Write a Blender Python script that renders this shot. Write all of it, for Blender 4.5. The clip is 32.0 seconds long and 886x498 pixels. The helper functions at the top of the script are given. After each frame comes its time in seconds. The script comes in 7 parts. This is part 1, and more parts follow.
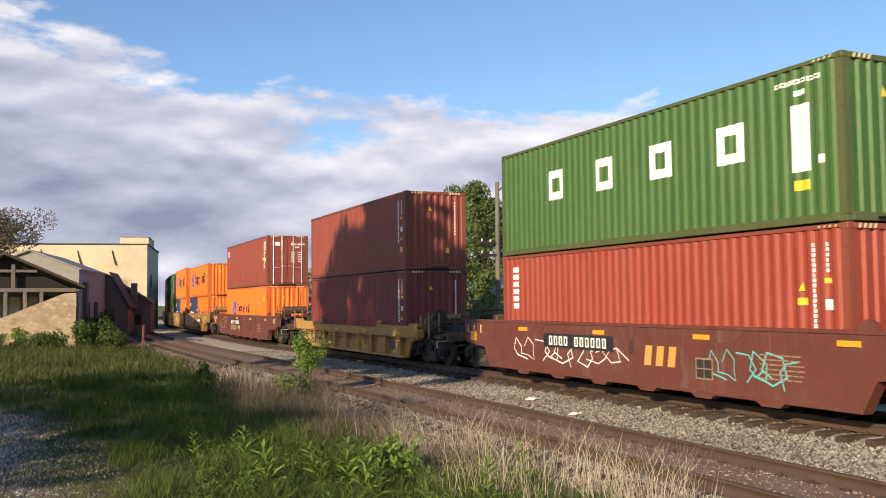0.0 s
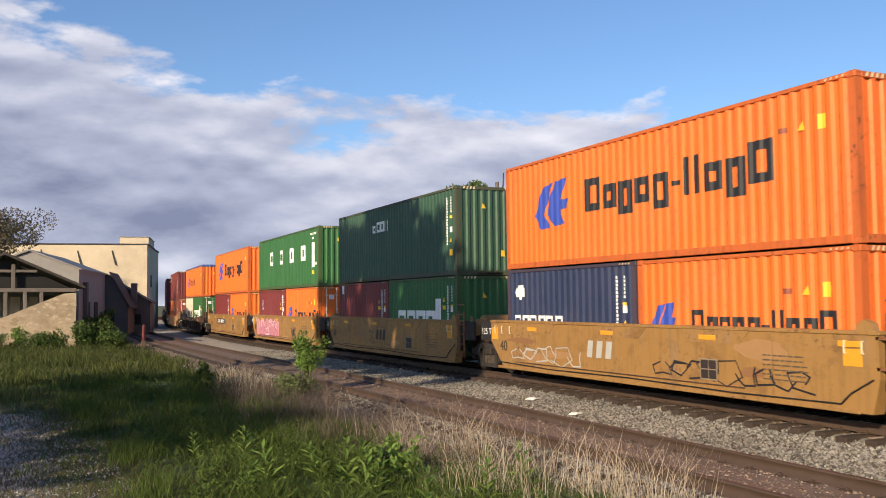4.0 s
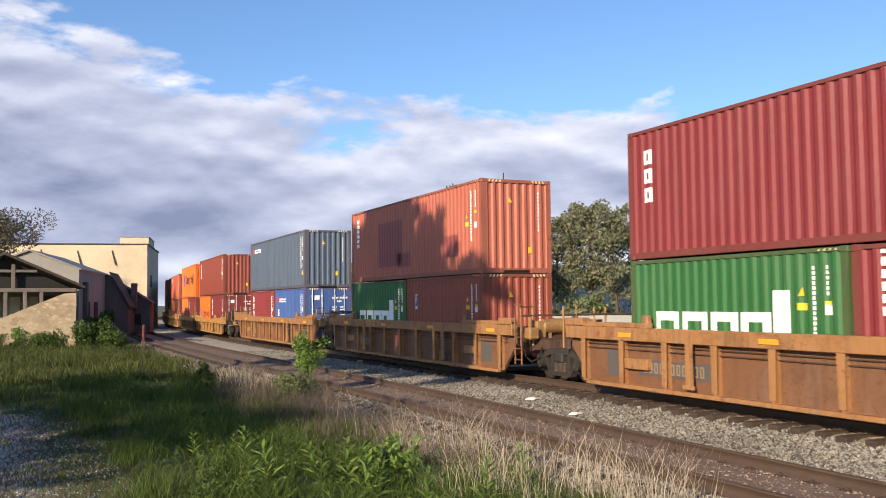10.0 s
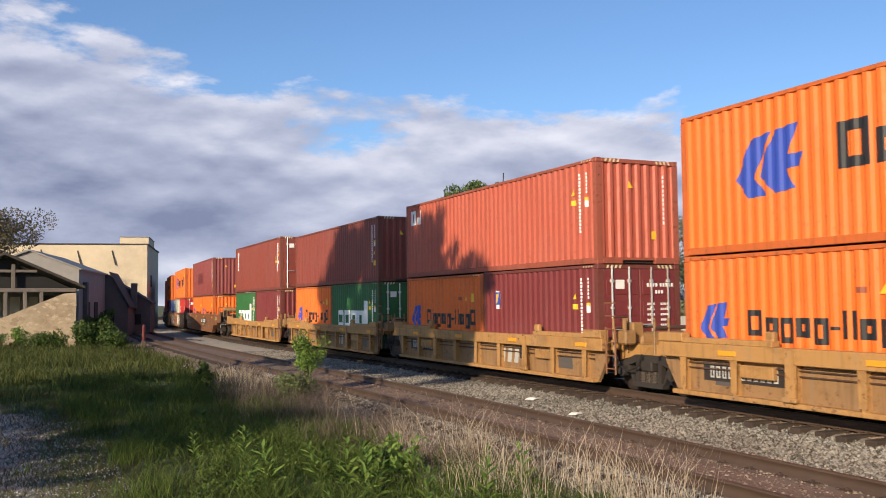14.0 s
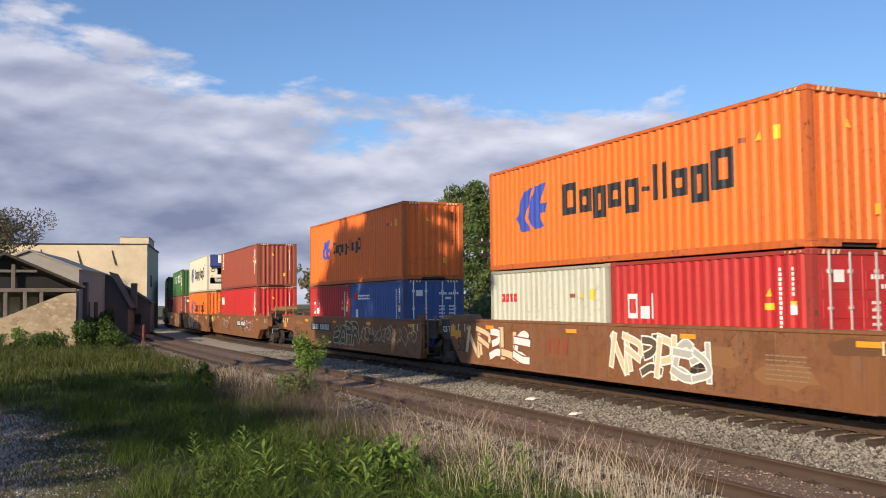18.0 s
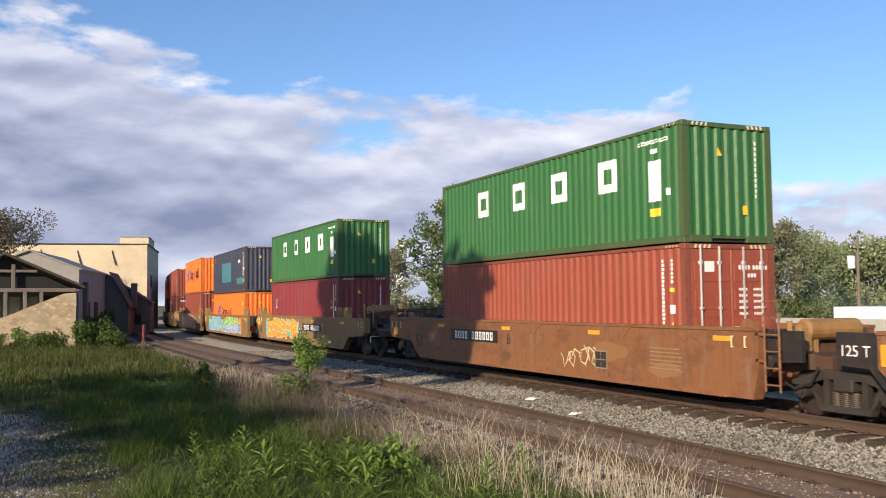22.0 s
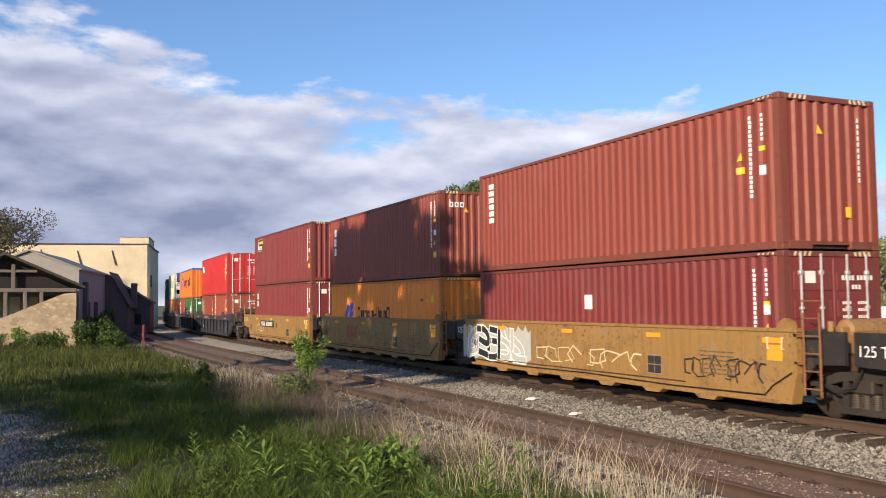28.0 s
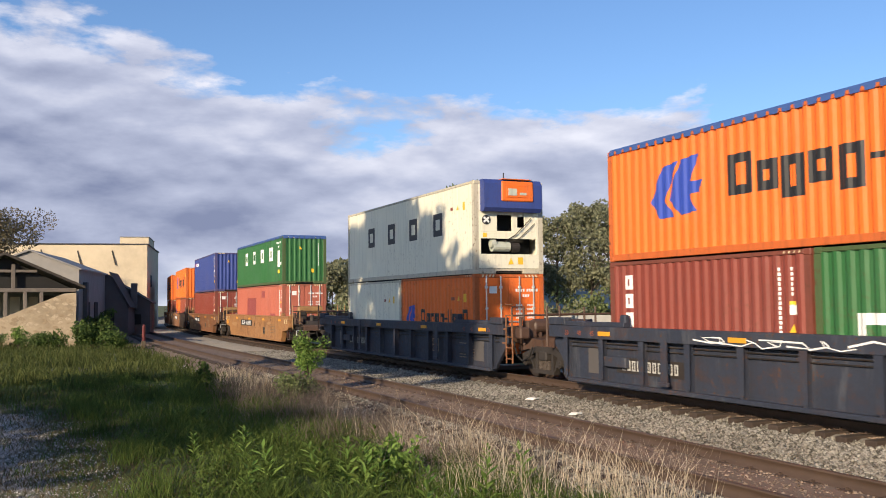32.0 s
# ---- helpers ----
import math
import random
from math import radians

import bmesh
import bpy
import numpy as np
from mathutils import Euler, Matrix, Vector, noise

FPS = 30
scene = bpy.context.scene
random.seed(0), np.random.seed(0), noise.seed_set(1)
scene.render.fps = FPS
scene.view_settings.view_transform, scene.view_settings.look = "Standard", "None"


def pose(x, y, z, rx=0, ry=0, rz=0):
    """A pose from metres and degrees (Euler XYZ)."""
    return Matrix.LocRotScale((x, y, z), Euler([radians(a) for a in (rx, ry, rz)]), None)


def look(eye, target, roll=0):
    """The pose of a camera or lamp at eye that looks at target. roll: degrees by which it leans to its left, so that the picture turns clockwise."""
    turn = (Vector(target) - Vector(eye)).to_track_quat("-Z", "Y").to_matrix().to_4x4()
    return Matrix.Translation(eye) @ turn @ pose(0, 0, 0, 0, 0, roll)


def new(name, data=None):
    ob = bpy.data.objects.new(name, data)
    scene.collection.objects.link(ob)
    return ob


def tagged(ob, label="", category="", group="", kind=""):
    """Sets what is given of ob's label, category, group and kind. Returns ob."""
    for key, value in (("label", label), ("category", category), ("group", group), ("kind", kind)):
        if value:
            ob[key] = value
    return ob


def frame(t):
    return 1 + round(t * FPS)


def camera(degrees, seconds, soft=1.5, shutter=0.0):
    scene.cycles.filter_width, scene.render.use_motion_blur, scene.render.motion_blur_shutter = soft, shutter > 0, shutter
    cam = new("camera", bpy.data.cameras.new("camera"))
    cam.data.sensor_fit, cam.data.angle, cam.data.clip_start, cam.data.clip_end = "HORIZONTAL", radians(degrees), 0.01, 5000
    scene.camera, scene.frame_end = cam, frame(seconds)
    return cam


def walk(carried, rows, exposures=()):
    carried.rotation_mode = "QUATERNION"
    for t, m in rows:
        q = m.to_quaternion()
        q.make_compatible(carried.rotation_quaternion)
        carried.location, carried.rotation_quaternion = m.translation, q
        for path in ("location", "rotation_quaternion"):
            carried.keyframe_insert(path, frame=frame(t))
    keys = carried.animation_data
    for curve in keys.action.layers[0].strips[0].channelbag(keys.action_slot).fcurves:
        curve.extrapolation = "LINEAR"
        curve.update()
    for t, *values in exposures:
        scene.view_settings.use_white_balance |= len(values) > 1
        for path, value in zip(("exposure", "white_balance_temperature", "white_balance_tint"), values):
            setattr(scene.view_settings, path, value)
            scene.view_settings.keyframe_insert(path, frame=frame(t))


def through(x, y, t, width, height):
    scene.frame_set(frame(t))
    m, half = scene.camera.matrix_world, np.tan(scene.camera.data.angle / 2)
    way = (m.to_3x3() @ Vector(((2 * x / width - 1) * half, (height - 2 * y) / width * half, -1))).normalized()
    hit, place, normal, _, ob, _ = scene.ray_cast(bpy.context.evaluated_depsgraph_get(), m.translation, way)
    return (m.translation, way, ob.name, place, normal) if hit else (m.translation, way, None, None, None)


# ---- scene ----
cam = camera(51.74, 32.0, soft=0.95, shutter=0.06)
EYE = (0.0, 0.0, 2.1)
YAW, PITCH = radians(24.35), radians(3.31)
AIM = (-math.cos(YAW) * math.cos(PITCH), math.sin(YAW) * math.cos(PITCH), 2.1 + math.sin(PITCH))
# the clip's camera adapts its brightness to what passes
BRIGHT = [(0.0, 0.48, 6900, 14), (1.0, 0.50, 6900, 14), (2.0, 0.35, 6900, 14), (3.0, 0.24, 6750, 14), (4.0, 0.27, 6500, 14), (5.0, 0.27, 6350, 14), (6.0, 0.26, 6350, 14), (7.0, 0.18, 6350, 14), (8.0, 0.31, 6350, 14), (9.0, 0.44, 6350, 14), (10.0, 0.48, 6350, 14), (11.0, 0.44, 6350, 14), (12.0, 0.42, 6350, 14), (13.0, 0.39, 6350, 14), (14.0, 0.23, 6350, 14), (15.0, 0.27, 6350, 14), (16.0, 0.31, 6350, 14), (17.0, 0.34, 6350, 14), (18.0, 0.18, 6350, 14), (19.0, 0.10, 6350, 14), (20.0, 0.27, 6350, 14), (21.0, 0.17, 6350, 14), (22.0, 0.39, 6350, 14), (23.0, 0.48, 6350, 14), (24.0, 0.39, 6350, 14), (25.0, 0.31, 6350, 14), (26.0, 0.35, 6350, 14), (27.0, 0.39, 6350, 14), (28.0, 0.38, 6350, 14), (29.0, 0.39, 6350, 14), (30.0, 0.50, 6350, 14), (31.0, 0.41, 6350, 14), (32.0, 0.31, 6350, 14)]
walk(cam, [(0.0, look(EYE, AIM, -0.6)), (32.0, look(EYE, AIM, -0.6))], BRIGHT)

# ---- world and sun ----
SUN_AZ = math.atan2(-0.80, 0.60)          # direction towards the sun, behind the camera
SUN_EL = radians(20)
world = bpy.data.worlds.new("world")
scene.world = world
world.use_nodes = True
wn = world.node_tree.nodes
sky = wn.new("ShaderNodeTexSky")
sky.sky_type, sky.sun_disc = "NISHITA", False
sky.sun_elevation, sky.sun_rotation = SUN_EL, math.pi / 2 - SUN_AZ
sky.air_density, sky.dust_density, sky.ozone_density = 1.0, 0.6, 4.8
world.node_tree.links.new(sky.outputs[0], wn["Background"].inputs[0])
wn["Background"].inputs[1].default_value = 0.125
sun = new("sun", bpy.data.lights.new("sun", "SUN"))
sun.data.energy, sun.data.angle, sun.data.color = 4.95, radians(0.6), (1.0, 0.82, 0.56)
sun_dir = Vector((math.cos(SUN_AZ) * math.cos(SUN_EL), math.sin(SUN_AZ) * math.cos(SUN_EL), math.sin(SUN_EL)))
sun.matrix_world = look(sun_dir * 200, (0, 0, 0))

# ---- the railway's line ----
YC, Y2 = 13.62, 8.13                      # centre lines of the main and of the near track
BEND, RADIUS, SPEED = -50.0, 700.0, 19.4


def drop(s):
    """The line falls gently away from the camera."""
    return -0.004 * min(max(0.0, -20.0 - s), 150.0)


def line(s, yc=YC):
    """Place and heading on a track at s metres along it (x on the straight)."""
    if s > BEND:
        return Vector((s, yc, drop(s))), 0.0
    a = (BEND - s) / RADIUS
    r = RADIUS - (yc - YC)
    return Vector((BEND - r * math.sin(a), yc + r * (1 - math.cos(a)), drop(s))), -a


# ---- mesh helpers ----
class Mesh:
    """Collects faces of one mesh."""

    def __init__(self):
        self.v, self.f = [], []

    def poly(self, pts):
        n = len(self.v)
        self.v += [tuple(p) for p in pts]
        self.f.append(tuple(range(n, n + len(pts))))
        return self

    def box(self, x0, x1, y0, y1, z0, z1, c=0.0):
        """A box; c chamfers its edges."""
        if c <= 0:
            n = len(self.v)
            self.v += [(x, y, z) for x in (x0, x1) for y in (y0, y1) for z in (z0, z1)]
            self.f += [tuple(n + i for i in q) for q in ((0, 1, 3, 2), (4, 6, 7, 5), (0, 4, 5, 1), (2, 3, 7, 6), (0, 2, 6, 4), (1, 5, 7, 3))]
            return self
        n = len(self.v)
        lo, hi = (x0, y0, z0), (x1, y1, z1)
        idx = {}
        for a in range(8):
            s = [(a >> k) & 1 for k in range(3)]
            for ax in range(3):
                p = []
                for k in range(3):
                    w = hi[k] if s[k] else lo[k]
                    if k != ax:
                        w += -c if s[k] else c
                    p.append(w)
                idx[a, ax] = len(self.v)
                self.v.append(tuple(p))
        for ax in range(3):
            b, d = [k for k in range(3) if k != ax]
            for side in (0, 1):
                base = side << ax
                q = [base, base | 1 << b, base | 1 << b | 1 << d, base | 1 << d]
                self.f.append(tuple(idx[k, ax] for k in (q if side else q[::-1])))
        for ax in range(3):
            b, d = [k for k in range(3) if k != ax]
            for sb in (0, 1):
                for sd in (0, 1):
                    p = sb << b | sd << d
                    self.f.append((idx[p, b], idx[p | 1 << ax, b], idx[p | 1 << ax, d], idx[p, d]))
        for a in range(8):
            self.f.append((idx[a, 0], idx[a, 1], idx[a, 2]))
        return self

    def slab(self, outline, y0, y1):
        """An outline of (x, z) pulled from y0 to y1."""
        n, k = len(self.v), len(outline)
        self.v += [(x, y0, z) for x, z in outline] + [(x, y1, z) for x, z in outline]
        self.f.append(tuple(range(n, n + k)))
        self.f.append(tuple(range(n + 2 * k - 1, n + k - 1, -1)))
        for i in range(k):
            j = (i + 1) % k
            self.f.append((n + i, n + k + i, n + k + j, n + j))
        return self

    def tube(self, a, b, r0, r1=None, n=8, caps=True):
        a, b = Vector(a), Vector(b)
        r1 = r0 if r1 is None else r1
        d = (b - a).normalized()
        u = d.orthogonal().normalized()
        w = d.cross(u)
        k = len(self.v)
        for c, r in ((a, r0), (b, r1)):
            for i in range(n):
                t = 2 * math.pi * i / n
                self.v.append(tuple(c + (u * math.cos(t) + w * math.sin(t)) * r))
        for i in range(n):
            j = (i + 1) % n
            self.f.append((k + i, k + j, k + n + j, k + n + i))
        if caps:
            self.f.append(tuple(k + i for i in range(n - 1, -1, -1)))
            self.f.append(tuple(k + n + i for i in range(n)))
        return self

    def done(self, name, material, smooth=False):
        me = bpy.data.meshes.new(name)
        me.from_pydata(self.v, [], self.f)
        bm = bmesh.new()
        bm.from_mesh(me)
        bmesh.ops.remove_doubles(bm, verts=bm.verts, dist=1e-5)
        bmesh.ops.recalc_face_normals(bm, faces=bm.faces)
        bm.to_mesh(me)
        bm.free()
        if smooth:
            me.shade_smooth()
        me.materials.append(material)
        return me


def sheet(name, verts, faces, material):
    """A large mesh from numpy arrays of places and of equal-sided faces."""
    me = bpy.data.meshes.new(name)
    k = faces.shape[1]
    me.vertices.add(len(verts))
    me.vertices.foreach_set("co", np.asarray(verts, np.float32).ravel())
    me.loops.add(faces.size)
    me.loops.foreach_set("vertex_index", faces.astype(np.int32).ravel())
    me.polygons.add(len(faces))
    me.polygons.foreach_set("loop_start", np.arange(0, faces.size, k, dtype=np.int32))
    me.update(calc_edges=True)
    me.materials.append(material)
    return me


def part(name, me, parent, label="", at=None):
    ob = new(name, me)
    ob.parent = parent
    if at is not None:
        ob.matrix_basis = at
    return tagged(ob, label)


def thing(name, label, category, group="", kind="", at=None, me=None):
    ob = new(name, me)
    if at is not None:
        ob.matrix_basis = at
    return tagged(ob, label, category, group, kind)


MADE = {}


def once(key, make):
    """Makes a mesh the first time, shares it after that."""
    if key not in MADE:
        MADE[key] = make()
    return MADE[key]


# ---- materials ----
def nodes(name):
    m = bpy.data.materials.new(name)
    m.use_nodes = True
    n, l = m.node_tree.nodes, m.node_tree.links
    return m, n, l, n["Principled BSDF"]


def mixed(n, l, fac, a, b, blend="MIX"):
    x = n.new("ShaderNodeMix")
    x.data_type, x.blend_type = "RGBA", blend
    for sock, v in ((x.inputs[0], fac), (x.inputs[6], a), (x.inputs[7], b)):
        if isinstance(v, (int, float)):
            sock.default_value = v
        elif isinstance(v, tuple):
            sock.default_value = (*v[:3], 1)
        else:
            l.new(v, sock)
    return x.outputs[2]


def noisy(n, l, vec, scale, detail=4.0, rough=0.55):
    x = n.new("ShaderNodeTexNoise")
    x.inputs["Scale"].default_value, x.inputs["Detail"].default_value, x.inputs["Roughness"].default_value = scale, detail, rough
    l.new(vec, x.inputs["Vector"])
    return x.outputs[0]


def ramp(n, l, v, lo, hi, a=0.0, b=1.0):
    x = n.new("ShaderNodeMapRange")
    x.inputs[1].default_value, x.inputs[2].default_value, x.inputs[3].default_value, x.inputs[4].default_value = lo, hi, a, b
    l.new(v, x.inputs[0])
    return x.outputs[0]


def placed(n, l, scale=(1, 1, 1), shift=True):
    """Object coordinates, shifted at random from object to object."""
    tc, mp = n.new("ShaderNodeTexCoord"), n.new("ShaderNodeMapping")
    mp.inputs["Scale"].default_value = scale
    l.new(tc.outputs["Object"], mp.inputs[0])
    if shift:
        oi, mu = n.new("ShaderNodeObjectInfo"), n.new("ShaderNodeMath")
        mu.operation = "MULTIPLY"
        mu.inputs[1].default_value = 37.0
        l.new(oi.outputs["Random"], mu.inputs[0])
        l.new(mu.outputs[0], mp.inputs["Location"])
    return mp.outputs[0]


def bumped(n, l, bsdf, h, strength=0.2, dist=0.02):
    b = n.new("ShaderNodeBump")
    b.inputs["Strength"].default_value, b.inputs["Distance"].default_value = strength, dist
    l.new(h, b.inputs["Height"])
    l.new(b.outputs[0], bsdf.inputs["Normal"])


def paint(name, col, rough=0.5, fade=0.25, dirt=0.3, rust=0.2, rustcol=(0.10, 0.045, 0.022), blotch=0.0):
    """Weathered paint on steel: faded patches, dirt that runs down, rust spots."""
    m, n, l, b = nodes(name)
    v = placed(n, l)
    big = noisy(n, l, v, 0.55, 5)
    run = noisy(n, l, placed(n, l, (5, 5, 0.35)), 1.6, 5)
    fine = noisy(n, l, v, 9, 6, 0.65)
    pale = tuple(min(1, c * 0.9 + 0.055) for c in col)
    c = mixed(n, l, ramp(n, l, big, 0.45, 0.75, 0, fade), col, pale)
    c = mixed(n, l, ramp(n, l, run, 0.5, 0.8, 0, dirt), c, tuple(x * 0.35 + 0.012 for x in col))
    if blotch:
        c = mixed(n, l, ramp(n, l, noisy(n, l, placed(n, l, (1, 1, 1.6)), 1.1, 7, 0.7), 0.52, 0.64, 0, blotch), c, tuple(x * 0.45 + y * 0.4 for x, y in zip(col, rustcol)))
        c = mixed(n, l, ramp(n, l, noisy(n, l, placed(n, l, (3.5, 3.5, 0.7)), 0.9, 6, 0.65), 0.56, 0.70, 0, blotch * 0.8), c, tuple(x * 0.5 + 0.10 for x in col))
    spot = n.new("ShaderNodeMath")
    spot.operation = "MULTIPLY"
    l.new(ramp(n, l, fine, 0.56, 0.66), spot.inputs[0])
    l.new(ramp(n, l, big, 0.42, 0.62, 0, min(1.0, rust * 2.2)), spot.inputs[1])
    c = mixed(n, l, spot.outputs[0], c, rustcol)
    l.new(c, b.inputs["Base Color"])
    l.new(ramp(n, l, fine, 0.3, 0.7, rough - 0.08, rough + 0.14), b.inputs["Roughness"])
    bumped(n, l, b, fine, 0.12, 0.01)
    return m


def plain(name, col, rough=0.6, vary=0.25, scale=6.0, metal=0.0, bump=0.2):
    m, n, l, b = nodes(name)
    v = placed(n, l)
    f = noisy(n, l, v, scale, 5, 0.6)
    g = noisy(n, l, v, scale * 0.17, 3)
    c = mixed(n, l, ramp(n, l, f, 0.35, 0.7, 0, vary), col, tuple(x * 0.45 for x in col))
    c = mixed(n, l, ramp(n, l, g, 0.4, 0.7, 0, vary), c, tuple(min(1, x * 1.35 + 0.01) for x in col))
    l.new(c, b.inputs["Base Color"])
    b.inputs["Roughness"].default_value, b.inputs["Metallic"].default_value = rough, metal
    bumped(n, l, b, f, bump, 0.02)
    return m


def leafy(name, a, b2, rough=0.75, through=0.3):
    """Leaves and blades: colour varies from piece to piece; some light passes through."""
    m, n, l, b = nodes(name)
    geo = n.new("ShaderNodeNewGeometry")
    v = placed(n, l, shift=False)
    f = noisy(n, l, v, 0.35, 3)
    c = mixed(n, l, geo.outputs["Random Per Island"], a, b2)
    c = mixed(n, l, ramp(n, l, f, 0.35, 0.7, 0, 0.45), c, tuple(x * 0.55 for x in a))
    l.new(c, b.inputs["Base Color"])
    b.inputs["Roughness"].default_value = rough
    b.inputs["Specular IOR Level"].default_value = 0.15
    t = n.new("ShaderNodeBsdfTranslucent")
    l.new(c, t.inputs[0])
    mx = n.new("ShaderNodeMixShader")
    mx.inputs[0].default_value = through
    l.new(b.outputs[0], mx.inputs[1])
    l.new(t.outputs[0], mx.inputs[2])
    l.new(mx.outputs[0], n["Material Output"].inputs[0])
    return m


COLOURS = {
    "green": (0.026, 0.128, 0.034), "moss": (0.045, 0.118, 0.026), "dgreen": (0.03, 0.085, 0.05), "brick": (0.275, 0.046, 0.026), "brown": (0.226, 0.047, 0.03),
    "maroon": (0.17, 0.026, 0.026), "wine": (0.235, 0.05, 0.046), "crimson": (0.20, 0.026, 0.03), "salmon": (0.42, 0.12, 0.075), "red": (0.45, 0.022, 0.022),
    "rust": (0.28, 0.062, 0.034), "orange": (0.82, 0.165, 0.018), "amber": (0.84, 0.26, 0.032), "white": (0.80, 0.76, 0.60),
    "grey": (0.50, 0.52, 0.44), "navy": (0.02, 0.032, 0.085), "blue": (0.045, 0.10, 0.30), "slate": (0.075, 0.105, 0.155),
    "ink": (0.035, 0.042, 0.07), "royal": (0.035, 0.06, 0.24), "faded": (0.46, 0.10, 0.055),
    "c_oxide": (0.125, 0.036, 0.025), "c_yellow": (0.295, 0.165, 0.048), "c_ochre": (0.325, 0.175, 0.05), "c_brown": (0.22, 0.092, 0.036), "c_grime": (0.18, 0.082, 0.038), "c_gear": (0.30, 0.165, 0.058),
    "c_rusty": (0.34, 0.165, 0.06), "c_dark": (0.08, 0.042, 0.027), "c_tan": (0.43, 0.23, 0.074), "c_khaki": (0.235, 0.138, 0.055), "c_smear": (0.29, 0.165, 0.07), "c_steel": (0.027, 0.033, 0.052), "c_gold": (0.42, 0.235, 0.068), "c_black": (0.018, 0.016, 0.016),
}
PAINT = {}
for key, col in COLOURS.items():
    if key.startswith("c_"):
        PAINT[key] = paint("car_" + key[2:], col, 0.6, 0.3, 0.85 if key in ("c_rusty", "c_dark", "c_smear") else 0.55, 0.95 if key in ("c_rusty", "c_dark", "c_brown", "c_smear") else 0.5, blotch=0.75 if key in ("c_rusty", "c_brown", "c_dark", "c_oxide") else 0.62)
    else:
        PAINT[key] = paint("container_" + key, col, 0.52, 0.26, 0.42, 0.16)
        PAINT[key + "_worn"] = paint("worn_" + key, tuple(c * 0.6 + r for c, r in zip(col, (0.045, 0.022, 0.012))), 0.6, 0.2, 0.6, 0.6)
INK = {k: plain("mark_" + k, c, 0.5, 0.12, 8, bump=0.05) for k, c in {
    "white": (0.80, 0.80, 0.77), "black": (0.02, 0.02, 0.022), "blue": (0.035, 0.075, 0.42), "yellow": (0.85, 0.52, 0.03), "red": (0.55, 0.02, 0.02),
    "gold": (0.62, 0.32, 0.08), "teal": (0.10, 0.45, 0.42), "pink": (0.62, 0.25, 0.31), "lime": (0.10, 0.50, 0.05), "sky": (0.08, 0.33, 0.75),
    "orange": (0.85, 0.27, 0.03), "silver": (0.45, 0.45, 0.42), "crimson": (0.45, 0.02, 0.03), "petrol": (0.05, 0.17, 0.21), "mud": (0.11, 0.085, 0.055),
    "rose": (0.8, 0.45, 0.5), "cream": (0.66, 0.55, 0.33), "olive": (0.06, 0.10, 0.06), "umber": (0.26, 0.07, 0.035), "slate": (0.10, 0.09, 0.085), "soot": (0.035, 0.028, 0.024), "dust": (0.27, 0.20, 0.13), "amber": (0.74, 0.33, 0.022), "plum": (0.30, 0.10, 0.14), "brickred": (0.13, 0.024, 0.024), "patch": (0.25, 0.06, 0.055), "stain": (0.15, 0.07, 0.034), "grimy": (0.255, 0.125, 0.052), "rubbed": (0.36, 0.20, 0.085)}.items()}
STEEL = plain("dark_steel", (0.03, 0.024, 0.02), 0.7, 0.5, 9)
SPRING = plain("spring_steel", (0.085, 0.064, 0.05), 0.7, 0.4, 7)
TRUCK = plain("truck_iron", (0.03, 0.024, 0.02), 0.75, 0.5, 7)
WHEEL = plain("wheel_steel", (0.04, 0.028, 0.022), 0.6, 0.4, 5, 0.2)
RAIL = plain("rail_rust", (0.075, 0.047, 0.032), 0.65, 0.35, 5)
RAILTOP = plain("rail_head", (0.30, 0.27, 0.25), 0.35, 0.2, 8, 0.9)
TIE = plain("tie_wood", (0.052, 0.035, 0.025), 0.9, 0.5, 7, bump=0.5)
RUSTSTONE = leafy("rusty_stone", (0.11, 0.077, 0.056), (0.33, 0.25, 0.19), 0.95, 0.0)
BALLAST = plain("ballast_bed", (0.235, 0.215, 0.185), 0.95, 0.6, 11, bump=0.9)
STONE = leafy("ballast_stone", (0.085, 0.077, 0.062), (0.43, 0.40, 0.34), 0.9, 0.0)
GRAVEL = leafy("drive_stone", (0.20, 0.185, 0.17), (0.62, 0.59, 0.55), 0.9, 0.0)
RUSTBED = plain("rusty_ballast", (0.17, 0.118, 0.086), 0.95, 0.55, 9, bump=0.8)
# near black: for truly black parts, and for shade put into openings
DARK = plain("black_and_shade", (0.012, 0.011, 0.010), 0.8, 0.2, 4)
CHROME = plain("galvanised", (0.62, 0.62, 0.60), 0.4, 0.2, 6, 0.6)

# ---- shipping containers ----
HEIGHT = {"hc": 2.896, "std": 2.591}
PITCH_X = 0.279


def fold(x, half):
    """Depth of a side panel's folds at x."""
    t = ((x + half - 0.14) / PITCH_X) % 1.0
    if t < 0.27:
        return 0.0
    if t < 0.5:
        return (t - 0.27) / 0.23 * 0.036
    if t < 0.77:
        return 0.036
    return (1.0 - t) / 0.23 * 0.036


def fold_stops(x0, x1, half):
    """Where the folds break between x0 and x1."""
    out = {x0, x1}
    k = math.floor((x0 + half - 0.14) / PITCH_X)
    while True:
        b = -half + 0.14 + k * PITCH_X
        if b > x1:
            break
        for t in (0.0, 0.27, 0.5, 0.77):
            x = b + t * PITCH_X
            if x0 < x < x1:
                out.add(x)
        k += 1
    return sorted(out)


def side_panel(half, h, material):
    m = Mesh()
    xs = fold_stops(-half + 0.12, half - 0.12, half)
    for a, b in zip(xs, xs[1:]):
        ya, yb = -1.209 + fold(a + 1e-6, half), -1.209 + fold(b - 1e-6, half)
        m.poly([(a, ya, 0.15), (b, yb, 0.15), (b, yb, h - 0.09), (a, ya, h - 0.09)])
    return m.done("side_panel", material)


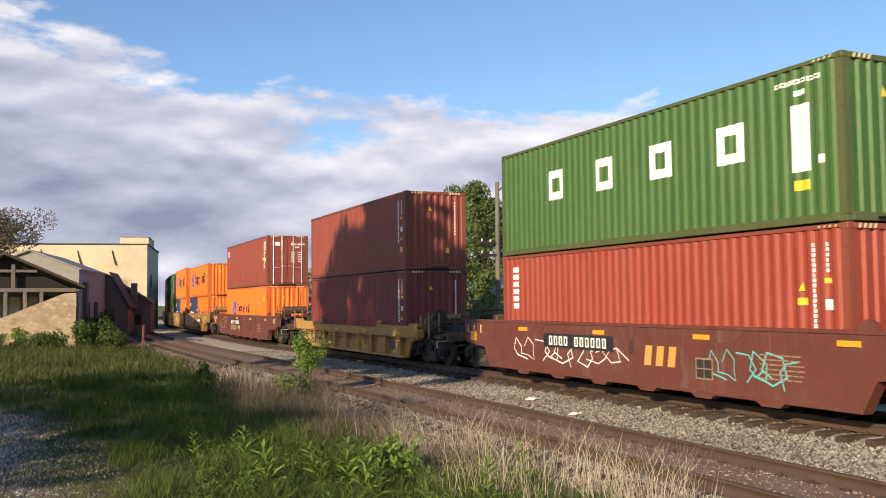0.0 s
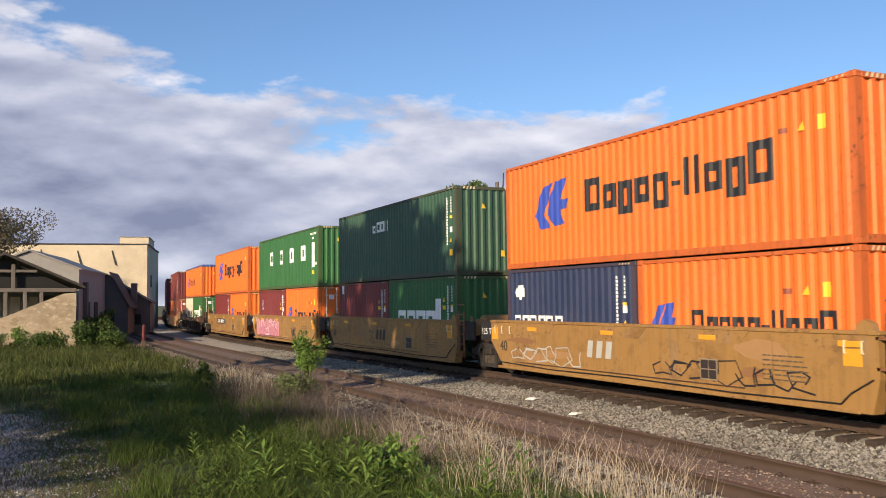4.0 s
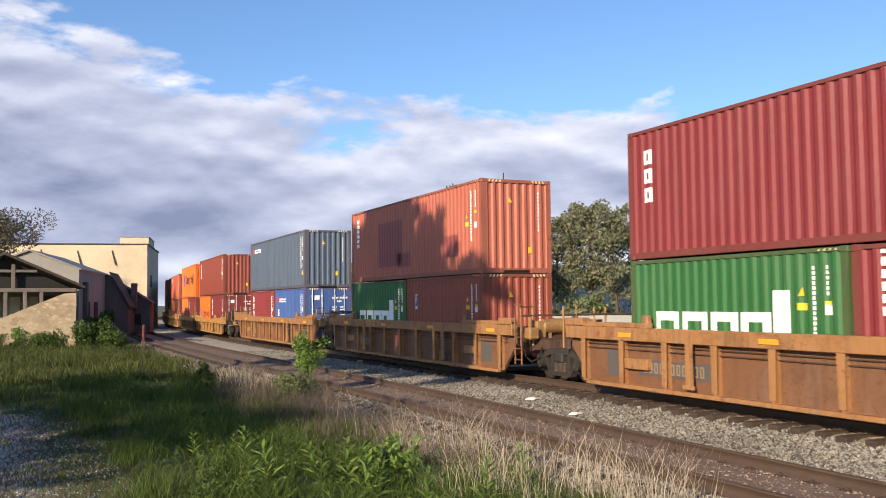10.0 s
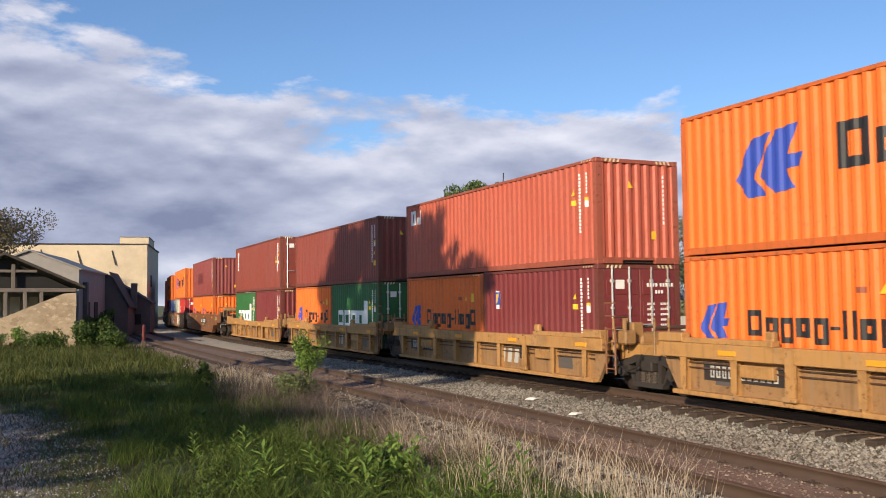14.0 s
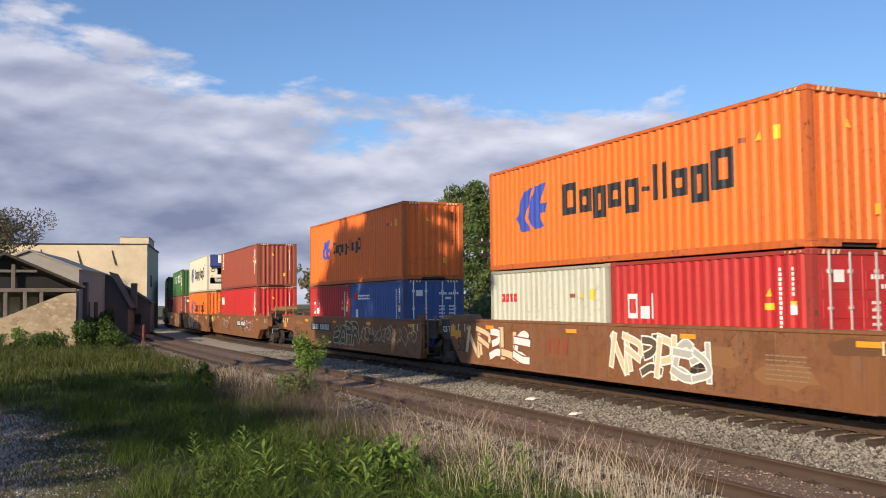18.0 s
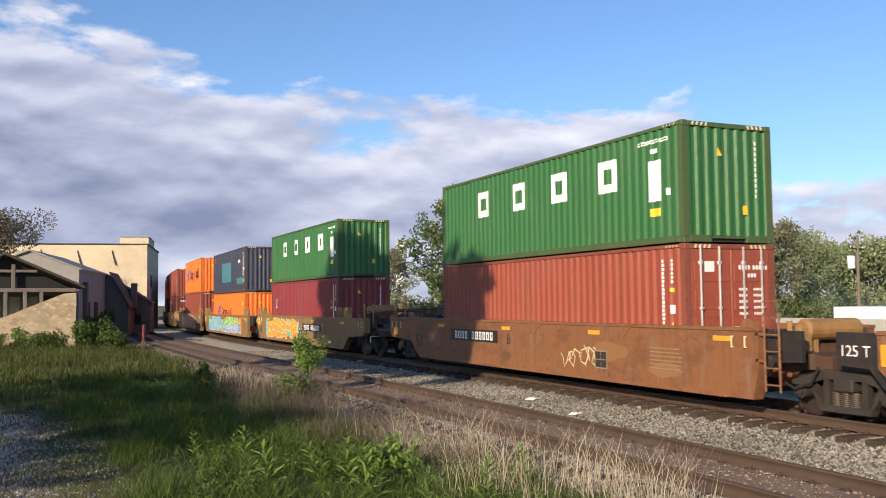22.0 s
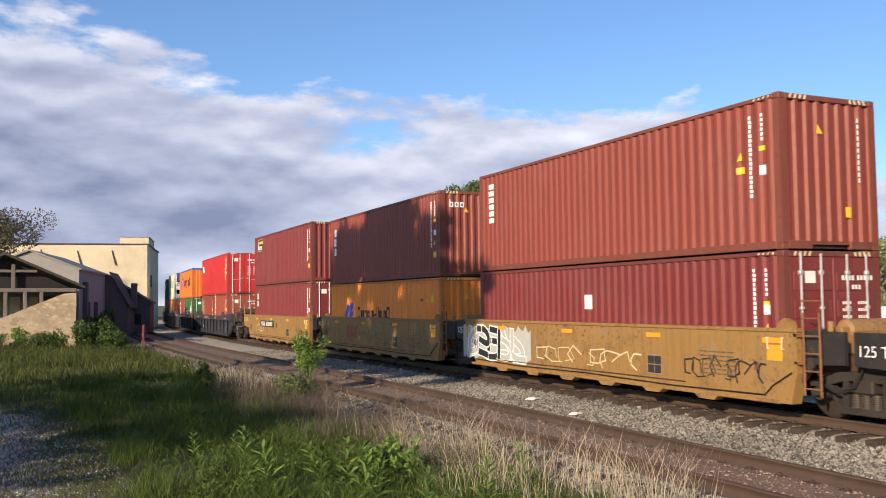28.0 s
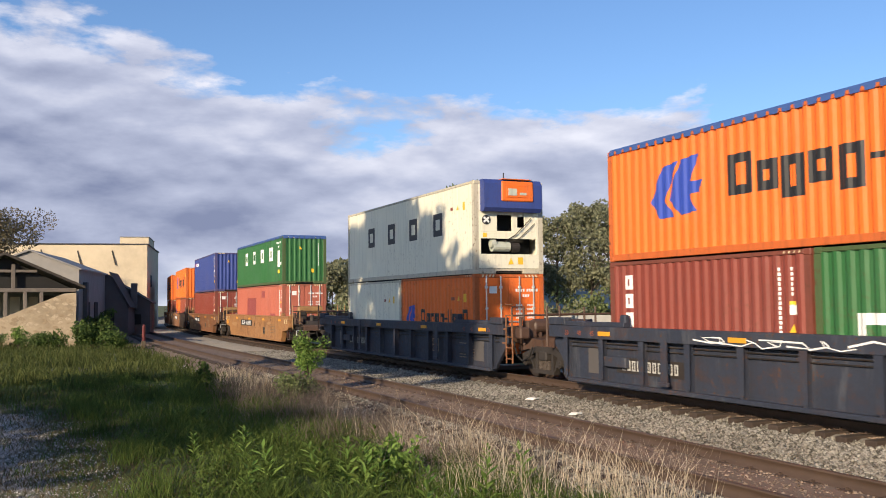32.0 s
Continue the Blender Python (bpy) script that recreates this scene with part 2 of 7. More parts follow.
def smooth_panel(half, h, material):
    m = Mesh()
    n = 11
    for i in range(n):
        a = -half + 0.12 + (2 * half - 0.24) * i / n
        b = -half + 0.12 + (2 * half - 0.24) * (i + 1) / n
        m.poly([(a, -1.2, 0.15), (b - 0.012, -1.2, 0.15), (b - 0.012, -1.2, h - 0.09), (a, -1.2, h - 0.09)])
        m.poly([(b - 0.012, -1.2, 0.15), (b, -1.204, 0.15), (b, -1.204, h - 0.09), (b - 0.012, -1.2, h - 0.09)])
        if i < n - 1:
            m.poly([(b, -1.204, 0.15), (b, -1.2, 0.15), (b, -1.2, h - 0.09), (b, -1.204, h - 0.09)])
    return m.done("side_panel", material)


def end_panel(half, h, material):
    m = Mesh()
    n, w = 8, 2.16
    p = w / n
    ys = []
    for i in range(n):
        b = -w / 2 + i * p
        ys += [(b, 0.0), (b + 0.3 * p, 0.0), (b + 0.48 * p, 0.045), (b + 0.82 * p, 0.045)]
    ys.append((w / 2, 0.0))
    for (a, da), (b, db) in zip(ys, ys[1:]):
        m.poly([(half - 0.015 - da, a, 0.16), (half - 0.015 - db, b, 0.16), (half - 0.015 - db, b, h - 0.11), (half - 0.015 - da, a, h - 0.11)])
    return m.done("end_panel", material)


def roof_sheet(half, h, material):
    m = Mesh()
    n = int(half * 2 / 0.42)
    for i in range(n):
        a = -half + 0.05 + (2 * half - 0.1) * i / n
        b = -half + 0.05 + (2 * half - 0.1) * (i + 1) / n
        c = a + (b - a) * 0.6
        d = a + (b - a) * 0.8
        for (p, zp), (q, zq) in (((a, 0), (c, 0)), ((c, 0), (d, 0.018)), ((d, 0.018), (b, 0))):
            m.poly([(p, -1.17, h - 0.035 + zp), (q, -1.17, h - 0.035 + zq), (q, 1.17, h - 0.035 + zq), (p, 1.17, h - 0.035 + zp)])
    return m.done("roof_panel", material)


def marks_strip(m, x0, x1, z0, z1, half, flat=False, lean=0.0):
    """A painted patch that follows the folds of the panel; lean shears it."""
    xs = [x0, x1] if flat else fold_stops(x0, x1, half)
    for a, b in zip(xs, xs[1:]):
        ya = -1.2065 if flat else -1.2125 + fold(a + 1e-6, half)
        yb = -1.2065 if flat else -1.2125 + fold(b - 1e-6, half)
        sh = lean * (z1 - z0)
        m.poly([(a, ya, z0), (b, yb, z0), (b, yb, z1), (a, ya, z1)]) if not lean else m.poly(
            [(a, ya, z0 + sh * (a - x0) / (x1 - x0)), (b, yb, z0 + sh * (b - x0) / (x1 - x0)),
             (b, yb, z1 + sh * (b - x0) / (x1 - x0)), (a, ya, z1 + sh * (a - x0) / (x1 - x0))])
    return m


def ring(m, x0, x1, z0, z1, w, half, flat):
    """A hollow block in place of a large character."""
    marks_strip(m, x0, x0 + w, z0, z1, half, flat)
    marks_strip(m, x1 - w, x1, z0, z1, half, flat)
    marks_strip(m, x0 + w, x1 - w, z0, z0 + w, half, flat)
    marks_strip(m, x0 + w, x1 - w, z1 - w, z1, half, flat)


def marks_poly(m, pts, half, flat):
    """A convex painted shape of (x, z) points that follows the folds."""
    x0, x1 = min(p[0] for p in pts), max(p[0] for p in pts)
    xs = sorted(set(([x0, x1] if flat else fold_stops(x0, x1, half)) + [p[0] for p in pts]))

    def span(x):
        zs = []
        for (xa, za), (xb, zb) in zip(pts, pts[1:] + pts[:1]):
            if min(xa, xb) - 1e-9 <= x <= max(xa, xb) + 1e-9:
                zs += [za, zb] if abs(xb - xa) < 1e-9 else [za + (zb - za) * (x - xa) / (xb - xa)]
        return min(zs), max(zs)
    for a, b in zip(xs, xs[1:]):
        if b - a < 1e-4:
            continue
        ya = -1.2065 if flat else -1.2125 + fold(a + 1e-6, half)
        yb = -1.2065 if flat else -1.2125 + fold(b - 1e-6, half)
        (la, ha), (lb, hb) = span(a), span(b)
        m.poly([(a, ya, la), (b, yb, lb), (b, yb, hb), (a, ya, ha)])


def emblem(m, x0, x1, z0, z1, half, flat):
    """A blue pennant mark as plain slanted shapes."""
    w, h = x1 - x0, z1 - z0
    for form in (((0, .30), (.28, .30), (.54, .95), (.23, .88)), ((0, .30), (.28, .30), (.46, .01), (.18, 0)),
                 ((.42, .56), (.78, .56), (.92, 1.0), (.60, .95)), ((.36, .30), (.93, .37), (1.0, .56), (.42, .56)), ((.36, .30), (.74, .35), (.87, .06), (.58, .02))):
        marks_poly(m, [(x0 + a * w, z0 + b * h) for a, b in form], half, flat)


def word(m, x0, x1, z0, z1, shape, half, flat):
    """Plain blocks in place of a word: t tall, x small, g hanging, l a thin tall bar, - dash."""
    wide = {"t": 1.0, "x": 0.86, "g": 0.86, "l": 0.42, "-": 0.55}
    p = (x1 - x0) / sum(wide[c] for c in shape)
    hgt = z1 - z0
    x = x0
    for c in shape:
        a, b = x + 0.07 * p, x + wide[c] * p - 0.07 * p
        x += wide[c] * p
        w = min(0.27 * p, 0.23 * hgt)
        if c == "t":
            ring(m, a, b, z0, z1, w, half, flat)
        elif c == "l":
            marks_strip(m, (a + b - w) / 2, (a + b + w) / 2, z0, z1, half, flat)
        elif c == "x":
            ring(m, a, b, z0, z0 + 0.72 * hgt, w, half, flat)
        elif c == "g":
            ring(m, a, b, z0 - 0.24 * hgt, z0 + 0.72 * hgt, w, half, flat)
        elif c == "-":
            marks_strip(m, a, b, z0 + 0.3 * hgt, z0 + 0.43 * hgt, half, flat)


def column(m, x, z0, z1, size, gap, half, flat):
    z = z1
    k = 0
    while z - size > z0:
        marks_strip(m, x, x + size * (0.75 if k % 3 else 0.6), z - size, z, half, flat)
        z -= size + gap
        k += 1


def markings(code, half, h, flat, dark):
    """The painted marks of one side: (part name, ink, mesh)."""
    L, out = -half, []
    long = half > 4
    def add(name, ink):
        m = Mesh()
        out.append((name, ink, m))
        return m
    if code in ("blocks", "blackblocks"):
        for x in (2.55, 4.75, 6.9, 9.05):
            m = add("block_mark", "black" if code == "blackblocks" else "white")
            ring(m, L + x, L + x + 0.74, 1.34, 2.1, 0.2, half, flat)
        if code == "blocks":
            marks_strip(m, L + 11.0, L + 11.42, 0.95, h - 0.74, half, flat)
            word(m, L + 10.6, L + 11.7, h - 0.36, h - 0.24, "xxxxxxx", half, flat)
            marks_strip(m, L + 11.1, L + 11.35, h - 0.58, h - 0.48, half, flat)
            marks_strip(m, L + 11.62, L + 11.72, 1.05, 1.2, half, flat)
            marks_strip(add("warning_label", "yellow"), L + 11.05, L + 11.4, 0.62, 0.8, half, flat)
    elif code == "blocks_low":
        for i in range(4):
            m = add("block_mark", "white")
            ring(m, L + 0.85 + i * 0.87, L + 1.63 + i * 0.87, 0.74, 1.46, 0.19, half, flat)
        marks_strip(m, L + 4.32, L + 4.72, 0.74, 1.86, half, flat)
    elif code in ("pennant", "pennant_pale", "pennant_big"):
        if long:
            z = 1.18 if code == "pennant_pale" else 1.28 if h > 2.7 else 1.12
            emblem(add("emblem", "blue"), L + 1.6, L + 3.3, z - 0.27, z + 0.98, half, flat)
            word(add("lettering_mark", "black"), L + 4.0, L + 10.35, z, z + 0.8, "txgxg-llxgt", half, flat)
        else:
            emblem(add("emblem", "blue"), L + 0.45, L + 1.3, 0.92, 1.66, half, flat)
            word(add("lettering_mark", "black"), L + 1.75, L + 5.55, 1.02, 1.5, "txgxg-llxgt", half, flat)
    elif code == "pennant_small":
        z = 1.38 if h > 2.7 else 1.1
        emblem(add("emblem", "blue"), L + 2.05, L + 3.25, z - 0.22, z + 0.68, half, flat)
        word(add("lettering_mark", "black"), L + 3.65, L + 7.5, z, z + 0.5, "txgxg-llxgt", half, flat)
    elif code in ("column", "column_big"):
        s = 0.2 if code == "column" else 0.3
        m = add("lettering_mark", "white")
        for i in range(6):
            ring(m, L + 0.55, L + 0.85, 2.42 - i * s, 2.42 - i * s + s * 0.72, 0.07, half, flat)
    elif code in ("upright", "upright_two"):
        m = add("lettering_mark", "white")
        for i in range(3 if code == "upright" else 2):
            z = 2.1 - i * 0.42 if h > 2.7 else 1.95 - i * 0.42
            ring(m, L + 0.55, L + 0.83, z, z + 0.32, 0.085, half, flat)
    elif code == "corner":
        m = add("lettering_mark", "white")
        x, z, s = (0.45, 1.85, 0.5) if long else (0.6, 1.3, 0.55)
        ring(m, L + x, L + x + s * 0.75, z, z + s, s * 0.2, half, flat)
        marks_strip(m, L + x + s * 0.9, L + x + s * 1.45, z, z + s * 0.5, half, flat)
        marks_strip(m, L + x + s * 1.6, L + x + s * 1.78, z, z + s, half, flat)
    elif code == "signboard":
        x, z = L + 0.75, 2.05
        marks_strip(add("sign_panel", "yellow"), x - 0.03, x + 1.3, z - 0.05, z + 0.67, half, True)
        add("sign_panel", "black").poly([(x, -1.209, z - 0.02), (x + 1.27, -1.209, z - 0.02), (x + 1.27, -1.209, z + 0.64), (x, -1.209, z + 0.64)])
        m = add("sign_band", "yellow")
        m.poly([(x + 0.45, -1.2105, z + 0.38), (x + 1.22, -1.2105, z + 0.38), (x + 1.22, -1.2105, z + 0.58), (x + 0.28, -1.2105, z + 0.5)])
        m = add("sign_mark", "white")
        for i in range(5):
            m.poly([(x + 0.06 + i * 0.21, -1.2105, z + 0.05), (x + 0.2 + i * 0.21, -1.2105, z + 0.05), (x + 0.2 + i * 0.21, -1.2105, z + 0.26), (x + 0.06 + i * 0.21, -1.2105, z + 0.26)])
        m.poly([(x + 0.08, -1.2105, z + 0.26), (x + 0.25, -1.2105, z + 0.26), (x + 0.2, -1.2105, z + 0.56), (x + 0.13, -1.2105, z + 0.56)])
    elif code == "redsquare":
        x, z, s = (0.55, 2.25, 0.3) if long else (0.45, 1.9, 0.26)
        marks_strip(add("emblem", "red"), L + x, L + x + 0.42, z, z + s, half, flat)
        word(add("lettering_mark", "white"), L + x + 0.5, L + x + 2.2 * s / 0.3, z, z + s, "xxxxx", half, flat)
        if not long:
            marks_strip(add("data_plate", "white"), L + 0.6, L + 1.0, 1.15, 1.5, half, flat)
    elif code == "globe":
        m = add("emblem", "white")
        for i, w in enumerate((0.2, 0.42, 0.5, 0.42, 0.3)):
            marks_strip(m, L + 0.6 - w / 2 + 0.1, L + 0.6 + w / 2 + 0.1, 1.75 + i * 0.08, 1.83 + i * 0.08, half, flat)
        word(add("lettering_mark", "white"), L + 0.35, L + 2.9, 1.08, 1.42, "xxxxxx", half, flat)
    elif code == "redword":
        word(add("lettering_mark", "red"), L + 0.6, L + 1.6, 1.7, 2.02, "xxxx", half, flat)
    elif code == "sq":
        marks_strip(add("data_plate", "white"), L + 0.35, L + 0.7, 2.15, 2.55, half, flat)
    elif code == "flagsign":
        x = L + (0.7 if not long else 1.0)
        marks_strip(add("sign_panel", "white"), x, x + 0.36, 1.5, 2.02, half, True)
        m = add("sign_band", "blue")
        m.poly([(x + 0.03, -1.2105, 1.62), (x + 0.33, -1.2105, 1.62), (x + 0.33, -1.2105, 1.98), (x + 0.03, -1.2105, 1.98)])
        m = add("sign_flag", "yellow")
        m.poly([(x + 0.08, -1.212, 1.66), (x + 0.14, -1.212, 1.66), (x + 0.26, -1.212, 1.94), (x + 0.1, -1.212, 1.94)])
    elif code == "midword":
        word(add("lettering_mark", "white"), L + 4.3, L + 6.0, 1.9, 2.3, "xttll", half, flat)
    elif code == "patch":
        marks_strip(add("paint_patch", "petrol"), L + 3.6, L + 7.2, 0.75, 2.1, half, flat)
        marks_strip(add("paint_patch", "petrol"), L + 9.2, L + 11.6, 0.55, 0.95, half, flat)
        marks_strip(add("sign_panel", "red"), L + 0.7, L + 1.15, 2.2, 2.6, half, True)
        marks_strip(add("data_plate", "white"), L + 9.9, L + 10.5, 1.95, 2.12, half, flat)
    elif code == "dot":
        marks_strip(add("data_plate", "white"), L + 5.6, L + 5.95, 1.5, 1.85, half, flat)
    # numbers and labels near the right-hand end
    tri = lambda x, z, s: add("warning_label", "yellow").poly([(x - s / 2, -1.2125, z), (x + s / 2, -1.2125, z), (x + s * 0.25, -1.2125, z + s)])
    if dark:
        tri(half - 1.2, h - 0.82, 0.17)
        marks_strip(add("warning_label", "yellow"), half - 0.82, half - 0.67, h - 0.86, h - 0.6, half, flat)
        marks_strip(add("id_mark", "umber"), half - 1.75, half - 1.55, h - 0.8, h - 0.7, half, flat)
    elif code not in ("blocks", "blackblocks"):
        m = add("id_mark", "white")
        column(m, half - 0.8, 1.0 if h > 2.7 else 0.75, h - 0.32, 0.062, 0.026, half, flat)
        column(m, half - 0.5, h - 0.85, h - 0.32, 0.06, 0.03, half, flat)
        marks_strip(m, half - 0.53, half - 0.40, 1.42, 1.6, half, flat)
        low = len(code) % 2
        marks_strip(add("warning_label", "yellow"), half - 0.53, half - 0.41, h - 1.02, h - 0.93, half, flat)
        tri(half - (0.47 if low else 1.05), 1.1 if low else 1.75, 0.16)
        marks_strip(add("warning_label", "yellow"), half - (0.56 if low else 1.15), half - (0.38 if low else 0.93), 0.66 if low else 1.5, 0.86 if low else 1.63, half, flat)
    m, m2, m3 = add("hazard_stripes", "cream"), add("hazard_stripes", "cream"), add("hazard_stripes", "cream")
    for i in range(4):
        x = half - 0.28 - i * 0.12
        m.poly([(x, -1.2225, h - 0.07), (x + 0.04, -1.2225, h - 0.07), (x + 0.06, -1.2225, h - 0.03), (x + 0.02, -1.2225, h - 0.03)])
        y = -0.98 + i * 0.12
        m2.poly([(half + 0.003, y, h - 0.1), (half + 0.003, y + 0.06, h - 0.1), (half + 0.003, y + 0.09, h - 0.02), (half + 0.003, y + 0.03, h - 0.02)])
        y = 0.98 - i * 0.12
        m3.poly([(half + 0.003, y, h - 0.1), (half + 0.003, y - 0.06, h - 0.1), (half + 0.003, y - 0.09, h - 0.02), (half + 0.003, y - 0.03, h - 0.02)])
    return out


WORDS = {"green": "green", "moss": "moss green", "wine": "faded wine red", "dgreen": "dark green", "brick": "brick red", "brown": "red-brown", "maroon": "maroon", "crimson": "crimson",
         "salmon": "sun-faded salmon red", "red": "bright red", "rust": "rust red", "orange": "orange", "amber": "yellow-orange", "white": "cream-white",
         "grey": "pale grey", "navy": "navy blue", "blue": "blue", "slate": "slate blue", "ink": "dark blue-grey", "royal": "dark blue", "faded": "faded red"}
SAYS = {"blocks": "large white blocks", "blackblocks": "large black blocks", "blocks_low": "large white blocks", "pennant": "blue emblem and black blocks", "pennant_pale": "blue emblem and black blocks", "pennant_big": "blue emblem and black blocks",
        "pennant_small": "small blue emblem", "column": "white upright mark", "column_big": "white upright mark", "upright": "white upright mark", "upright_two": "white upright mark", "corner": "white mark at one corner",
        "signboard": "black and yellow sign", "redsquare": "red square mark", "globe": "white emblem", "redword": "small red mark", "sq": "white data plate", "flagsign": "small blue sign",
        "midword": "small white mark", "patch": "repainted teal patches", "dot": "white data plate", "tag": "white number columns", "plain": "unlettered panels"}


def container(colour, size, code, half, doors=False, tarp=False, reefer=False, under=False):
    h = HEIGHT[size]
    if code == "pennant" and under and half > 4:
        code = "pennant_small"
    word1 = "refrigerated container" if reefer else "container"
    feet = "long" if half > 4 else "short"
    label = f"{feet} {WORDS[colour]} {word1} with {'blue tarpaulin roof' if tarp else SAYS[code]}"
    if doors:
        label += ", end doors"
    root = thing("shipping_container", label, "container", "containers on the train")
    paint_m, worn = PAINT[colour], PAINT[colour + "_worn"]
    k = (colour, half, h)

    def use(name, make, at=None, parent=root, lab=""):
        return part(name, once((name, k), make), parent, lab, at)

    flat = reefer or colour == "white"
    turn = pose(0, 0, 0, 0, 0, 180)
    panel = (lambda: smooth_panel(half, h, paint_m)) if flat else (lambda: side_panel(half, h, paint_m))
    use("side_panel", panel)
    use("side_panel", panel, turn)
    use("roof_panel", lambda: roof_sheet(half, h, paint_m))
    use("underframe", lambda: Mesh().box(-half + 0.1, half - 0.1, -1.15, 1.15, 0.03, 0.14).done("underframe", STEEL))
    use("top_rail", lambda: Mesh().box(-half + 0.17, half - 0.17, -1.219, -1.15, h - 0.09, h - 0.012, 0.008).done("top_rail", worn))
    use("top_rail", None, turn)
    use("bottom_rail", lambda: Mesh().box(-half + 0.17, half - 0.17, -1.215, -1.14, 0.015, 0.16, 0.01).done("bottom_rail", worn))
    use("bottom_rail", None, turn)
    use("header", lambda: Mesh().box(half - 0.1, half - 0.002, -1.06, 1.06, h - 0.115, h - 0.01, 0.01).done("header", worn))
    use("header", None, turn)
    sill = lambda: Mesh().box(half - 0.1, half - 0.002, -1.06, -0.48, 0.012, 0.165, 0.01).box(half - 0.1, half - 0.002, 0.48, 1.06, 0.012, 0.165, 0.01).box(half - 0.1, half - 0.03, -0.48, 0.48, 0.10, 0.165).done("end_sill", worn)
    use("end_sill", sill)
    use("end_sill", None, turn)
    post = lambda: Mesh().slab([(half - 0.16, 0.118), (half - 0.004, 0.118), (half - 0.004, h - 0.118), (half - 0.16, h - 0.118)], -1.216, -1.06).done("corner_post", worn)
    use("corner_post", post)
    use("corner_post", None, turn)
    post2 = lambda: Mesh().slab([(half - 0.16, 0.118), (half - 0.004, 0.118), (half - 0.004, h - 0.118), (half - 0.16, h - 0.118)], 1.06, 1.216).done("corner_post", worn)
    part("corner_post", once(("post2", k), post2), root)
    part("corner_post", once(("post2", k), post2), root, "", turn)
    cast = lambda: Mesh().box(-0.089, 0.089, -0.081, 0.081, 0, 0.118, 0.014).box(-0.04, 0.04, -0.084, 0.0, 0.035, 0.085).done("corner_casting", worn)
    for sx in (-1, 1):
        for sy in (-1, 1):
            for z in (0, h - 0.118):
                part("corner_casting", once(("cast", colour), cast), root, "", pose(sx * (half - 0.089), sy * 1.138, z, 0, 0, 0 if sy < 0 else 180))
    use("end_panel", lambda: end_panel(half, h, paint_m), turn)
    if reefer:
        reefer_end(root, half, h, code == "blackblocks")
    elif doors:
        for sy in (-1, 1):
            leaf = lambda: door_leaf(half, h, paint_m)
            d = part("door", once(("door", k), leaf), root, "", pose(0, 0, 0) if sy < 0 else Matrix.Diagonal((1, -1, 1, 1)))
            q = (h - 0.55) / 4
            for j in range(4):
                part("door_panel", once(("dpanel", k), lambda: Mesh().box(half - 0.014, half - 0.002, -0.98, -0.08, 0, q - 0.16, 0.01).done("door_panel", paint_m)), d, "", pose(0, 0, 0.32 + j * q))
            for y in (-0.83, -0.33):
                rod = lambda: Mesh().tube((half + 0.022, 0, 0.1), (half + 0.022, 0, h - 0.06), 0.024, n=7).box(half - 0.01, half + 0.05, -0.05, 0.05, 0.25, 0.33, 0.01).box(
                    half - 0.01, half + 0.05, -0.05, 0.05, h - 0.45, h - 0.37, 0.01).box(half - 0.01, half + 0.055, -0.045, 0.045, 1.5, 1.56, 0.01).done("lock_rod", CHROME)
                r = part("lock_rod", once(("rod", half, h), rod), d, "galvanised lock rod", pose(0, y, 0))
            hd = lambda: Mesh().box(half + 0.03, half + 0.055, -0.85, -0.45, 1.0, 1.035, 0.008).box(half + 0.03, half + 0.055, -0.35, -0.02, 1.1, 1.135, 0.008).done("door_handle", CHROME)
            part("door_handle", once(("hdl", half, h), hd), d)
        dm = Mesh()
        def patch(y, z, w, t):
            dm.poly([(half + 0.006, y, z), (half + 0.006, y + w, z), (half + 0.006, y + w, z + t), (half + 0.006, y, z + t)])
        for i in range(9):
            patch(0.2 + 0.085 * i + (0.05 if i > 3 else 0), h - 0.55, 0.06, 0.09)
        for i in range(3):
            patch(0.45 + 0.085 * i, h - 0.72, 0.06, 0.085)
        for j in range(5):
            for i in range(4):
                patch(0.2 + 0.06 * i, h - 1.0 - 0.13 * j, 0.045, 0.055)
                patch(0.6 + 0.06 * i, h - 1.0 - 0.13 * j, 0.045, 0.055)
        patch(-0.72, h - 0.6, 0.26, 0.22)
        tagged(part("id_mark", once(("dmark", half, h), lambda: dm.done("id_mark", INK["white"])), root), "rows of tiny painted figures", kind="stuff")
    else:
        use("end_panel", None)

        def end_marks():
            m = Mesh()
            for i in range(11):
                z = h - 0.45 - i * 0.115
                m.poly([(half - 0.012, 0.74, z), (half - 0.012, 0.79, z), (half - 0.012, 0.79, z + 0.085), (half - 0.012, 0.74, z + 0.085)])
            return m.done("id_mark", INK["black" if colour in ("orange", "amber", "white", "grey") else "white"])
        tagged(part("id_mark", once(("endid", k), end_marks), root), "column of tiny painted figures", kind="stuff")

        def end_warn():
            m = Mesh().poly([(half - 0.011, -0.3, h - 0.72), (half - 0.011, -0.14, h - 0.72), (half - 0.011, -0.27, h - 0.54)])
            m.poly([(half - 0.011, 0.38, 0.62), (half - 0.011, 0.52, 0.62), (half - 0.011, 0.52, 0.82), (half - 0.011, 0.38, 0.82)])
            return m.done("warning_label", INK["yellow"])
        part("warning_label", once(("endw", k), end_warn), root)
        if code == "upright" and half > 4:
            def end_word():
                m = Mesh()
                for i, tall in enumerate((0.26, 0.18, 0.18)):
                    y, z = -0.86 + 0.2 * i, h - 0.56
                    for a, b, c, d in ((0, 0.05, 0, tall), (0.1, 0.15, 0, 0.18), (0.05, 0.1, 0, 0.045), (0.05, 0.1, 0.135, 0.18)):
                        m.poly([(half - 0.011, y + a, z + c), (half - 0.011, y + b, z + c), (half - 0.011, y + b, z + d), (half - 0.011, y + a, z + d)])
                return m.done("lettering_mark", INK["white"])
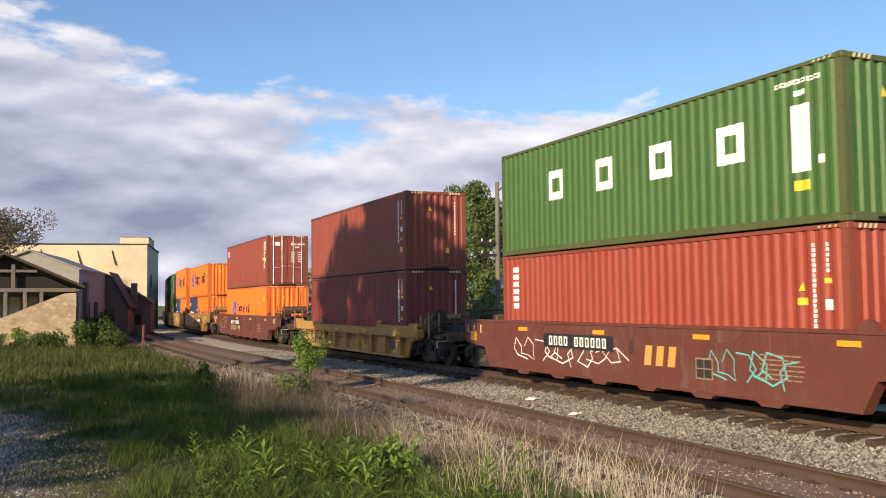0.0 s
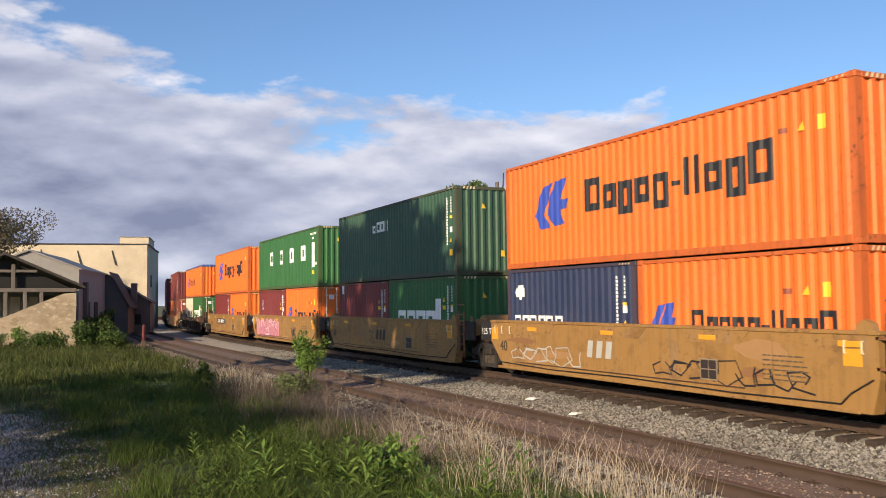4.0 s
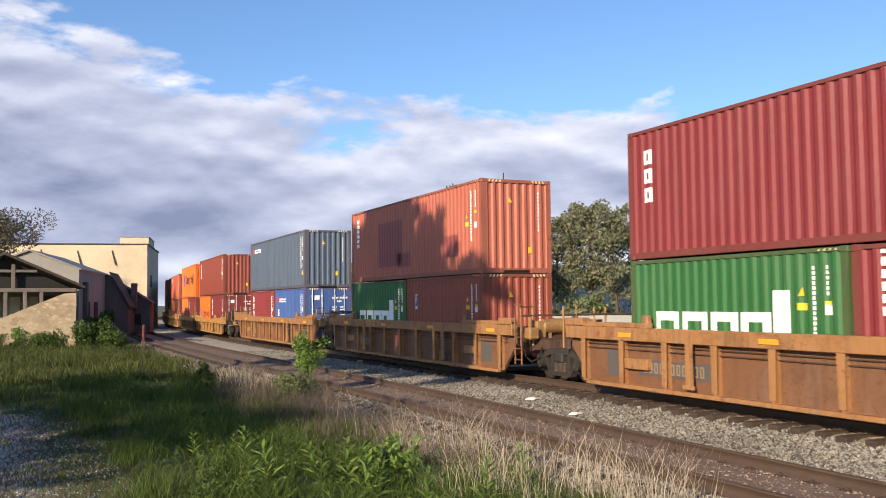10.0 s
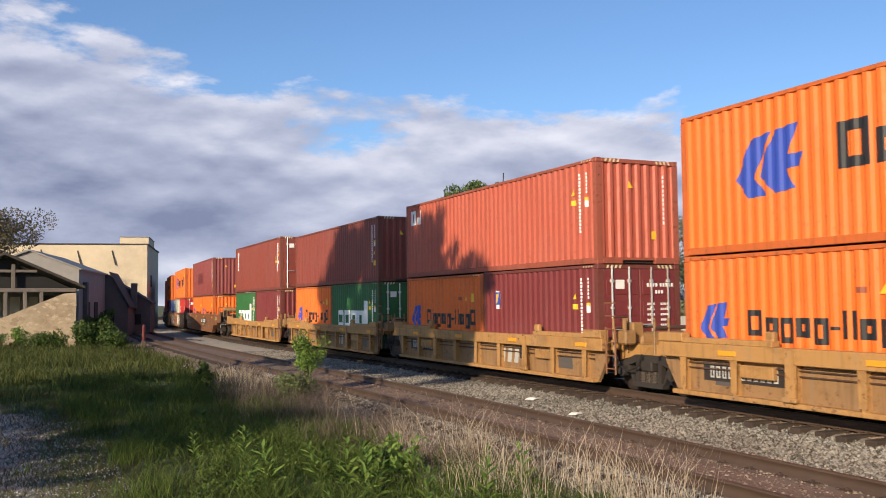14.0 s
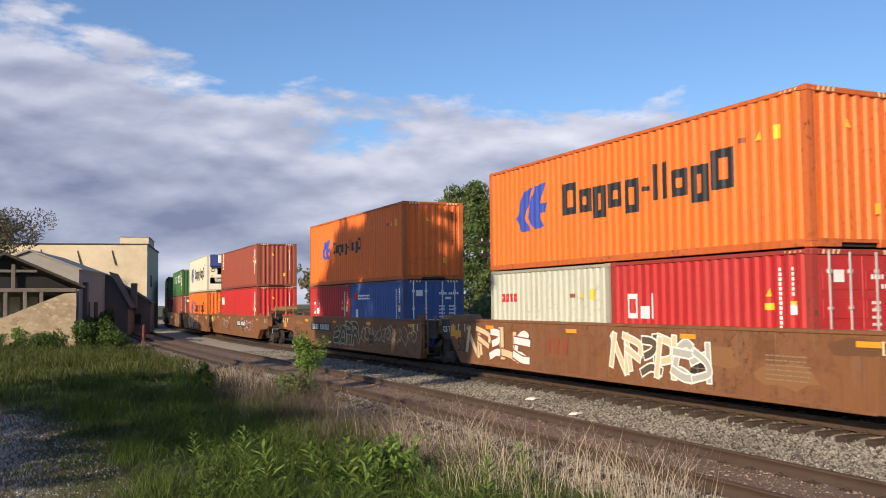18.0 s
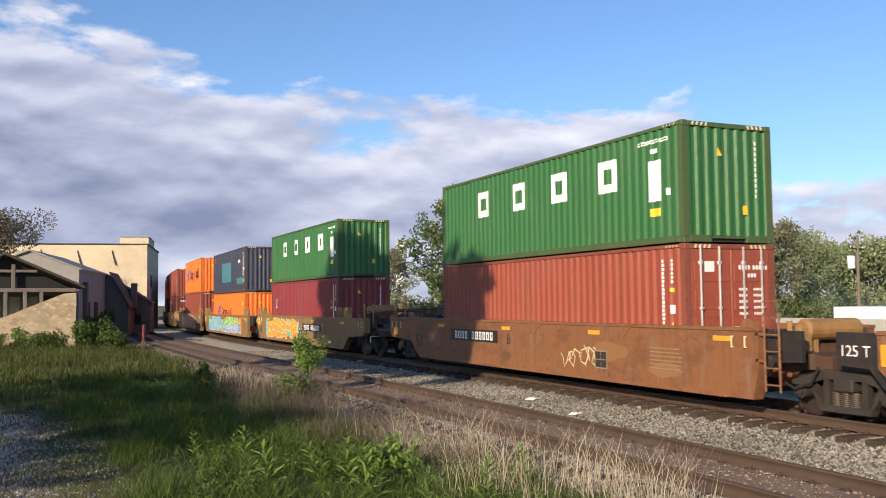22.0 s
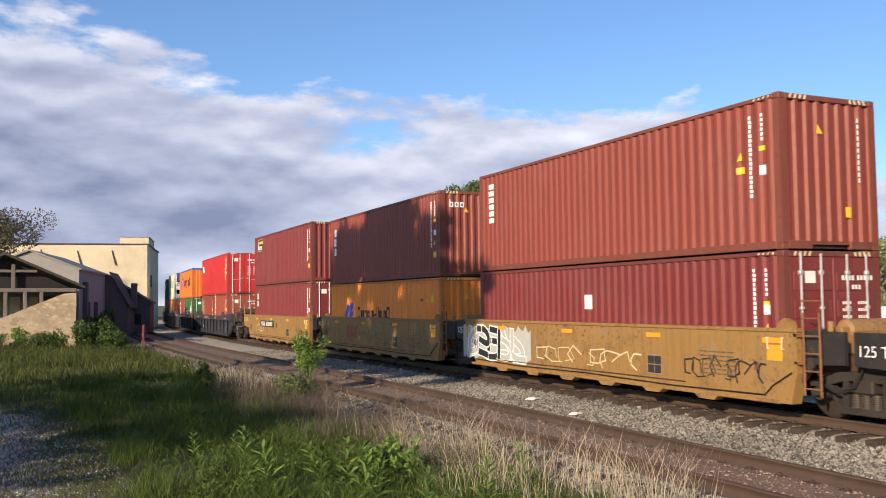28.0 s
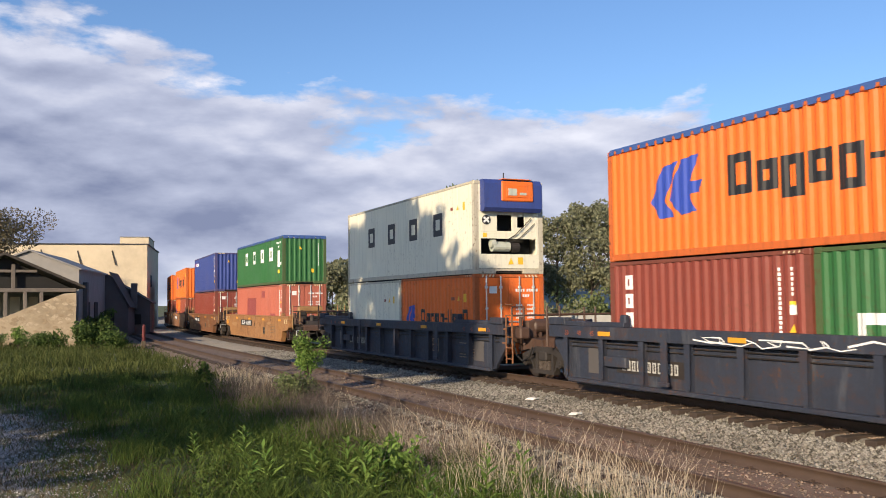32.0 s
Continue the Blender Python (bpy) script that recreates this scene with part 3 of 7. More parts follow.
            part("lettering_mark", once(("endword", half, h), end_word), root)
    if tarp:
        def cover():
            m = Mesh().box(-half + 0.02, half - 0.02, -1.19, 1.19, h - 0.04, h + 0.05, 0.03)
            n = int(half * 2 / 0.3)
            for i in range(n):
                x = -half + 0.05 + i * (2 * half - 0.1) / n
                m.poly([(x, -1.226, h - 0.015), (x + 0.24, -1.226, h - 0.015), (x + 0.22, -1.226, h - 0.1), (x + 0.02, -1.226, h - 0.1)])
            for i in range(8):
                y = -1.2 + i * 0.3
                m.poly([(half + 0.004, y, h + 0.01), (half + 0.004, y + 0.29, h + 0.01), (half + 0.004, y + 0.27, h - 0.13), (half + 0.004, y + 0.02, h - 0.13)])
            return m.done("tarpaulin", PAINT["blue"])
        part("tarpaulin", once(("tarp", half, h), cover), root, "blue tarpaulin cover")
    for i, (name, ink, m) in enumerate(markings(code, half, h, flat, colour in ("orange", "amber", "white", "grey"))):
        ob = part(name, once(("mk", code, half, h, flat, i, colour in ("orange", "amber", "white", "grey")), lambda m=m, name=name, ink=ink: m.done(name, INK[ink])), root)
        if name in ("id_mark", "hazard_stripes", "sign_mark"):
            tagged(ob, "rows of tiny painted marks", kind="stuff")
    if colour == "salmon" and half > 4:
        for x0, x1, z0, z1 in ((-2.9, -0.4, 0.5, 2.2), (-0.9, 0.3, 0.45, 0.95), (0.9, 1.9, 2.2, 2.6), (3.2, 4.4, 0.6, 1.3)):
            part("repair_patch", marks_strip(Mesh(), x0, x1, z0, z1, half, flat).done("repair_patch", INK["patch"]), root, "dull red repainted patch")
    elif colour == "wine" and code == "tag" and half > 4:
        part("repair_patch", marks_strip(Mesh(), -2.6, 0.2, 1.0, 1.9, half, flat).done("repair_patch", INK["brickred"]), root, "darker repainted patch")
    return root


def door_leaf(half, h, material):
    return Mesh().box(half - 0.06, half - 0.012, -1.055, -0.006, 0.17, h - 0.12, 0.012).done("door", material)


def reefer_end(root, half, h, warm):
    """The cooling machine in the end of a refrigerated container: a jutting fan cowl over white panels and a recessed compressor."""
    wh = PAINT["white"]
    X = half - 0.004

    def frame_m():
        m = Mesh().box(half - 0.05, X, -1.06, 1.06, 0.17, 0.62, 0.01)
        m.box(half - 0.05, X, -1.06, -0.98, 0.62, h - 0.12, 0.01).box(half - 0.05, X, 0.96, 1.06, 0.62, h - 0.12, 0.01)
        m.box(half - 0.05, X, -0.98, 0.96, 1.1, 1.3, 0.01).box(half - 0.05, X, -0.98, -0.42, 1.3, h - 0.12, 0.01)
        m.box(half - 0.05, X, 0.1, 0.3, 1.3, h - 0.12, 0.01).box(half - 0.05, X, 0.55, 0.96, 1.3, h - 0.12, 0.01).box(half - 0.05, X, -0.42, 0.1, 1.84, h - 0.12, 0.01).box(half - 0.05, X, 0.3, 0.55, 1.8, h - 0.12, 0.01)
        m.box(half - 0.05, X, 0.3, 0.55, 1.3, 1.46, 0.01).box(half - 0.05, X, -0.42, 0.1, 1.3, 1.34, 0.01)
        m.box(half - 0.02, half + 0.012, -0.98, 0.96, 1.1, 1.125)
        return m.done("machine_frame", wh)
    part("machine_frame", once("rf_frame", frame_m), root)
    part("machine_recess", once("rf_recess", lambda: Mesh().box(half - 0.6, half - 0.055, -1.05, 1.05, 0.18, 0.2).box(half - 0.62, half - 0.55, -1.05, 1.05, 0.18, h - 0.12).done("machine_recess", DARK)), root, "dark recess behind the machine")
    cowl = lambda: Mesh().slab([(half - 0.05, h - 0.95), (half + 0.2, h - 0.98), (half + 0.30, h - 0.86), (half + 0.30, h - 0.12), (half + 0.2, h + 0.02), (half - 0.05, h + 0.02)], -1.0, 1.02).done("fan_cowl", PAINT["royal"])
    part("fan_cowl", once("rf_cowl", cowl), root, "dark blue fan cowl")
    cp = lambda: Mesh().box(half + 0.28, half + 0.34, -0.42, 0.7, h - 0.66, h - 0.03, 0.03).box(half + 0.06, half + 0.31, -0.38, 0.66, h + 0.02, h + 0.05, 0.012).box(half + 0.33, half + 0.355, -0.26, 0.5, h - 0.54, h - 0.18, 0.02).done("cowl_panel", PAINT["orange" if warm else "white"])
    part("cowl_panel", once(("rf_cp", warm), cp), root, "orange cowl panel" if warm else "light cowl panel")
    part("fan_grille", once("rf_gr", lambda: Mesh().box(half + 0.352, half + 0.362, -0.2, 0.1, h - 0.48, h - 0.26, 0.01).box(half + 0.352, half + 0.362, 0.2, 0.44, h - 0.46, h - 0.38, 0.01).done("fan_grille", PAINT["grey"])), root)
    part("compressor", once("rf_comp", lambda: Mesh().tube((half - 0.14, -0.55, 0.86), (half - 0.14, 0.05, 0.86), 0.16, n=14).tube((half - 0.1, -0.62, 0.95), (half - 0.1, -0.45, 0.95), 0.13, n=12).done("compressor", PAINT["grey"])), root, "grey compressor")
    part("motor", once("rf_mot", lambda: Mesh().tube((half - 0.12, 0.1, 0.84), (half - 0.12, 0.38, 0.84), 0.15, n=12).box(half - 0.2, half - 0.05, 0.12, 0.34, 0.68, 0.8, 0.02).done("motor", TRUCK)), root)
    part("pipework", once("rf_pipe", lambda: rope(rope(Mesh(), [(half + 0.03, -0.2, 1.0), (half + 0.05, 0.2, 1.22), (half + 0.05, 0.75, 1.75)], 0.014), [(half + 0.03, 0.0, 0.98), (half + 0.04, 0.35, 1.12), (half + 0.04, 0.9, 1.6)], 0.012).done("pipework", STEEL)), root)

    def labels():
        m = Mesh()
        m.poly([(half + 0.002, -0.05, 0.3), (half + 0.002, 0.15, 0.3), (half + 0.002, 0.05, 0.52)])
        m.poly([(half + 0.002, -0.92, 1.14), (half + 0.002, -0.78, 1.14), (half + 0.002, -0.78, 1.27), (half + 0.002, -0.92, 1.27)])
        if warm:
            m.poly([(half + 0.002, 0.3, 0.3), (half + 0.002, 0.48, 0.3), (half + 0.002, 0.48, 0.52), (half + 0.002, 0.3, 0.52)])
        return m.done("warning_label", INK["yellow"])
    part("warning_label", once(("rf_lab", warm), labels), root)
    part("vent_disc", once("rf_disc", lambda: Mesh().tube((half - 0.004, -0.8, 1.68), (half + 0.012, -0.8, 1.68), 0.15, n=18).done("vent_disc", INK["black"])), root, "black vent disc")
    part("vent_cross", once("rf_dc", lambda: Mesh().slab([(-0.11, -0.05), (-0.07, -0.1), (0.11, 0.05), (0.07, 0.1)], -0.016, -0.002).slab([(-0.11, 0.05), (-0.07, 0.1), (0.11, -0.05), (0.07, -0.1)], -0.018, -0.014).done("vent_cross", INK["white"])), root, "white cross on the vent", pose(half, -0.8, 1.68, 0, 0, 90))


# ---- well cars ----
def truck_at(car, x, name="truck"):
    """A two-axle truck: bolster, open side frames with springs, and wheelsets that turn."""
    bol = lambda: Mesh().box(-0.2, 0.2, -1.12, 1.12, 0.5, 0.74, 0.03).tube((0, 0, 0.6), (0, 0, 0.88), 0.22, n=12).done("truck", TRUCK)
    tr = part(name, once("bolster", bol), car, "rusty cast-steel truck", pose(x, 0, 0))

    def frame_mesh():
        m = Mesh()
        m.slab([(-1.14, 0.50), (-1.16, 0.64), (-0.8, 0.74), (-0.45, 0.86), (0.45, 0.86), (0.8, 0.74), (1.16, 0.64), (1.14, 0.50), (0.8, 0.58), (0.42, 0.70), (-0.42, 0.70), (-0.8, 0.58)], -0.08, 0.08)
        m.slab([(-0.52, 0.15), (0.52, 0.15), (0.56, 0.26), (-0.56, 0.26)], -0.09, 0.09)
        for s in (-1, 1):
            m.slab([(s * 0.34, 0.25), (s * 0.46, 0.25), (s * 0.46, 0.72), (s * 0.34, 0.72)], -0.06, 0.06)
            m.slab([(s * 0.46, 0.16), (s * 0.56, 0.25), (s * 0.80, 0.60), (s * 0.69, 0.62)], -0.07, 0.07)
            m.slab([(s * 1.03, 0.38), (s * 1.12, 0.38), (s * 1.16, 0.56), (s * 1.0, 0.56)], -0.08, 0.08)
            m.tube((s * 0.89, -0.15, 0.457), (s * 0.89, 0.06, 0.457), 0.12, n=12)
            m.tube((s * 0.89, -0.18, 0.457), (s * 0.89, -0.14, 0.457), 0.07, n=8)
        return m.done("side_frame", TRUCK)

    def springs():
        m = Mesh()
        for i in range(3):
            for j in range(7):
                m.tube((-0.2 + 0.2 * i, -0.02, 0.265 + 0.034 * j), (-0.2 + 0.2 * i, -0.02, 0.283 + 0.034 * j), 0.085, n=9)
            m.tube((-0.2 + 0.2 * i, -0.02, 0.26), (-0.2 + 0.2 * i, -0.02, 0.5), 0.05, n=6)
        return m.done("spring_nest", SPRING)
    for y, r in ((-0.99, 0), (0.99, 180)):
        f = part("side_frame", once("side_frame", frame_mesh), tr, "", pose(0, y, 0, 0, 0, r))
        part("spring_nest", once("springs", springs), f, "coil springs of the truck")

    def brakes():
        m = Mesh()
        for s in (-1, 1):
            m.box(s * 0.36 - 0.05, s * 0.36 + 0.05, -0.85, 0.85, 0.36, 0.44, 0.01)
            m.tube((s * 0.36, -0.75, 0.4), (s * 0.43, -0.75, 0.62), 0.05, n=6)
        m.tube((-0.9, -0.3, 0.36), (0.9, -0.3, 0.32), 0.022, n=6)
        return m.done("brake_beam", TRUCK)
    part("brake_beam", once("brakes", brakes), tr)

    def wheels():
        m = Mesh().tube((0, -0.95, 0), (0, 0.95, 0), 0.08, n=10)
        for s in (-1, 1):
            m.tube((0, s * 0.70, 0), (0, s * 0.80, 0), 0.46, 0.445, n=28).tube((0, s * 0.66, 0), (0, s * 0.70, 0), 0.49, n=28).tube((0, s * 0.80, 0), (0, s * 0.815, 0), 0.445, 0.40, n=28).tube((0, s * 0.815, 0), (0, s * 0.87, 0), 0.16, 0.12, n=14)
            for i in range(3):
                t = i * 2.1
                m.tube((0.28 * math.cos(t), s * 0.81, 0.28 * math.sin(t)), (0.28 * math.cos(t), s * 0.83, 0.28 * math.sin(t)), 0.04, n=6)
        return m.done("wheelset", WHEEL)
    for sx in (-0.89, 0.89):
        ROLLING.append((part("wheelset", once("wheelset", wheels), tr, "", pose(sx, 0, 0.457)), x + sx, car))
    return tr


ROLLING, MOVING, SILL = [], [], {}
FORM = {"smooth": (1.55, 0.25), "rib40": (1.20, 0.20), "rib53": (1.46, 0.15)}


def written(text, size, material, name):
    """Raised characters from the built-in font, standing in the x-z plane, as a mesh."""
    cu = bpy.data.curves.new(name, "FONT")
    cu.body, cu.size, cu.extrude, cu.resolution_u = text, size, 0.0015, 3
    ob = bpy.data.objects.new(name, cu)
    scene.collection.objects.link(ob)
    bpy.context.view_layer.update()
    me = bpy.data.meshes.new_from_object(ob.evaluated_get(bpy.context.evaluated_depsgraph_get()))
    bpy.data.objects.remove(ob)
    me.transform(Matrix.Rotation(math.pi / 2, 4, "X"))
    me.materials.clear()
    me.materials.append(material)
    return me


CARWORD = {"c_gold": "bright yellow", "c_khaki": "dull khaki-brown", "c_oxide": "dark red-brown", "c_yellow": "dirty yellow", "c_ochre": "rusty ochre", "c_brown": "brown", "c_rusty": "rusty brown-ochre", "c_dark": "dark rusty brown", "c_tan": "tan yellow", "c_steel": "blue-grey"}


def rope(m, pts, r, n=6):
    for a, b in zip(pts, pts[1:]):
        m.tube(a, b, r, n=n)
    return m


def well_car(form, colour, hs, left, right, tags, number):
    """One well of a stack car. left, right: 'a' shares a truck with its neighbour, 'c' ends at a coupler."""
    top, bot = FORM[form]
    if hs > 8 and left == right == "c":
        top = 1.24
    mat = PAINT[colour]
    gear = PAINT["c_gear"] if colour not in ("c_oxide", "c_steel", "c_dark") else PAINT["c_dark"]
    slope = 0.85 if hs > 8 else 0.4
    ends = {"a": slope if form != "smooth" else 0.15, "c": slope}
    label = f"{CARWORD[colour]} {'ribbed' if form != 'smooth' else 'smooth-sided'} well car on steel rails" + (", covered with graffiti" if tags else ", weathered and stained")
    car = thing("well_car", label, "rail car", "cars of the train")
    SILL[car.name] = top
    k = (form, colour, hs, top)
    ext = {"a": 0.0, "c": (1.9 if hs > 7.5 else 1.2) if form == "smooth" else 0.9}

    def use(name, make, at=None, lab="", key=None):
        return part(name, once((key or name, k), make), car, lab, at)

    turn = pose(0, 0, 0, 0, 0, 180)
    el, er = ext[left], ext[right]

    # rusty cars' recessed panels: darker paint for grime plus the recess's shade
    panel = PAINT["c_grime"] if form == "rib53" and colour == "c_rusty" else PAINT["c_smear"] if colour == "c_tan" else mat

    def side(el, er, y0, y1):
        def end(e, s):
            if e:
                return [(s * (hs + e), top), (s * (hs + e), 1.0), (s * (hs + e - 0.25), 0.86), (s * (hs - 0.1), 0.78), (s * (hs - slope), bot)]
            lean = 0.75 if form == "smooth" and s < 0 else ends["a"]
            return [(s * hs, top), (s * hs, 0.98 if lean > 0.5 else 0.80), (s * (hs - lean), bot)]
        out = end(el, -1) + end(er, 1)[::-1]
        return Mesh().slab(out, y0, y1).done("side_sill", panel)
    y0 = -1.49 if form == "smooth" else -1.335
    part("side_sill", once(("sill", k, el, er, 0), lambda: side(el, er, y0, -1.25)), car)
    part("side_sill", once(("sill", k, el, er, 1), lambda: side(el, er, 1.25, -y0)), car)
    chord_h = 0.05 if form == "smooth" else 0.27
    for sy in (-1, 1):
        a, b = (-1.512, -1.27) if sy < 0 else (1.27, 1.512)
        part("top_chord", once(("chord", k, el, er, sy), lambda: Mesh().box(-hs - el - 0.02, hs + er + 0.02, a, b, top - chord_h, top + 0.02, 0.012).done("top_chord", mat)), car)
    low = lambda: Mesh().box(-hs + slope, hs - slope, -1.505, -1.25, bot - 0.02, bot + (0.05 if form == "smooth" else 0.07), 0.012).done("bottom_chord", mat)
    use("bottom_chord", low)
    use("bottom_chord", None, turn)
    if form != "smooth":
        n = 11 if hs > 8 else 9
        rib = lambda: Mesh().slab([(-0.03, bot + 0.05), (0.03, bot + 0.05), (0.035, top - chord_h), (-0.035, top - chord_h)], -1.495, -1.33).slab([(-0.075, bot + 0.12), (0.075, bot + 0.12), (0.09, top - chord_h), (-0.09, top - chord_h)], -1.508, -1.49).done("rib", mat)
        for i in range(n):
            x = (i - (n - 1) / 2) * (2 * hs - 1.5) / (n - 1)
            use("rib", rib, pose(x, 0, 0))
        use("conduit", lambda: Mesh().tube((-hs + 0.5, -1.37, top - chord_h - 0.10), (hs - 0.5, -1.37, top - chord_h - 0.10), 0.016, n=6).tube((-hs + 0.5, -1.37, top - chord_h - 0.2), (hs - 0.5, -1.37, top - chord_h - 0.2), 0.016, n=6).done("conduit", PAINT["c_black" if colour == "c_steel" else "c_dark"]), None, "air pipes under the top chord")
        for x in (-hs * 0.45, hs * 0.45):
            use("lift_bracket", lambda: Mesh().slab([(-0.11, 0.34), (0.11, 0.34), (0.1, top - 0.02), (-0.1, top - 0.02)], -1.53, -1.50).box(-0.16, 0.16, -1.57, -1.5, 0.28, 0.37, 0.01).done("lift_bracket", mat), pose(x, 0, 0))
        for sgn in (-1, 1):
            # raised guide rail over each end, with its stops
            x0, x1 = (hs - 3.2, hs + er) if sgn > 0 else (-hs - el, -hs + 3.2)
            part("guide_rail", once(("grail", k, sgn, el, er), lambda: Mesh().box(x0, x1, -1.50, -1.30, top + 0.02, top + 0.13, 0.012).box(x1 - 0.75 if sgn > 0 else x0, x1 if sgn > 0 else x0 + 0.75, -1.53, -1.30, top + 0.04, top + 0.22, 0.015).box(
                x0 if sgn > 0 else x1 - 0.22, x0 + 0.22 if sgn > 0 else x1, -1.46, -1.32, top + 0.1, top + 0.3, 0.03).done("guide_rail", mat)), car, "raised container guide rail")
            part("guide_rail", once(("grail2", k, sgn, el, er), lambda: Mesh().box(x0, x1, 1.30, 1.50, top + 0.02, top + 0.13, 0.012).done("guide_rail", mat)), car)
            use("stencil_panel", lambda: Mesh().box(-0.33, 0.33, -1.3395, -1.334, bot + 0.22, top - 0.5, 0.002).done("stencil_panel", INK["slate"]), pose(sgn * (hs - 1.85), 0, 0), "dark stencilled panel")
            use("side_box", lambda: Mesh().box(-0.42, 0.42, -1.46, -1.33, bot + 0.42, bot + 0.66, 0.015).done("side_box", mat), pose(sgn * (hs - 2.75), 0, 0))
        if form == "rib53":
            for j, txt in enumerate(("40", "45", "48", "53")):
                me = once(("pos", txt), lambda: written(txt, 0.17, INK["umber"], "position_mark"))
                part("position_mark", me, car, "painted container length mark", pose(hs - 2.6 + 0.55 * j, -1.514, top - 0.2))
                part("position_mark", me, car, "painted container length mark", pose(-hs + 2.4 - 0.55 * j, -1.514, top - 0.2))
    else:
        for i in range(3):
            use("panel_seam", lambda: Mesh().box(-0.012, 0.012, -1.4965, -1.488, bot + 0.06, top - 0.05, 0.003).done("panel_seam", mat), pose((i - 1) * hs * 0.62 + 0.25, 0, 0))
        for x in (-hs - el + 0.3, hs + er - 0.3, hs + er - 0.65, -hs - el + 0.7, -hs - el + 1.15):
            use("grab_iron", lambda: Mesh().box(-0.018, 0.018, -1.535, -1.515, -0.11, 0.11, 0.006).box(-0.018, 0.018, -1.52, -1.488, 0.09, 0.11).box(-0.018, 0.018, -1.52, -1.488, -0.11, -0.09).done("grab_iron", INK["cream"]), pose(x, 0, top - 0.25))
        if colour in ("c_ochre", "c_yellow"):
            use("end_reflector", lambda: Mesh().box(hs - 0.7, hs - 0.32, -1.497, -1.489, top - 0.56, top - 0.28, 0.003).done("end_reflector", INK["amber"]), None, "yellow end reflector")
        else:
            use("end_reflector", lambda: Mesh().box(-0.2, 0.2, -1.497, -1.489, top - 0.6, top - 0.34, 0.003).done("end_reflector", INK["amber"]), pose(-hs - el + 0.6, 0, 0), "yellow end reflector")
        if colour in ("c_ochre", "c_brown", "c_rusty", "c_khaki", "c_oxide"):
            tri = lambda: Mesh().slab([(-1.0, top - 0.05), (-0.72, top - 0.30), (0.72, top - 0.30), (1.0, top - 0.05)], -1.50, -1.485).done("stiffener", mat)
            for x in (-0.62, -0.05, 0.42):
                use("stiffener", tri, pose(x * hs, 0, 0))
        if colour in ("c_yellow", "c_ochre"):
            use("air_pipe", lambda: rope(Mesh(), [(-hs + 0.5, -1.515, bot + 0.16), (-hs * 0.5, -1.515, bot + 0.10), (0, -1.515, bot + 0.13), (hs * 0.5, -1.515, bot + 0.09), (hs - 0.75, -1.515, bot + 0.12), (hs - 0.55, -1.515, bot + 0.3), (hs - 0.1, -1.515, bot + 0.55)], 0.014).done("air_pipe", DARK), None, "thin dark air pipe")
            use("pipe_ledge", lambda: Mesh().box(-hs * 0.75, hs * 0.55, -1.525, -1.489, bot + 0.19, bot + 0.205, 0.003).done("pipe_ledge", PAINT["c_dark"]))
    for i in range(7):
        use("floor_beam", lambda: Mesh().box(-0.14, 0.14, -1.3, 1.3, bot - 0.05, bot + 0.06, 0.01).done("floor_beam", STEEL), pose((i - 3) * (2 * hs - 3.2) / 6, 0, 0))
    if form == "smooth" and colour in ("c_yellow", "c_oxide"):
        foot = lambda: Mesh().slab([(-0.35, bot - 0.01), (0.35, bot - 0.01), (0.22, bot - 0.1), (-0.22, bot - 0.1)], -1.5, -1.3).done("jacking_pad", mat)
        for i in range(6):
            use("jacking_pad", foot, pose((i - 2.5) * (2 * hs - 3) / 6, 0, 0))
    if form == "smooth" and colour in ("c_brown", "c_rusty", "c_khaki", "c_ochre"):
        # faded and primed patches of old paint
        rp = random.Random(int(hs * 10) + len(tags) * 7 + len(number))
        for i in range(5):
            cx, cz, rx, rz = (rp.random() - 0.5) * 1.8 * hs, 0.45 + 0.85 * rp.random(), 0.25 + 0.6 * rp.random(), 0.08 + 0.16 * rp.random()
            pts = [(cx + rx * math.cos(a) * (0.7 + 0.5 * rp.random()), -1.4906 - 0.0006 * i, min(top - 0.08, max(bot + 0.08, cz + rz * math.sin(a) * (0.7 + 0.5 * rp.random())))) for a in [k2 * 0.4488 for k2 in range(14)]]
            part("faded_patch", Mesh().poly(pts).done("faded_patch", INK[rp.choice(("grimy", "stain", "grimy") if colour == "c_brown" else ("grimy", "rubbed", "rubbed"))]), car, "faded patch of old paint")
    # yellow reflectors along the sill
    refl = lambda: Mesh().box(-0.24, 0.24, -1.531, -1.512, -0.05, 0.05, 0.006).done("reflector", INK["amber"])
    for i in range(4):
        part("reflector", once("reflector", refl), car, "yellow reflective strip", pose((i - 1.5) * hs * 0.52 + 0.6, 0.0, top - 0.14) if form != "smooth" else pose((i - 1.5) * hs * 0.52 + 0.9, 0.022, top - 0.2))
    # ends
    for sgn, kind in ((-1, left), (1, right)):
        t = pose(0, 0, 0) if sgn > 0 else turn
        reach = 1.2 if kind == "a" else 2.3
        def end_deck(reach=reach):
            m = Mesh()
            m.slab([(hs - 0.05, top - 0.06), (hs - 0.05, 0.72), (hs + 0.35, 0.80), (hs + reach, 0.86), (hs + reach, 1.08), (hs + 0.5, 1.12), (hs + 0.12, top - 0.06)], -0.95, 0.95)
            m.box(hs - 0.1, hs + 0.06, -1.24, 1.24, 0.95, top - 0.01, 0.02)
            return m.done("end_deck", PAINT["c_dark"] if colour != "c_tan" else mat)
        use("end_deck", end_deck, t, "", ("deck", kind))
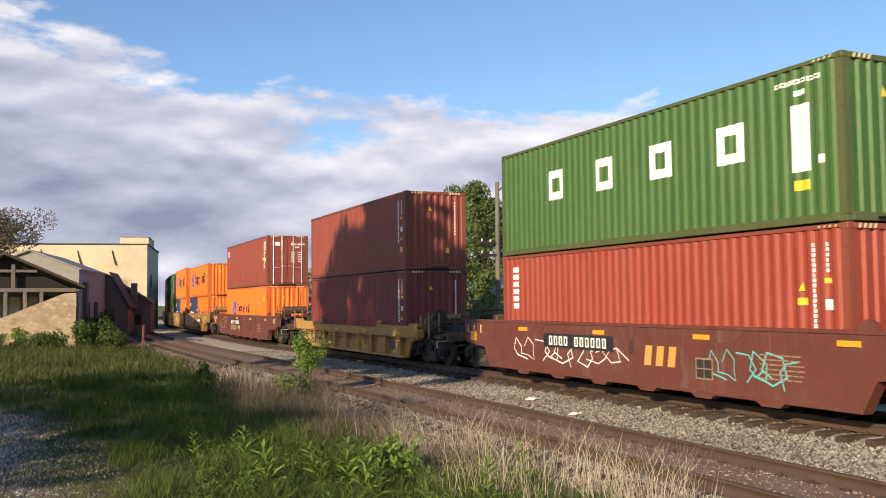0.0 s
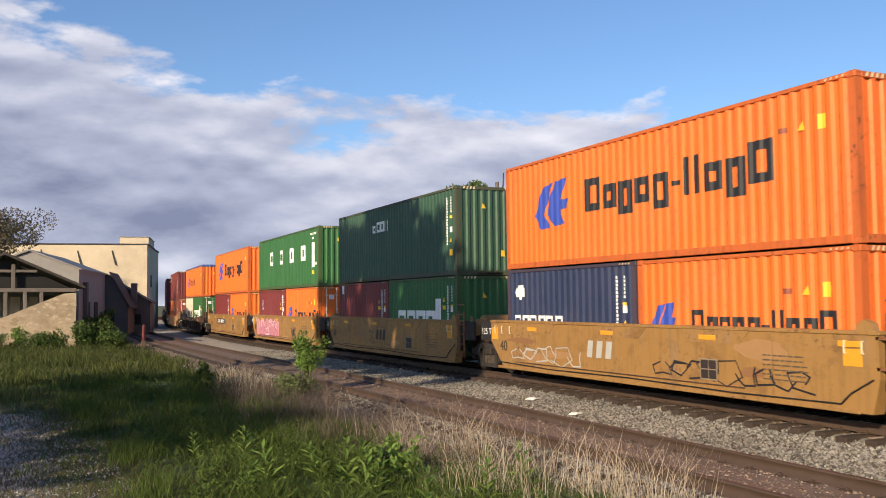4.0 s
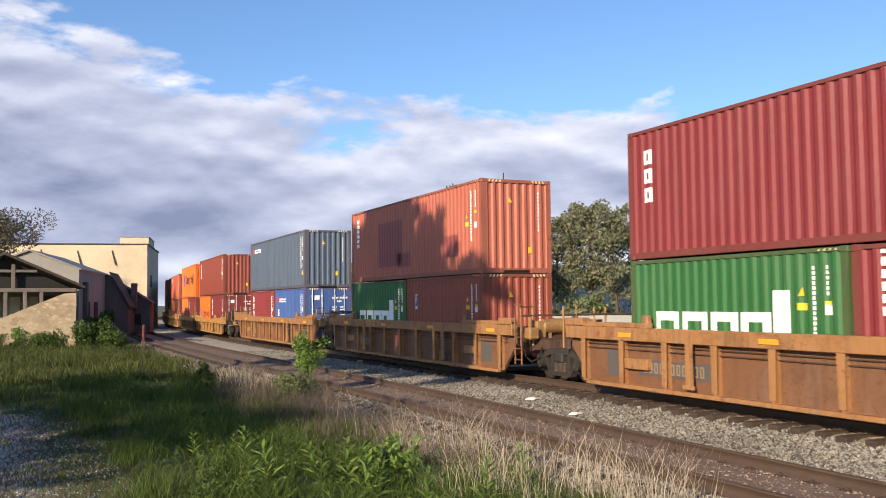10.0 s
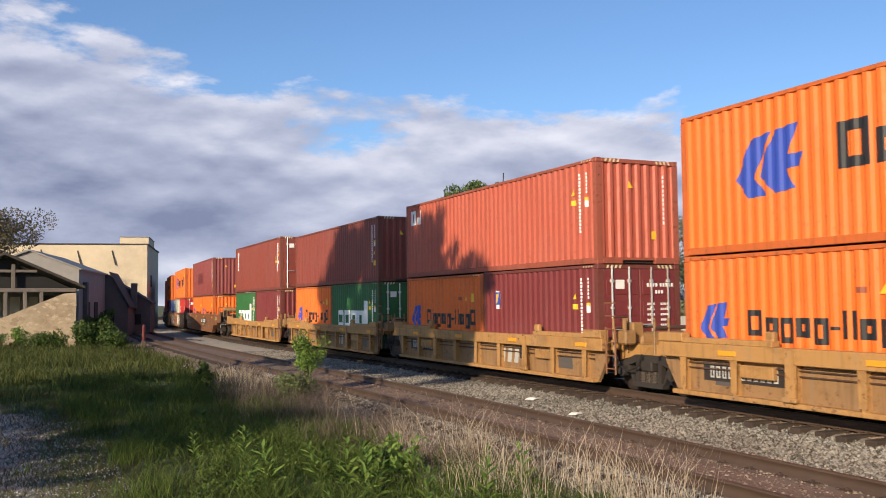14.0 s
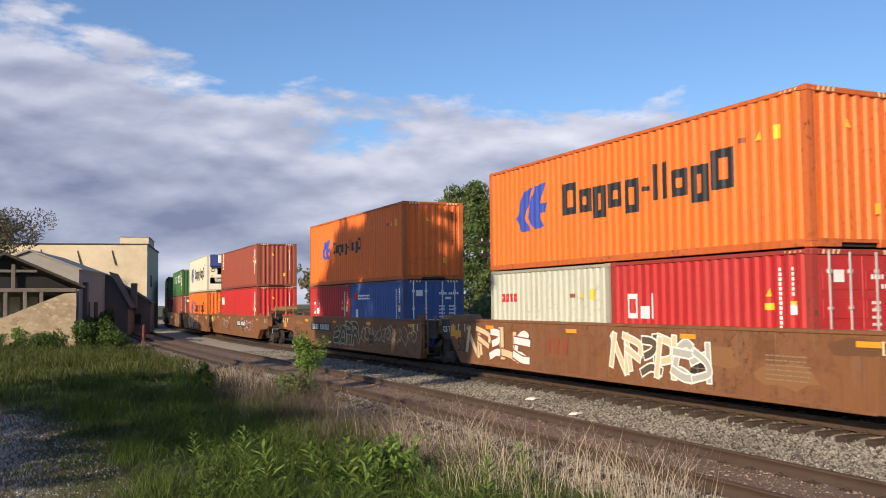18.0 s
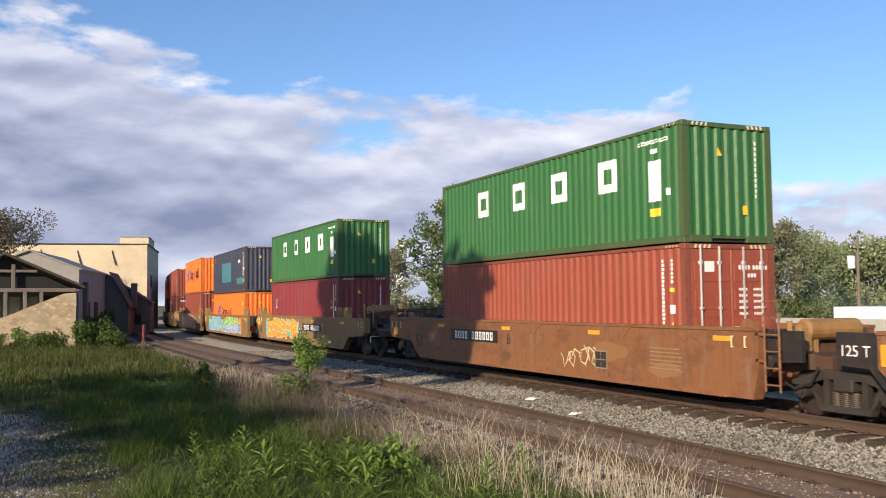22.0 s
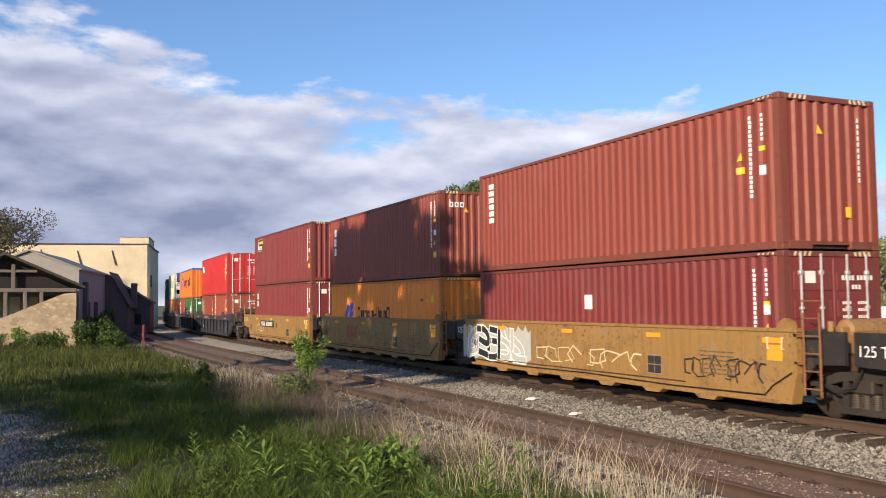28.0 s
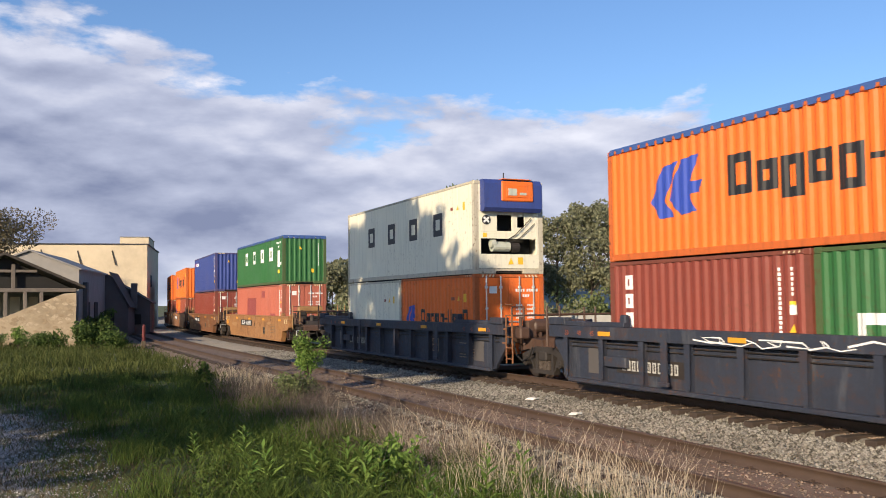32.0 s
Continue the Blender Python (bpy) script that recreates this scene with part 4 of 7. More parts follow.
        if form == "smooth" and kind == "a":
            plate = lambda s: Mesh().slab([(s * (hs - 0.02), top - 0.02), (s * (hs - 0.02), 0.62), (s * (hs + 0.28), 0.95), (s * (hs + 0.92), 0.98), (s * (hs + 0.92), top - 0.02)], -1.36, -1.28).done("end_plate", PAINT["c_black"])
            use("end_plate", lambda: plate(sgn), None, "black end plate", ("plate", sgn))
            if sgn < 0:
                part("capacity_mark", once("cap125", lambda: written("125 T", 0.26, INK["white"], "capacity_mark")), car, "white painted capacity figure", pose(-hs - 0.86, -1.365, 1.14))
                part("end_reflector", once("capref", lambda: Mesh().box(0.06, 0.42, -1.4975, -1.489, 1.02, 1.36, 0.003).done("end_reflector", INK["amber"])), car, "amber end reflector", pose(-hs, 0, 0))
        # container guides on top of the sill's ends
        if form == "smooth":
            guide = lambda: Mesh().slab([(hs - 0.5, top), (hs - 0.1, top), (hs - 0.14, top + 0.14), (hs - 0.3, top + 0.2), (hs - 0.42, top + 0.12)], -1.47, -1.33).done("container_guide", mat)
            use("container_guide", guide, t)
        if kind == "c":
            truck_at(car, sgn * (hs + 0.95))
            use("coupler", lambda: Mesh().box(hs + 1.9, hs + 2.75, -0.12, 0.12, 0.72, 0.95, 0.03).slab([(hs + 2.7, 0.68), (hs + 3.0, 0.66), (hs + 3.1, 0.84), (hs + 3.0, 1.02), (hs + 2.7, 1.0)], -0.2, 0.2).done("coupler", TRUCK), t, "", "coupler")
            use("brake_hose", lambda: rope(Mesh(), [(hs + 2.2, -0.3, 0.85), (hs + 2.4, -0.32, 0.58), (hs + 2.7, -0.3, 0.46), (hs + 3.0, -0.25, 0.56)], 0.028).done("brake_hose", DARK), t)
            use("walkway", lambda: Mesh().box(hs + 0.9, hs + 1.75, -1.24, 1.24, 1.12, 1.17, 0.01).done("walkway", STEEL), t)
            def rigging():
                m = Mesh().tube((hs + 0.9, -1.1, 1.17), (hs + 0.9, -1.1, 1.75), 0.09, n=10).tube((hs + 0.35, -0.5, 1.3), (hs + 1.9, 0.35, 1.3), 0.03, n=6).tube((hs + 0.5, -0.9, 1.62), (hs + 1.5, -0.9, 1.2), 0.025, n=6)
                m.box(hs + 1.15, hs + 1.4, -1.2, -0.75, 1.17, 1.5, 0.03).box(hs + 0.45, hs + 0.7, 0.3, 0.8, 1.15, 1.7, 0.04).tube((hs + 1.95, -0.9, 1.1), (hs + 1.95, 0.9, 1.1), 0.04, n=6)
                rope(m, [(hs + 0.2, -1.15, 1.2), (hs + 0.6, -1.2, 1.42), (hs + 1.0, -1.18, 1.3), (hs + 1.5, -1.15, 1.45), (hs + 2.0, -0.8, 1.0)], 0.02)
                return m.done("brake_rigging", PAINT["c_dark"])
            use("brake_rigging", rigging, t, "rusty brake rigging")
            def jumble():
                m = Mesh().slab([(hs + 0.5, 1.08), (hs + 1.9, 1.08), (hs + 1.7, 1.32), (hs + 0.75, 1.36)], -0.62, 0.62)
                m.tube((hs + 0.75, -1.05, 0.98), (hs + 2.1, -1.05, 0.98), 0.06, n=8).tube((hs + 1.55, -0.35, 1.3), (hs + 1.55, -0.35, 1.62), 0.11, n=10)
                m.box(hs + 1.7, hs + 2.05, -1.2, 1.2, 0.9, 1.06, 0.015).box(hs + 0.62, hs + 0.98, -0.3, 0.3, 1.32, 1.58, 0.04).tube((hs + 1.2, 0.5, 1.2), (hs + 1.2, 0.5, 1.72), 0.14, n=10)
                rope(m, [(hs + 0.55, -1.24, 1.1), (hs + 0.9, -1.3, 0.86), (hs + 1.4, -1.28, 0.92), (hs + 2.05, -1.2, 0.72)], 0.025)
                rope(m, [(hs + 1.8, -0.6, 1.05), (hs + 2.2, -0.62, 0.7), (hs + 2.6, -0.5, 0.74)], 0.03)
                return m.done("end_machinery", TRUCK)
            use("end_machinery", jumble, t, "dark greasy end machinery")
            use("uncoupling_lever", lambda: rope(Mesh(), [(hs + 2.1, -1.3, 0.62), (hs + 2.1, -1.3, 0.86), (hs + 2.1, -0.4, 0.86), (hs + 2.35, -0.1, 0.92)], 0.018).done("uncoupling_lever", CHROME), t, "thin pale uncoupling lever")
            use("stirrup_step", lambda: rope(Mesh(), [(hs + ext["c"] - 0.5, -1.42, 0.95), (hs + ext["c"] - 0.5, -1.42, 0.38), (hs + ext["c"] - 0.1, -1.42, 0.38), (hs + ext["c"] - 0.1, -1.42, 0.95)], 0.016).done("stirrup_step", PAINT["c_dark"]), t, "", "stirrup")
        elif sgn < 0:
            truck_at(car, -(hs + 1.0 if hs < 8 else hs + 1.05), "shared_truck")
        # grab posts, cross rail, brake gear and hoses over the end platform
        gx = hs + (1.6 if kind == "c" else 0.32)
        if kind == "c" or form != "smooth":
            for y in (-1.38, -1.0, 1.0, 1.38):
                use("grab_post", lambda: Mesh().tube((gx, 0, 0.92), (gx, 0, top + (0.6 if kind == "c" else 0.5)), 0.03, n=6).done("grab_post", gear), t @ pose(0, y, 0), "", ("gpost", kind))
            use("cross_rail", lambda: Mesh().tube((gx, -1.38, top + 0.28), (gx, 1.38, top + 0.28), 0.028, n=6).tube((gx, -1.38, top + 0.52), (gx, -1.0, top + 0.52), 0.018, n=6).tube((gx, -1.38, 1.25), (gx, -1.0, 1.25), 0.018, n=6).done("cross_rail", PAINT["c_dark"]), t, "", ("xrail", kind))
        if sgn > 0:
            tz = 0.34 if kind == "c" else -0.02
            use("brake_tank", lambda: Mesh().tube((hs + 0.4, -0.75, top + tz), (hs + 0.4, 0.5, top + tz), 0.2, n=16).tube((hs + 0.4, -0.81, top + tz), (hs + 0.4, -0.75, top + tz), 0.15, 0.2, n=16).box(hs + 0.3, hs + 0.5, -0.6, -0.52, 1.0, top + tz - 0.1).box(hs + 0.3, hs + 0.5, 0.25, 0.33, 1.0, top + tz - 0.1).done("brake_tank", gear), None, "rusty air tank", ("tank", kind))
            use("valve_box", lambda: Mesh().box(hs + 0.34, hs + 0.72, -1.34, -1.02, 1.1, 1.42, 0.04).tube((hs + 0.5, -1.2, 1.42), (hs + 0.5, -1.2, 1.7), 0.05, n=8).box(hs + 0.3, hs + 0.55, -1.0, -0.7, 1.12, 1.6, 0.03).done("valve_box", gear), None, "brake valve")
        use("end_hose", lambda: rope(Mesh(), [(hs + 0.1, -1.2, 1.0), (hs + 0.3, -1.22, 0.62), (hs + 0.6, -1.22, 0.5), (hs + 0.95, -1.2, 0.62), (hs + 1.1, -1.18, 0.9)], 0.022).done("end_hose", DARK), t)
        if kind == "c" and sgn > 0:
            use("brake_wheel", lambda: Mesh().tube((hs + 1.2, -0.8, 1.6), (hs + 1.24, -0.8, 1.6), 0.28, n=14).tube((hs + 1.2, -0.8, 1.15), (hs + 1.2, -0.8, 1.6), 0.04).done("brake_wheel", TRUCK))
        # ladder at the near corner
        def ladder():
            m = Mesh()
            x0 = hs + 0.14
            for x in (x0, x0 + 0.36):
                m.box(x, x + 0.04, -1.5, -1.46, 0.42, top + 0.3, 0.008)
            for i in range(6):
                m.tube((x0, -1.48, 0.55 + i * 0.3), (x0 + 0.40, -1.48, 0.55 + i * 0.3), 0.016, n=6)
            m.box(x0 - 0.2, x0, -1.49, -1.46, top - 0.12, top - 0.07).box(x0 - 0.2, x0, -1.49, -1.46, 0.95, 1.0)
            return m.done("ladder", PAINT["c_brown"])
        if sgn > 0 and kind == "a":
            use("ladder", ladder)
    y = -1.494 if form == "smooth" else -1.336
    # number panel with bars in place of its figures, data stencils
    px, pz, w = {"smooth": (-7.7 if top < 1.3 else -4.9 if hs > 8 else -3.4, top - 0.63, 3.1), "rib40": (-hs * 0.82, 0.5, 2.2), "rib53": (-hs * 0.68, 0.45, 2.4)}[form]
    nb = Mesh()
    q = w / 12
    for i in range(11):
        if i == 4:
            continue
        x = 0.09 * w + i * q * 0.92
        bw = q * 0.6
        e = bw * 0.3
        for a, b, c, d in ((0, e, 0.06, 0.29), (bw - e, bw, 0.06, 0.29), (e, bw - e, 0.06, 0.095), (e, bw - e, 0.255, 0.29)):
            nb.box(x + a, x + b, y - 0.0125, y - 0.0085, c, d)
    if form == "smooth" and (left, right) == ("a", "c"):
        px, pz = 0.15 * hs, pz - 0.05
    bare_side = form == "smooth" and (left, right) == ("a", "a")
    covered = bare_side or any(t[0] == "blob" and hs * t[1] < px + w and hs * t[2] > px for t in tags)
    if not covered:
        use("number_plate", lambda: Mesh().box(0, w, y - 0.008, y - 0.001, 0, 0.35).done("number_plate", INK["black" if form == "smooth" else "soot" if form == "rib40" or colour == "c_steel" else "slate"]), pose(px, 0, pz), "black number panel")
        ob = use("number_bars", lambda: nb.done("number_bars", INK["white" if form == "smooth" else "silver" if form == "rib40" or colour == "c_steel" else "dust"]), pose(px, 0, pz))
        tagged(ob, "pale bars of a painted number", kind="stuff")
    if form == "smooth" and not covered:
        part("end_letter", once("endB", lambda: written("B", 0.38, INK["soot"], "end_letter")), car, "black painted letter", pose(px + w + 0.55, y - 0.004, pz + 0.0))
    if form != "rib40":
        st = Mesh()
        rs = random.Random(4)
        for j in range(6):
            xx = 0.0
            while xx < 0.95:
                ww = 0.06 + 0.16 * rs.random()
                st.box(xx, min(1.05, xx + ww), y - 0.005, y - 0.001, 0.95 - j * 0.085, 0.975 - j * 0.085)
                xx += ww + 0.03
        ob = use("data_stencil", lambda: st.done("data_stencil", INK["mud" if colour in ("c_yellow", "c_ochre", "c_rusty", "c_khaki") else "dust"]), pose(hs * 0.62, 0, 0.12 if form == "smooth" else -0.1))
        tagged(ob, "small stencilled data lines", kind="stuff")
    notice = use("notice_plate", lambda: Mesh().box(-0.25, 0.25, y - 0.006, y - 0.001, 0, 0.42).done("notice_plate", INK["dust"]), pose(hs * 0.40, 0, 0.52), "pale-edged notice plate")
    for a, b in ((-0.22, -0.01), (0.01, 0.22)):
        for c, e in ((0.03, 0.2), (0.22, 0.39)):
            part("notice_field", once(("nf", y, a, c), lambda: Mesh().box(a, b, y - 0.009, y - 0.006, c, e).done("notice_field", INK["soot"])), notice)
    if number == "53" and form == "smooth" and (left, right) != ("c", "c"):
        stand = lambda: Mesh().box(-0.24, -0.12, -0.1, 0.1, 0, 0.4, 0.012).box(0.12, 0.22, -0.1, 0.1, 0, 0.4, 0.012).box(-0.22, 0.24, -0.1, 0.1, 0.3, 0.43, 0.012).done("connector_stand", PAINT["c_gear"])
        for sx in (-1, 1):
            for dx in (0.45, 1.3):
                for sy in (-1.38, 1.38):
                    part("connector_stand", once("stand", stand), car, "yellow connector stand", pose(sx * (hs - dx), sy, top + 0.02))
    if not number and form == "smooth":
        number = "53" if hs > 8 else "40" if colour in ("c_yellow", "c_ochre") else ""
    if number and not (covered and not bare_side and number == "40"):
        big_figure = number == "53" and form == "smooth" and top > 1.3
        me = once(("len", number, big_figure), lambda: written(number, 0.62 if big_figure else 0.42, INK["soot"], "length_mark"))
        part("length_mark", me, car, "black painted length figure", pose(hs * 0.5 if top == 1.24 else -hs + 0.55 if form == "smooth" else -hs * 0.4, y - 0.004, (0.58 if big_figure else 0.72) if form == "smooth" else 0.5))
    return car


def thick(m, pts, w, y):
    """A broad painted stroke through points (x, z), as one mitred strip."""
    k = len(pts)
    d = []
    for (xa, za), (xb, zb) in zip(pts, pts[1:]):
        ln = math.hypot(xb - xa, zb - za) or 1
        d.append(((xb - xa) / ln, (zb - za) / ln))
    rows = []
    for i, (x, z) in enumerate(pts):
        a, b = d[max(0, i - 1)], d[min(k - 2, i)]
        nx, nz = -(a[1] + b[1]), a[0] + b[0]
        ln = math.hypot(nx, nz) or 1
        grow = min(1.5, 2 / ln) * w / 2
        e = -0.4 * w if i == 0 else 0.4 * w if i == k - 1 else 0.0
        x, z = x + b[0] * e, z + b[1] * e
        rows.append(((x - nx / ln * grow, y, z - nz / ln * grow), (x + nx / ln * grow, y, z + nz / ln * grow)))
    for p, q in zip(rows, rows[1:]):
        m.poly([p[0], q[0], q[1], p[1]])


def rounded(pts):
    """Cuts the corners of a line once."""
    if len(pts) < 3:
        return pts
    out = [pts[0]]
    for (xa, za), (xb, zb) in zip(pts, pts[1:]):
        out += [(0.75 * xa + 0.25 * xb, 0.75 * za + 0.25 * zb), (0.25 * xa + 0.75 * xb, 0.25 * za + 0.75 * zb)]
    return out + [pts[-1]]


def graffiti(car, x0, x1, z0, z1, fills, edge, n, seed, y=-1.496, back=None):
    """A painted tag: interlocking broad strokes with outlines, no readable letters."""
    rnd = random.Random(seed)
    if back:
        m = Mesh()
        xs = [x0 - 0.35 + (x1 - x0 + 0.7) * i / 30 for i in range(31)]
        up = [z1 - rnd.random() * 0.22 for _ in xs]
        lo = [z0 + rnd.random() * 0.18 for _ in xs]
        for i in range(30):
            m.poly([(xs[i], y, lo[i]), (xs[i + 1], y, lo[i + 1]), (xs[i + 1], y, up[i + 1]), (xs[i], y, up[i])])
        part("graffiti_ground", m.done("graffiti_ground", INK[back]), car, "spray-painted background")
    p = (x1 - x0) / n
    zlo, zhi = z0 + 0.15, z1 - 0.15
    for i in range(n):
        cx = x0 + (i + 0.5) * p
        hw = p * 0.5
        lean = (rnd.random() - 0.5) * 0.34
        at = lambda u, v: (cx + (u + 0.6 * (rnd.random() - 0.5)) * hw + lean * (v - 0.5), zlo + min(1.0, max(0.0, v + 0.34 * (rnd.random() - 0.5))) * (zhi - zlo))
        forms = [[at(-0.9, 0), at(-0.8, 1)], [at(0.8, 0), at(0.9, 1)], [at(-0.8, 1), at(0.2, 0.4), at(0.9, 0)], [at(-0.9, 0), at(0.1, 1), at(0.9, 0)], [at(-0.8, 1), at(0.5, 0.95), at(0.9, 0.75), at(0.6, 0.52), at(-0.6, 0.5)],
                 [at(0.8, 0.9), at(-0.1, 1), at(-0.75, 0.8), at(-0.9, 0.45), at(-0.7, 0.15), at(0, 0), at(0.9, 0.15)], [at(-0.8, 0.5), at(0.7, 0.48)], [at(-0.9, 0.05), at(0.1, 0.1), at(1.1, -0.05)],
                 [at(-0.6, 0.52), at(0.5, 0.5), at(0.9, 0.3), at(0.6, 0.04), at(-0.7, 0.0)]]
        chosen = rnd.sample(forms, 3 if p < 1.3 else 4)
        w = min(0.24, 0.22 * p) * (0.85 + 0.35 * rnd.random())
        rim, body = Mesh(), Mesh()
        for j, s in enumerate(chosen):
            s = rounded(rounded(s))
            dy = 0.0014 + 0.0005 * (j + 4 * (i % 6))
            thick(rim, s, w + 0.075, y - dy)
            thick(body, s, w, y - dy - 0.00025)
        ob = part("graffiti", rim.done("graffiti", INK[edge]), car, "spray-painted graffiti shape")
        ink = rnd.choice(fills).split("/")
        me = body.done("graffiti_fill", INK[ink[0]])
        if len(ink) > 1:
            # a second colour over the upper part
            zs = z0 + (z1 - z0) * (0.45 + 0.15 * rnd.random())
            bm = bmesh.new()
            bm.from_mesh(me)
            bmesh.ops.bisect_plane(bm, geom=bm.verts[:] + bm.edges[:] + bm.faces[:], plane_co=(cx, 0, zs), plane_no=(0.12, 0, 1))
            for f in bm.faces:
                f.material_index = int(f.calc_center_median().z > zs - 0.12 * (f.calc_center_median().x - cx))
            bm.to_mesh(me)
            bm.free()
            me.materials.append(INK[ink[1]])
        part("graffiti_fill", me, ob)


def ragged(car, x0, x1, z0, z1, ink, seed, y):
    """A rolled-on patch of paint with uneven edges."""
    rnd = random.Random(seed)
    m = Mesh()
    n = 22
    u, d = rnd.random() * 6, rnd.random() * 6
    rows = []
    for i in range(n + 1):
        t = i / n
        bow = 1 - abs(2 * t - 1) ** 4
        hi = z0 + (z1 - z0) * (0.55 + 0.36 * bow + 0.09 * math.sin(u + 9 * t) * rnd.random())
        lo = z0 + (z1 - z0) * (0.42 - 0.36 * bow + 0.12 * math.sin(d + 13 * t) * rnd.random())
        rows.append((x0 + (x1 - x0) * t, lo, hi))
    for (xa, la, ha), (xb, lb, hb) in zip(rows, rows[1:]):
        m.poly([(xa, y, la), (xb, y, lb), (xb, y, hb), (xa, y, ha)])
    part("paint_patch", m.done("paint_patch", INK[ink]), car, "rolled-on patch of paint")


def scrawl(car, x0, x1, z0, z1, ink, seed, strokes=9, w=0.035, y=-1.4975):
    """A tag of thin quick spray strokes, no readable letters."""
    rnd = random.Random(seed)
    m = Mesh()
    p = (x1 - x0) / strokes
    hgt = z1 - z0
    base, tall = z0 + hgt * 0.2 * rnd.random(), hgt * (0.5 + 0.3 * rnd.random())
    for i in range(strokes):
        cx = x0 + (i + 0.5) * p
        k = rnd.randrange(4, 8)
        a0, turn = rnd.random() * 6.3, rnd.choice((-1, 1)) * (0.7 + 0.8 * rnd.random())
        pts = []
        for q in range(k):
            r = 0.35 + 0.65 * rnd.random()
            a = a0 + turn * q
            pts.append((cx + p * (1.0 * r * math.cos(a) + 0.25 * (q - k / 2) / k), base + tall * (0.5 + 0.55 * r * math.sin(a))))
        thick(m, pts, w * (0.7 + 0.6 * rnd.random()), y - 0.0005 * (i % 3))
    tagged(part("graffiti", m.done("graffiti", INK[ink]), car, "thin spray-painted scrawl"), kind="stuff")


def logo_bars(car, x, z, s, ink, y=-1.4965, name="painted_mark"):
    """A painted company mark as three plain bars."""
    m = Mesh()
    for i in range(3):
        a = x + i * 0.95 * s
        m.slab([(a, z), (a + 0.55 * s, z), (a + 0.72 * s, z + s), (a + 0.17 * s, z + s)], y - 0.004, y)
    part(name, m.done(name, INK[ink]), car)

# ---- the place: ground, tracks ----
def ground_z(x, y):
    """Height of the ground: level beside the line, a low verge on the camera's side."""
    along = drop(x)
    verge = 0.0
    if y < 6.6:
        verge = min(1.0, (6.6 - y) / 4.0) * 0.16
    bump = 0.05 * noise.noise(Vector((x * 0.22, y * 0.22, 0))) + 0.02 * noise.noise(Vector((x * 0.9, y * 0.9, 3)))
    return -0.38 + along + verge + (bump if -80 < x < 40 and abs(y) < 60 else 0)


def soil():
    m, n, l, b = nodes("soil_and_grass")
    v = placed(n, l, shift=False)
    f, g, big = noisy(n, l, v, 5, 6, 0.7), noisy(n, l, v, 34, 5, 0.7), noisy(n, l, v, 0.22, 4)
    grass = mixed(n, l, ramp(n, l, f, 0.3, 0.7), (0.045, 0.075, 0.018), (0.10, 0.12, 0.035))
    dirt = mixed(n, l, ramp(n, l, g, 0.3, 0.7), (0.10, 0.075, 0.05), (0.20, 0.17, 0.13))
    c = mixed(n, l, ramp(n, l, big, 0.5, 0.66), grass, dirt)
    # the gravel drive on the camera's side
    sep = n.new("ShaderNodeSeparateXYZ")
    l.new(v, sep.inputs[0])
    ad = n.new("ShaderNodeMath")
    ad.operation = "MULTIPLY_ADD"
    ad.inputs[1].default_value = 1.6
    l.new(f, ad.inputs[0])
    l.new(sep.outputs[1], ad.inputs[2])
    drive = ramp(n, l, ad.outputs[0], 0.75, 1.35, 1.0, 0.0)
    near = ramp(n, l, sep.outputs[0], -27.0, -22.0, 0.0, 1.0)
    mu = n.new("ShaderNodeMath")
    mu.operation = "MULTIPLY"
    l.new(drive, mu.inputs[0])
    l.new(near, mu.inputs[1])
    mu2 = n.new("ShaderNodeMath")
    mu2.operation = "MULTIPLY"
    l.new(mu.outputs[0], mu2.inputs[0])
    l.new(ramp(n, l, noisy(n, l, v, 0.55, 5, 0.6), 0.33, 0.48), mu2.inputs[1])
    mu = mu2
    gravel = mixed(n, l, ramp(n, l, g, 0.38, 0.62), (0.19, 0.17, 0.15), (0.66, 0.61, 0.55))
    gravel = mixed(n, l, ramp(n, l, noisy(n, l, v, 1.3, 6, 0.7), 0.47, 0.60, 0, 0.85), gravel, (0.10, 0.08, 0.055))
    c = mixed(n, l, mu.outputs[0], c, gravel)
    # pale gravel shoulder beside the side track
    sh = ramp(n, l, ad.outputs[0], 5.9, 6.5, 0.0, 0.9)
    far = ramp(n, l, sep.outputs[1], 17.0, 18.0, 1.0, 0.0)
    m2 = n.new("ShaderNodeMath")
    m2.operation = "MULTIPLY"
    l.new(sh, m2.inputs[0])
    l.new(far, m2.inputs[1])
    c = mixed(n, l, m2.outputs[0], c, mixed(n, l, ramp(n, l, g, 0.35, 0.65), (0.22, 0.185, 0.15), (0.52, 0.46, 0.38)))
    l.new(c, b.inputs["Base Color"])
    b.inputs["Roughness"].default_value = 0.95
    bumped(n, l, b, g, 0.7, 0.03)
    return m


SOIL = soil()


def build_ground():
    def axis(lo, hi, near_lo, near_hi, step):
        mid = np.arange(near_lo, near_hi, step)
        a = near_lo - np.geomspace(step, near_lo - lo, 24)[::-1]
        b = near_hi + np.geomspace(step, hi - near_hi, 24)
        return np.concatenate([a, mid, b])
    xs, ys = axis(-2400, 2400, -90, 12, 0.8), axis(-2400, 2400, -12, 22, 0.6)
    vs = np.array([(x, y, ground_z(x, y)) for y in ys for x in xs])
    nx = len(xs)
    i = np.array([(r * nx + c, r * nx + c + 1, (r + 1) * nx + c + 1, (r + 1) * nx + c) for r in range(len(ys) - 1) for c in range(nx - 1)])
    me = sheet("ground", vs, i, SOIL)
    me.shade_smooth()
    thing("ground", "grassy ground with bare soil and a gravel drive", "ground", kind="structure", me=me)


